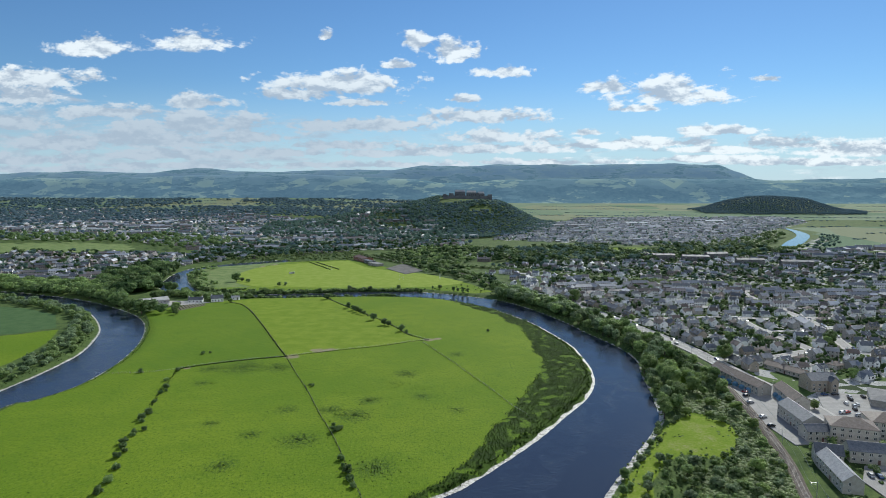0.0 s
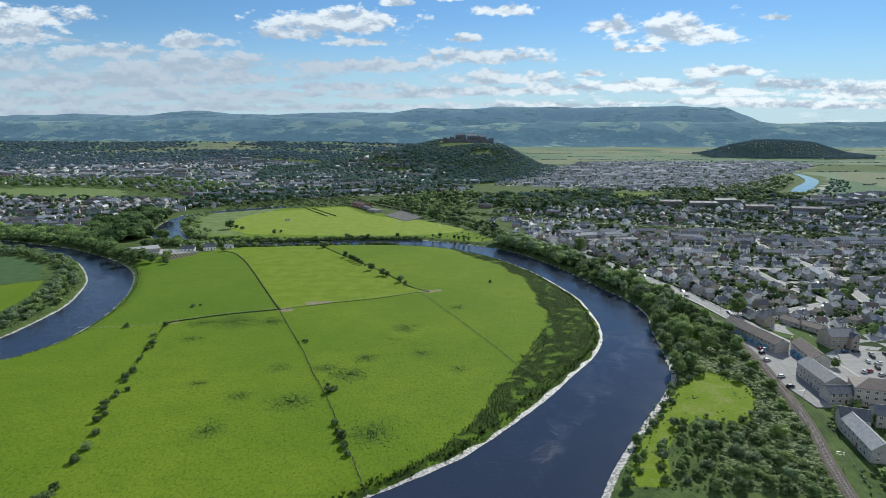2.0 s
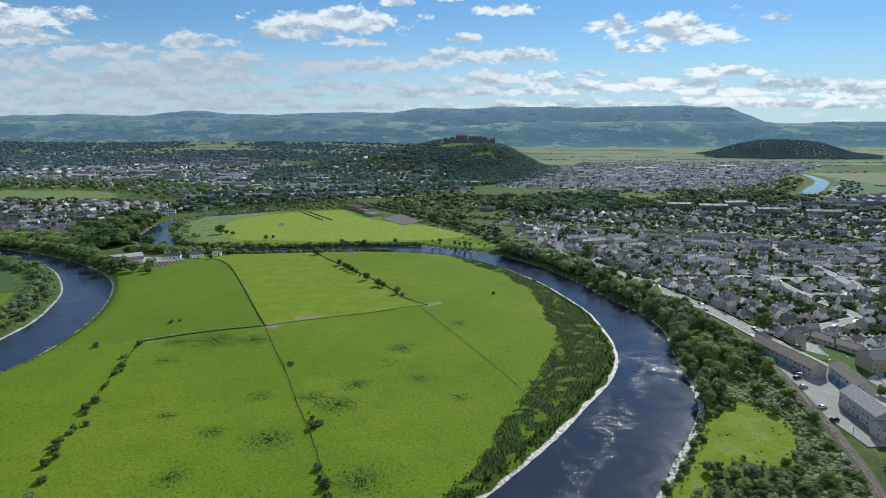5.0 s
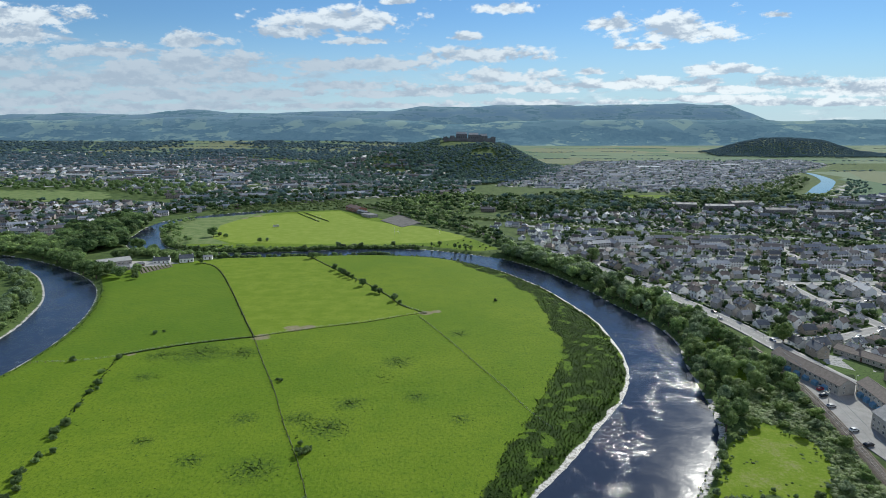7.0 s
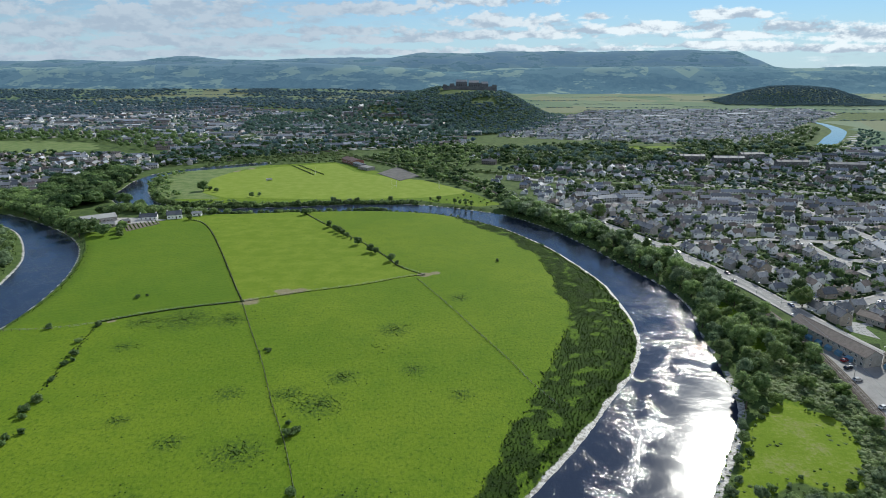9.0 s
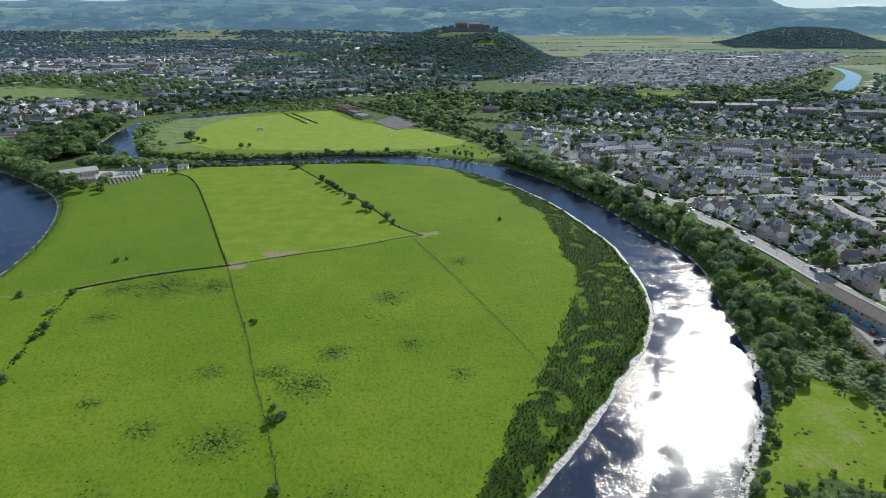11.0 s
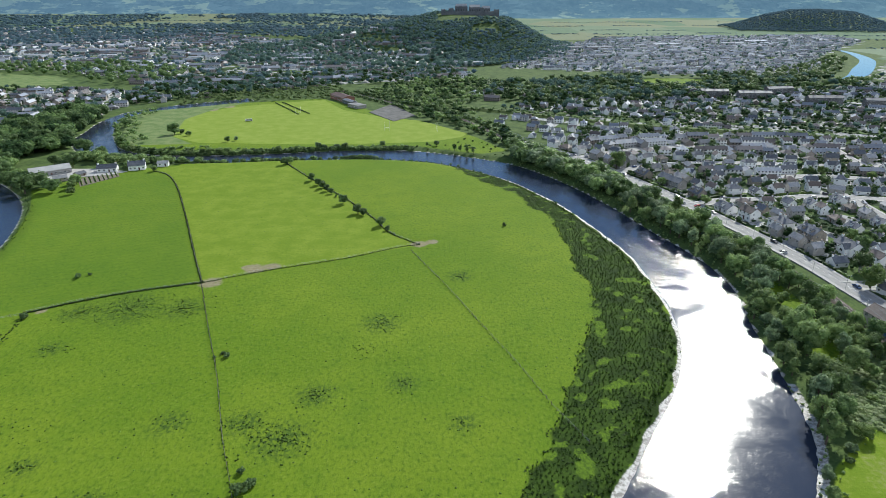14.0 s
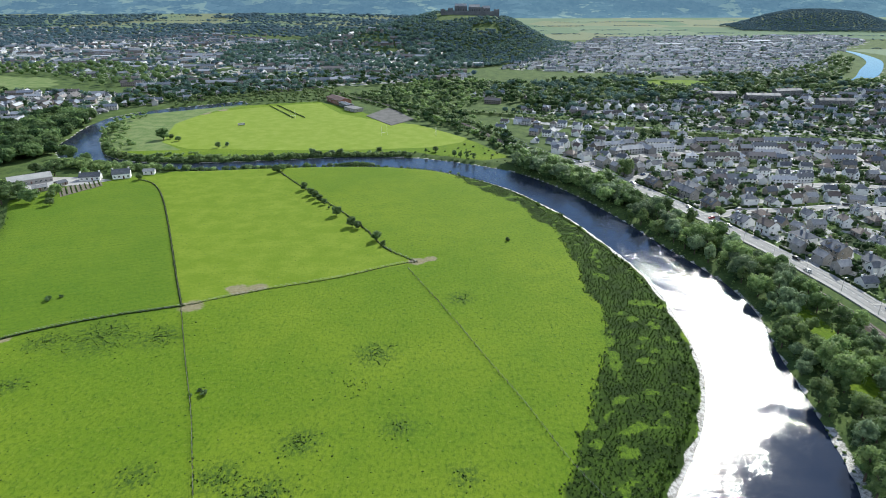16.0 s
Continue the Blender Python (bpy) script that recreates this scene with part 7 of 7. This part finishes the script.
# ---- cars ----
def car_master(paint, word):
    root = thing("car", f"{word} hatchback car parked on the asphalt", "car", "parked cars")
    bm = bmesh.new()
    side = [(-2.1, 0.3), (2.1, 0.3), (2.15, 0.75), (1.2, 0.95), (0.6, 1.45), (-1.2, 1.48), (-1.95, 1.0), (-2.15, 0.7)]
    left = [bm.verts.new((x, -0.85 if z < 1.2 else -0.66, z)) for x, z in side]
    right = [bm.verts.new((x, 0.85 if z < 1.2 else 0.66, z)) for x, z in side]
    bm.faces.new(left)
    bm.faces.new(right[::-1])
    for i in range(len(side)):
        j = (i + 1) % len(side)
        bm.faces.new((left[j], left[i], right[i], right[j]))
    bmesh.ops.bevel(bm, geom=bm.edges[:], offset=0.06, segments=1, affect="EDGES")
    part("body", bm, paint, root)
    for nm, pts in (("windscreen", ((1.17, 0.99), (0.66, 1.41))), ("rear_window", ((-1.25, 1.45), (-1.88, 1.05)))):
        bm = bmesh.new()
        (xa, za), (xb, zb) = pts
        n = Vector((zb - za, 0, -(xb - xa))).normalized() * (0.03 if nm == "windscreen" else -0.03)
        n = n if n.z > 0 else -n
        bm.faces.new([bm.verts.new((x + n.x, y, z + n.z)) for x, y, z in ((xa, -0.7, za), (xa, 0.7, za), (xb, 0.6, zb), (xb, -0.6, zb))])
        part(nm, bm, GLASS, root)
    for s in (-1, 1):
        bm = bmesh.new()
        bm.faces.new([bm.verts.new((x, s * y, z)) for x, y, z in ((1.0, 0.83, 1.0), (0.55, 0.70, 1.40), (-1.15, 0.70, 1.42), (-1.75, 0.83, 1.02))])
        part("side_window", bm, GLASS, root)
    wheel = bpy.data.meshes.new("wheel")
    bm = bmesh.new()
    tube(bm, 0.32, 0.32, -0.1, 0.1, 12)
    bmesh.ops.transform(bm, matrix=pose(0, 0, 0, 90, 0, 0), verts=bm.verts)
    bm.to_mesh(wheel)
    bm.free()
    wheel.materials.append(RUBBER)
    for x in (-1.3, 1.3):
        for y in (-0.78, 0.78):
            part_of("wheel", wheel, root, at=pose(x, y, 0.32))
    return root


CARS = [car_master(p, w) for p, w in zip(PAINTS, ("white", "silver", "black", "dark red", "dark blue"))]
car_used = [False] * 5


def put_car(i, x, y, turn, z=0.47):
    m = pose(x, y, z, 0, 0, turn)
    if car_used[i]:
        copy_thing(CARS[i], m)
    else:
        CARS[i].matrix_basis = m
        car_used[i] = True


for i, x, y, turn in ((1, 183, 362, 20), (0, 186, 360, 20), (3, 180, 358, 20), (2, 177, 351, 20), (1, 174, 340, 10), (2, 168, 306, 15), (0, 170, 318, 15), (0, 194, 362, 70), (2, 234, 345, 80), (1, 236, 349, 80), (0, 232, 336, 70), (0, 227, 338, 75), (1, 229, 334, 75), (2, 226, 329, 75), (0, 216, 324, 20), (3, 219, 325, 20), (1, 222, 320, 20), (4, 224, 353, 10), (2, 230, 353, 8), (2, 244, 349, 80), (2, 247, 345, 80), (1, 182, 252, 80), (4, 185, 251, 80), (0, 188, 249, 80), (2, 191, 247, 80), (0, 184, 241, 80), (1, 189, 240, 80), (2, 192, 236, 80)):
    put_car(i, x, y, turn)
for li, line in enumerate(STREET_LINES):
    for off in (-2.6, 2.6):
        w = 1.1 if li == 0 else 0.0
        path = even(offset(line, off + math.copysign(w - 0.7, off)), max(4, int(length(line) / 7)))
        for p, q in zip(path, path[1:]):
            if rng.uniform() < 0.16 and 400 < p[1] < 690 and p[0] < 420:
                put_car(int(rng.choice(5, p=[0.3, 0.25, 0.2, 0.1, 0.15])), p[0], p[1], math.degrees(math.atan2(q[1] - p[1], q[0] - p[0])) + (180 if off > 0 else 0), 0.44 + 0.006 * li)

# ---- playing field furniture ----
def goal_posts(x, y, turn, high=9.0):
    root = thing("rugby_posts", "white rugby posts standing on the pitch", "goal posts", "rugby posts")
    for s in (-2.8, 2.8):
        bm = bmesh.new()
        tube(bm, 0.09, 0.07, 0, high, 7, s)
        part("post", bm, WHITE_PAINT, root)
    bm = bmesh.new()
    box(bm, -2.8, 2.8, -0.06, 0.06, 3.0, 3.12)
    part("crossbar", bm, WHITE_PAINT, root)
    root.matrix_basis = pose(x, y, 0, 0, 0, turn)


for x, y, turn in ((-160, 871, 30), (-53, 782, 30), (-4, 782, 100)):
    goal_posts(x, y, turn)
hedge_lines = (((-205, 950), (-160, 872)), ((-196, 952), (-148, 874)))
for a, b in hedge_lines:
    rows = [(x, y, 0, rng.uniform(1.4, 2.2), rng.uniform(1.2, 1.9)) for x, y in along(np.array([a, b]), 1.6, 0.3)]
    scatter("pitch_hedge", "low clipped hedge across the playing field", "hedge", LOW_CROWNS["bush"], rows, HEDGE)
shelter = thing("dugout", "small white dugout shelter beside the pitch", "dugout")
bm = bmesh.new()
box(bm, -3.4, 3.4, 0.9, 1.1, 0, 2.1)
part("back_panel", bm, WHITE_PAINT, shelter)
bm = bmesh.new()
box(bm, -3.5, 3.5, -0.9, 1.15, 2.1, 2.25)
part("roof", bm, METAL_ROOF, shelter)
for s in (-3.4, 3.2):
    bm = bmesh.new()
    box(bm, s, s + 0.2, -0.9, 0.9, 0, 2.1)
    part("side_panel", bm, WHITE_PAINT, shelter)
shelter.matrix_basis = pose(-205, 834, 0.2, 0, 0, 25)


# ---- street lamps along the main road ----
lamp_master = thing("street_lamp", "tall grey steel street lamp beside the road", "street lamp", "street lamps")
bm = bmesh.new()
tube(bm, 0.10, 0.06, 0, 7.5, 8)
part("pole", bm, STEEL, lamp_master)
bm = bmesh.new()
box(bm, -0.05, 1.5, -0.05, 0.05, 7.4, 7.5)
part("arm", bm, STEEL, lamp_master)
bm = bmesh.new()
box(bm, 1.2, 1.9, -0.14, 0.14, 7.34, 7.48)
part("lantern", bm, GLASS, lamp_master)
lamp_line = even(offset(STREET_LINES[0], 5.2), 24)
for i, (p, q) in enumerate(zip(lamp_line[6:20], lamp_line[7:])):
    m = pose(p[0], p[1], 0.5, 0, 0, math.degrees(math.atan2(q[1] - p[1], q[0] - p[0])) + 90)
    if i:
        copy_thing(lamp_master, m)
    else:
        lamp_master.matrix_basis = m
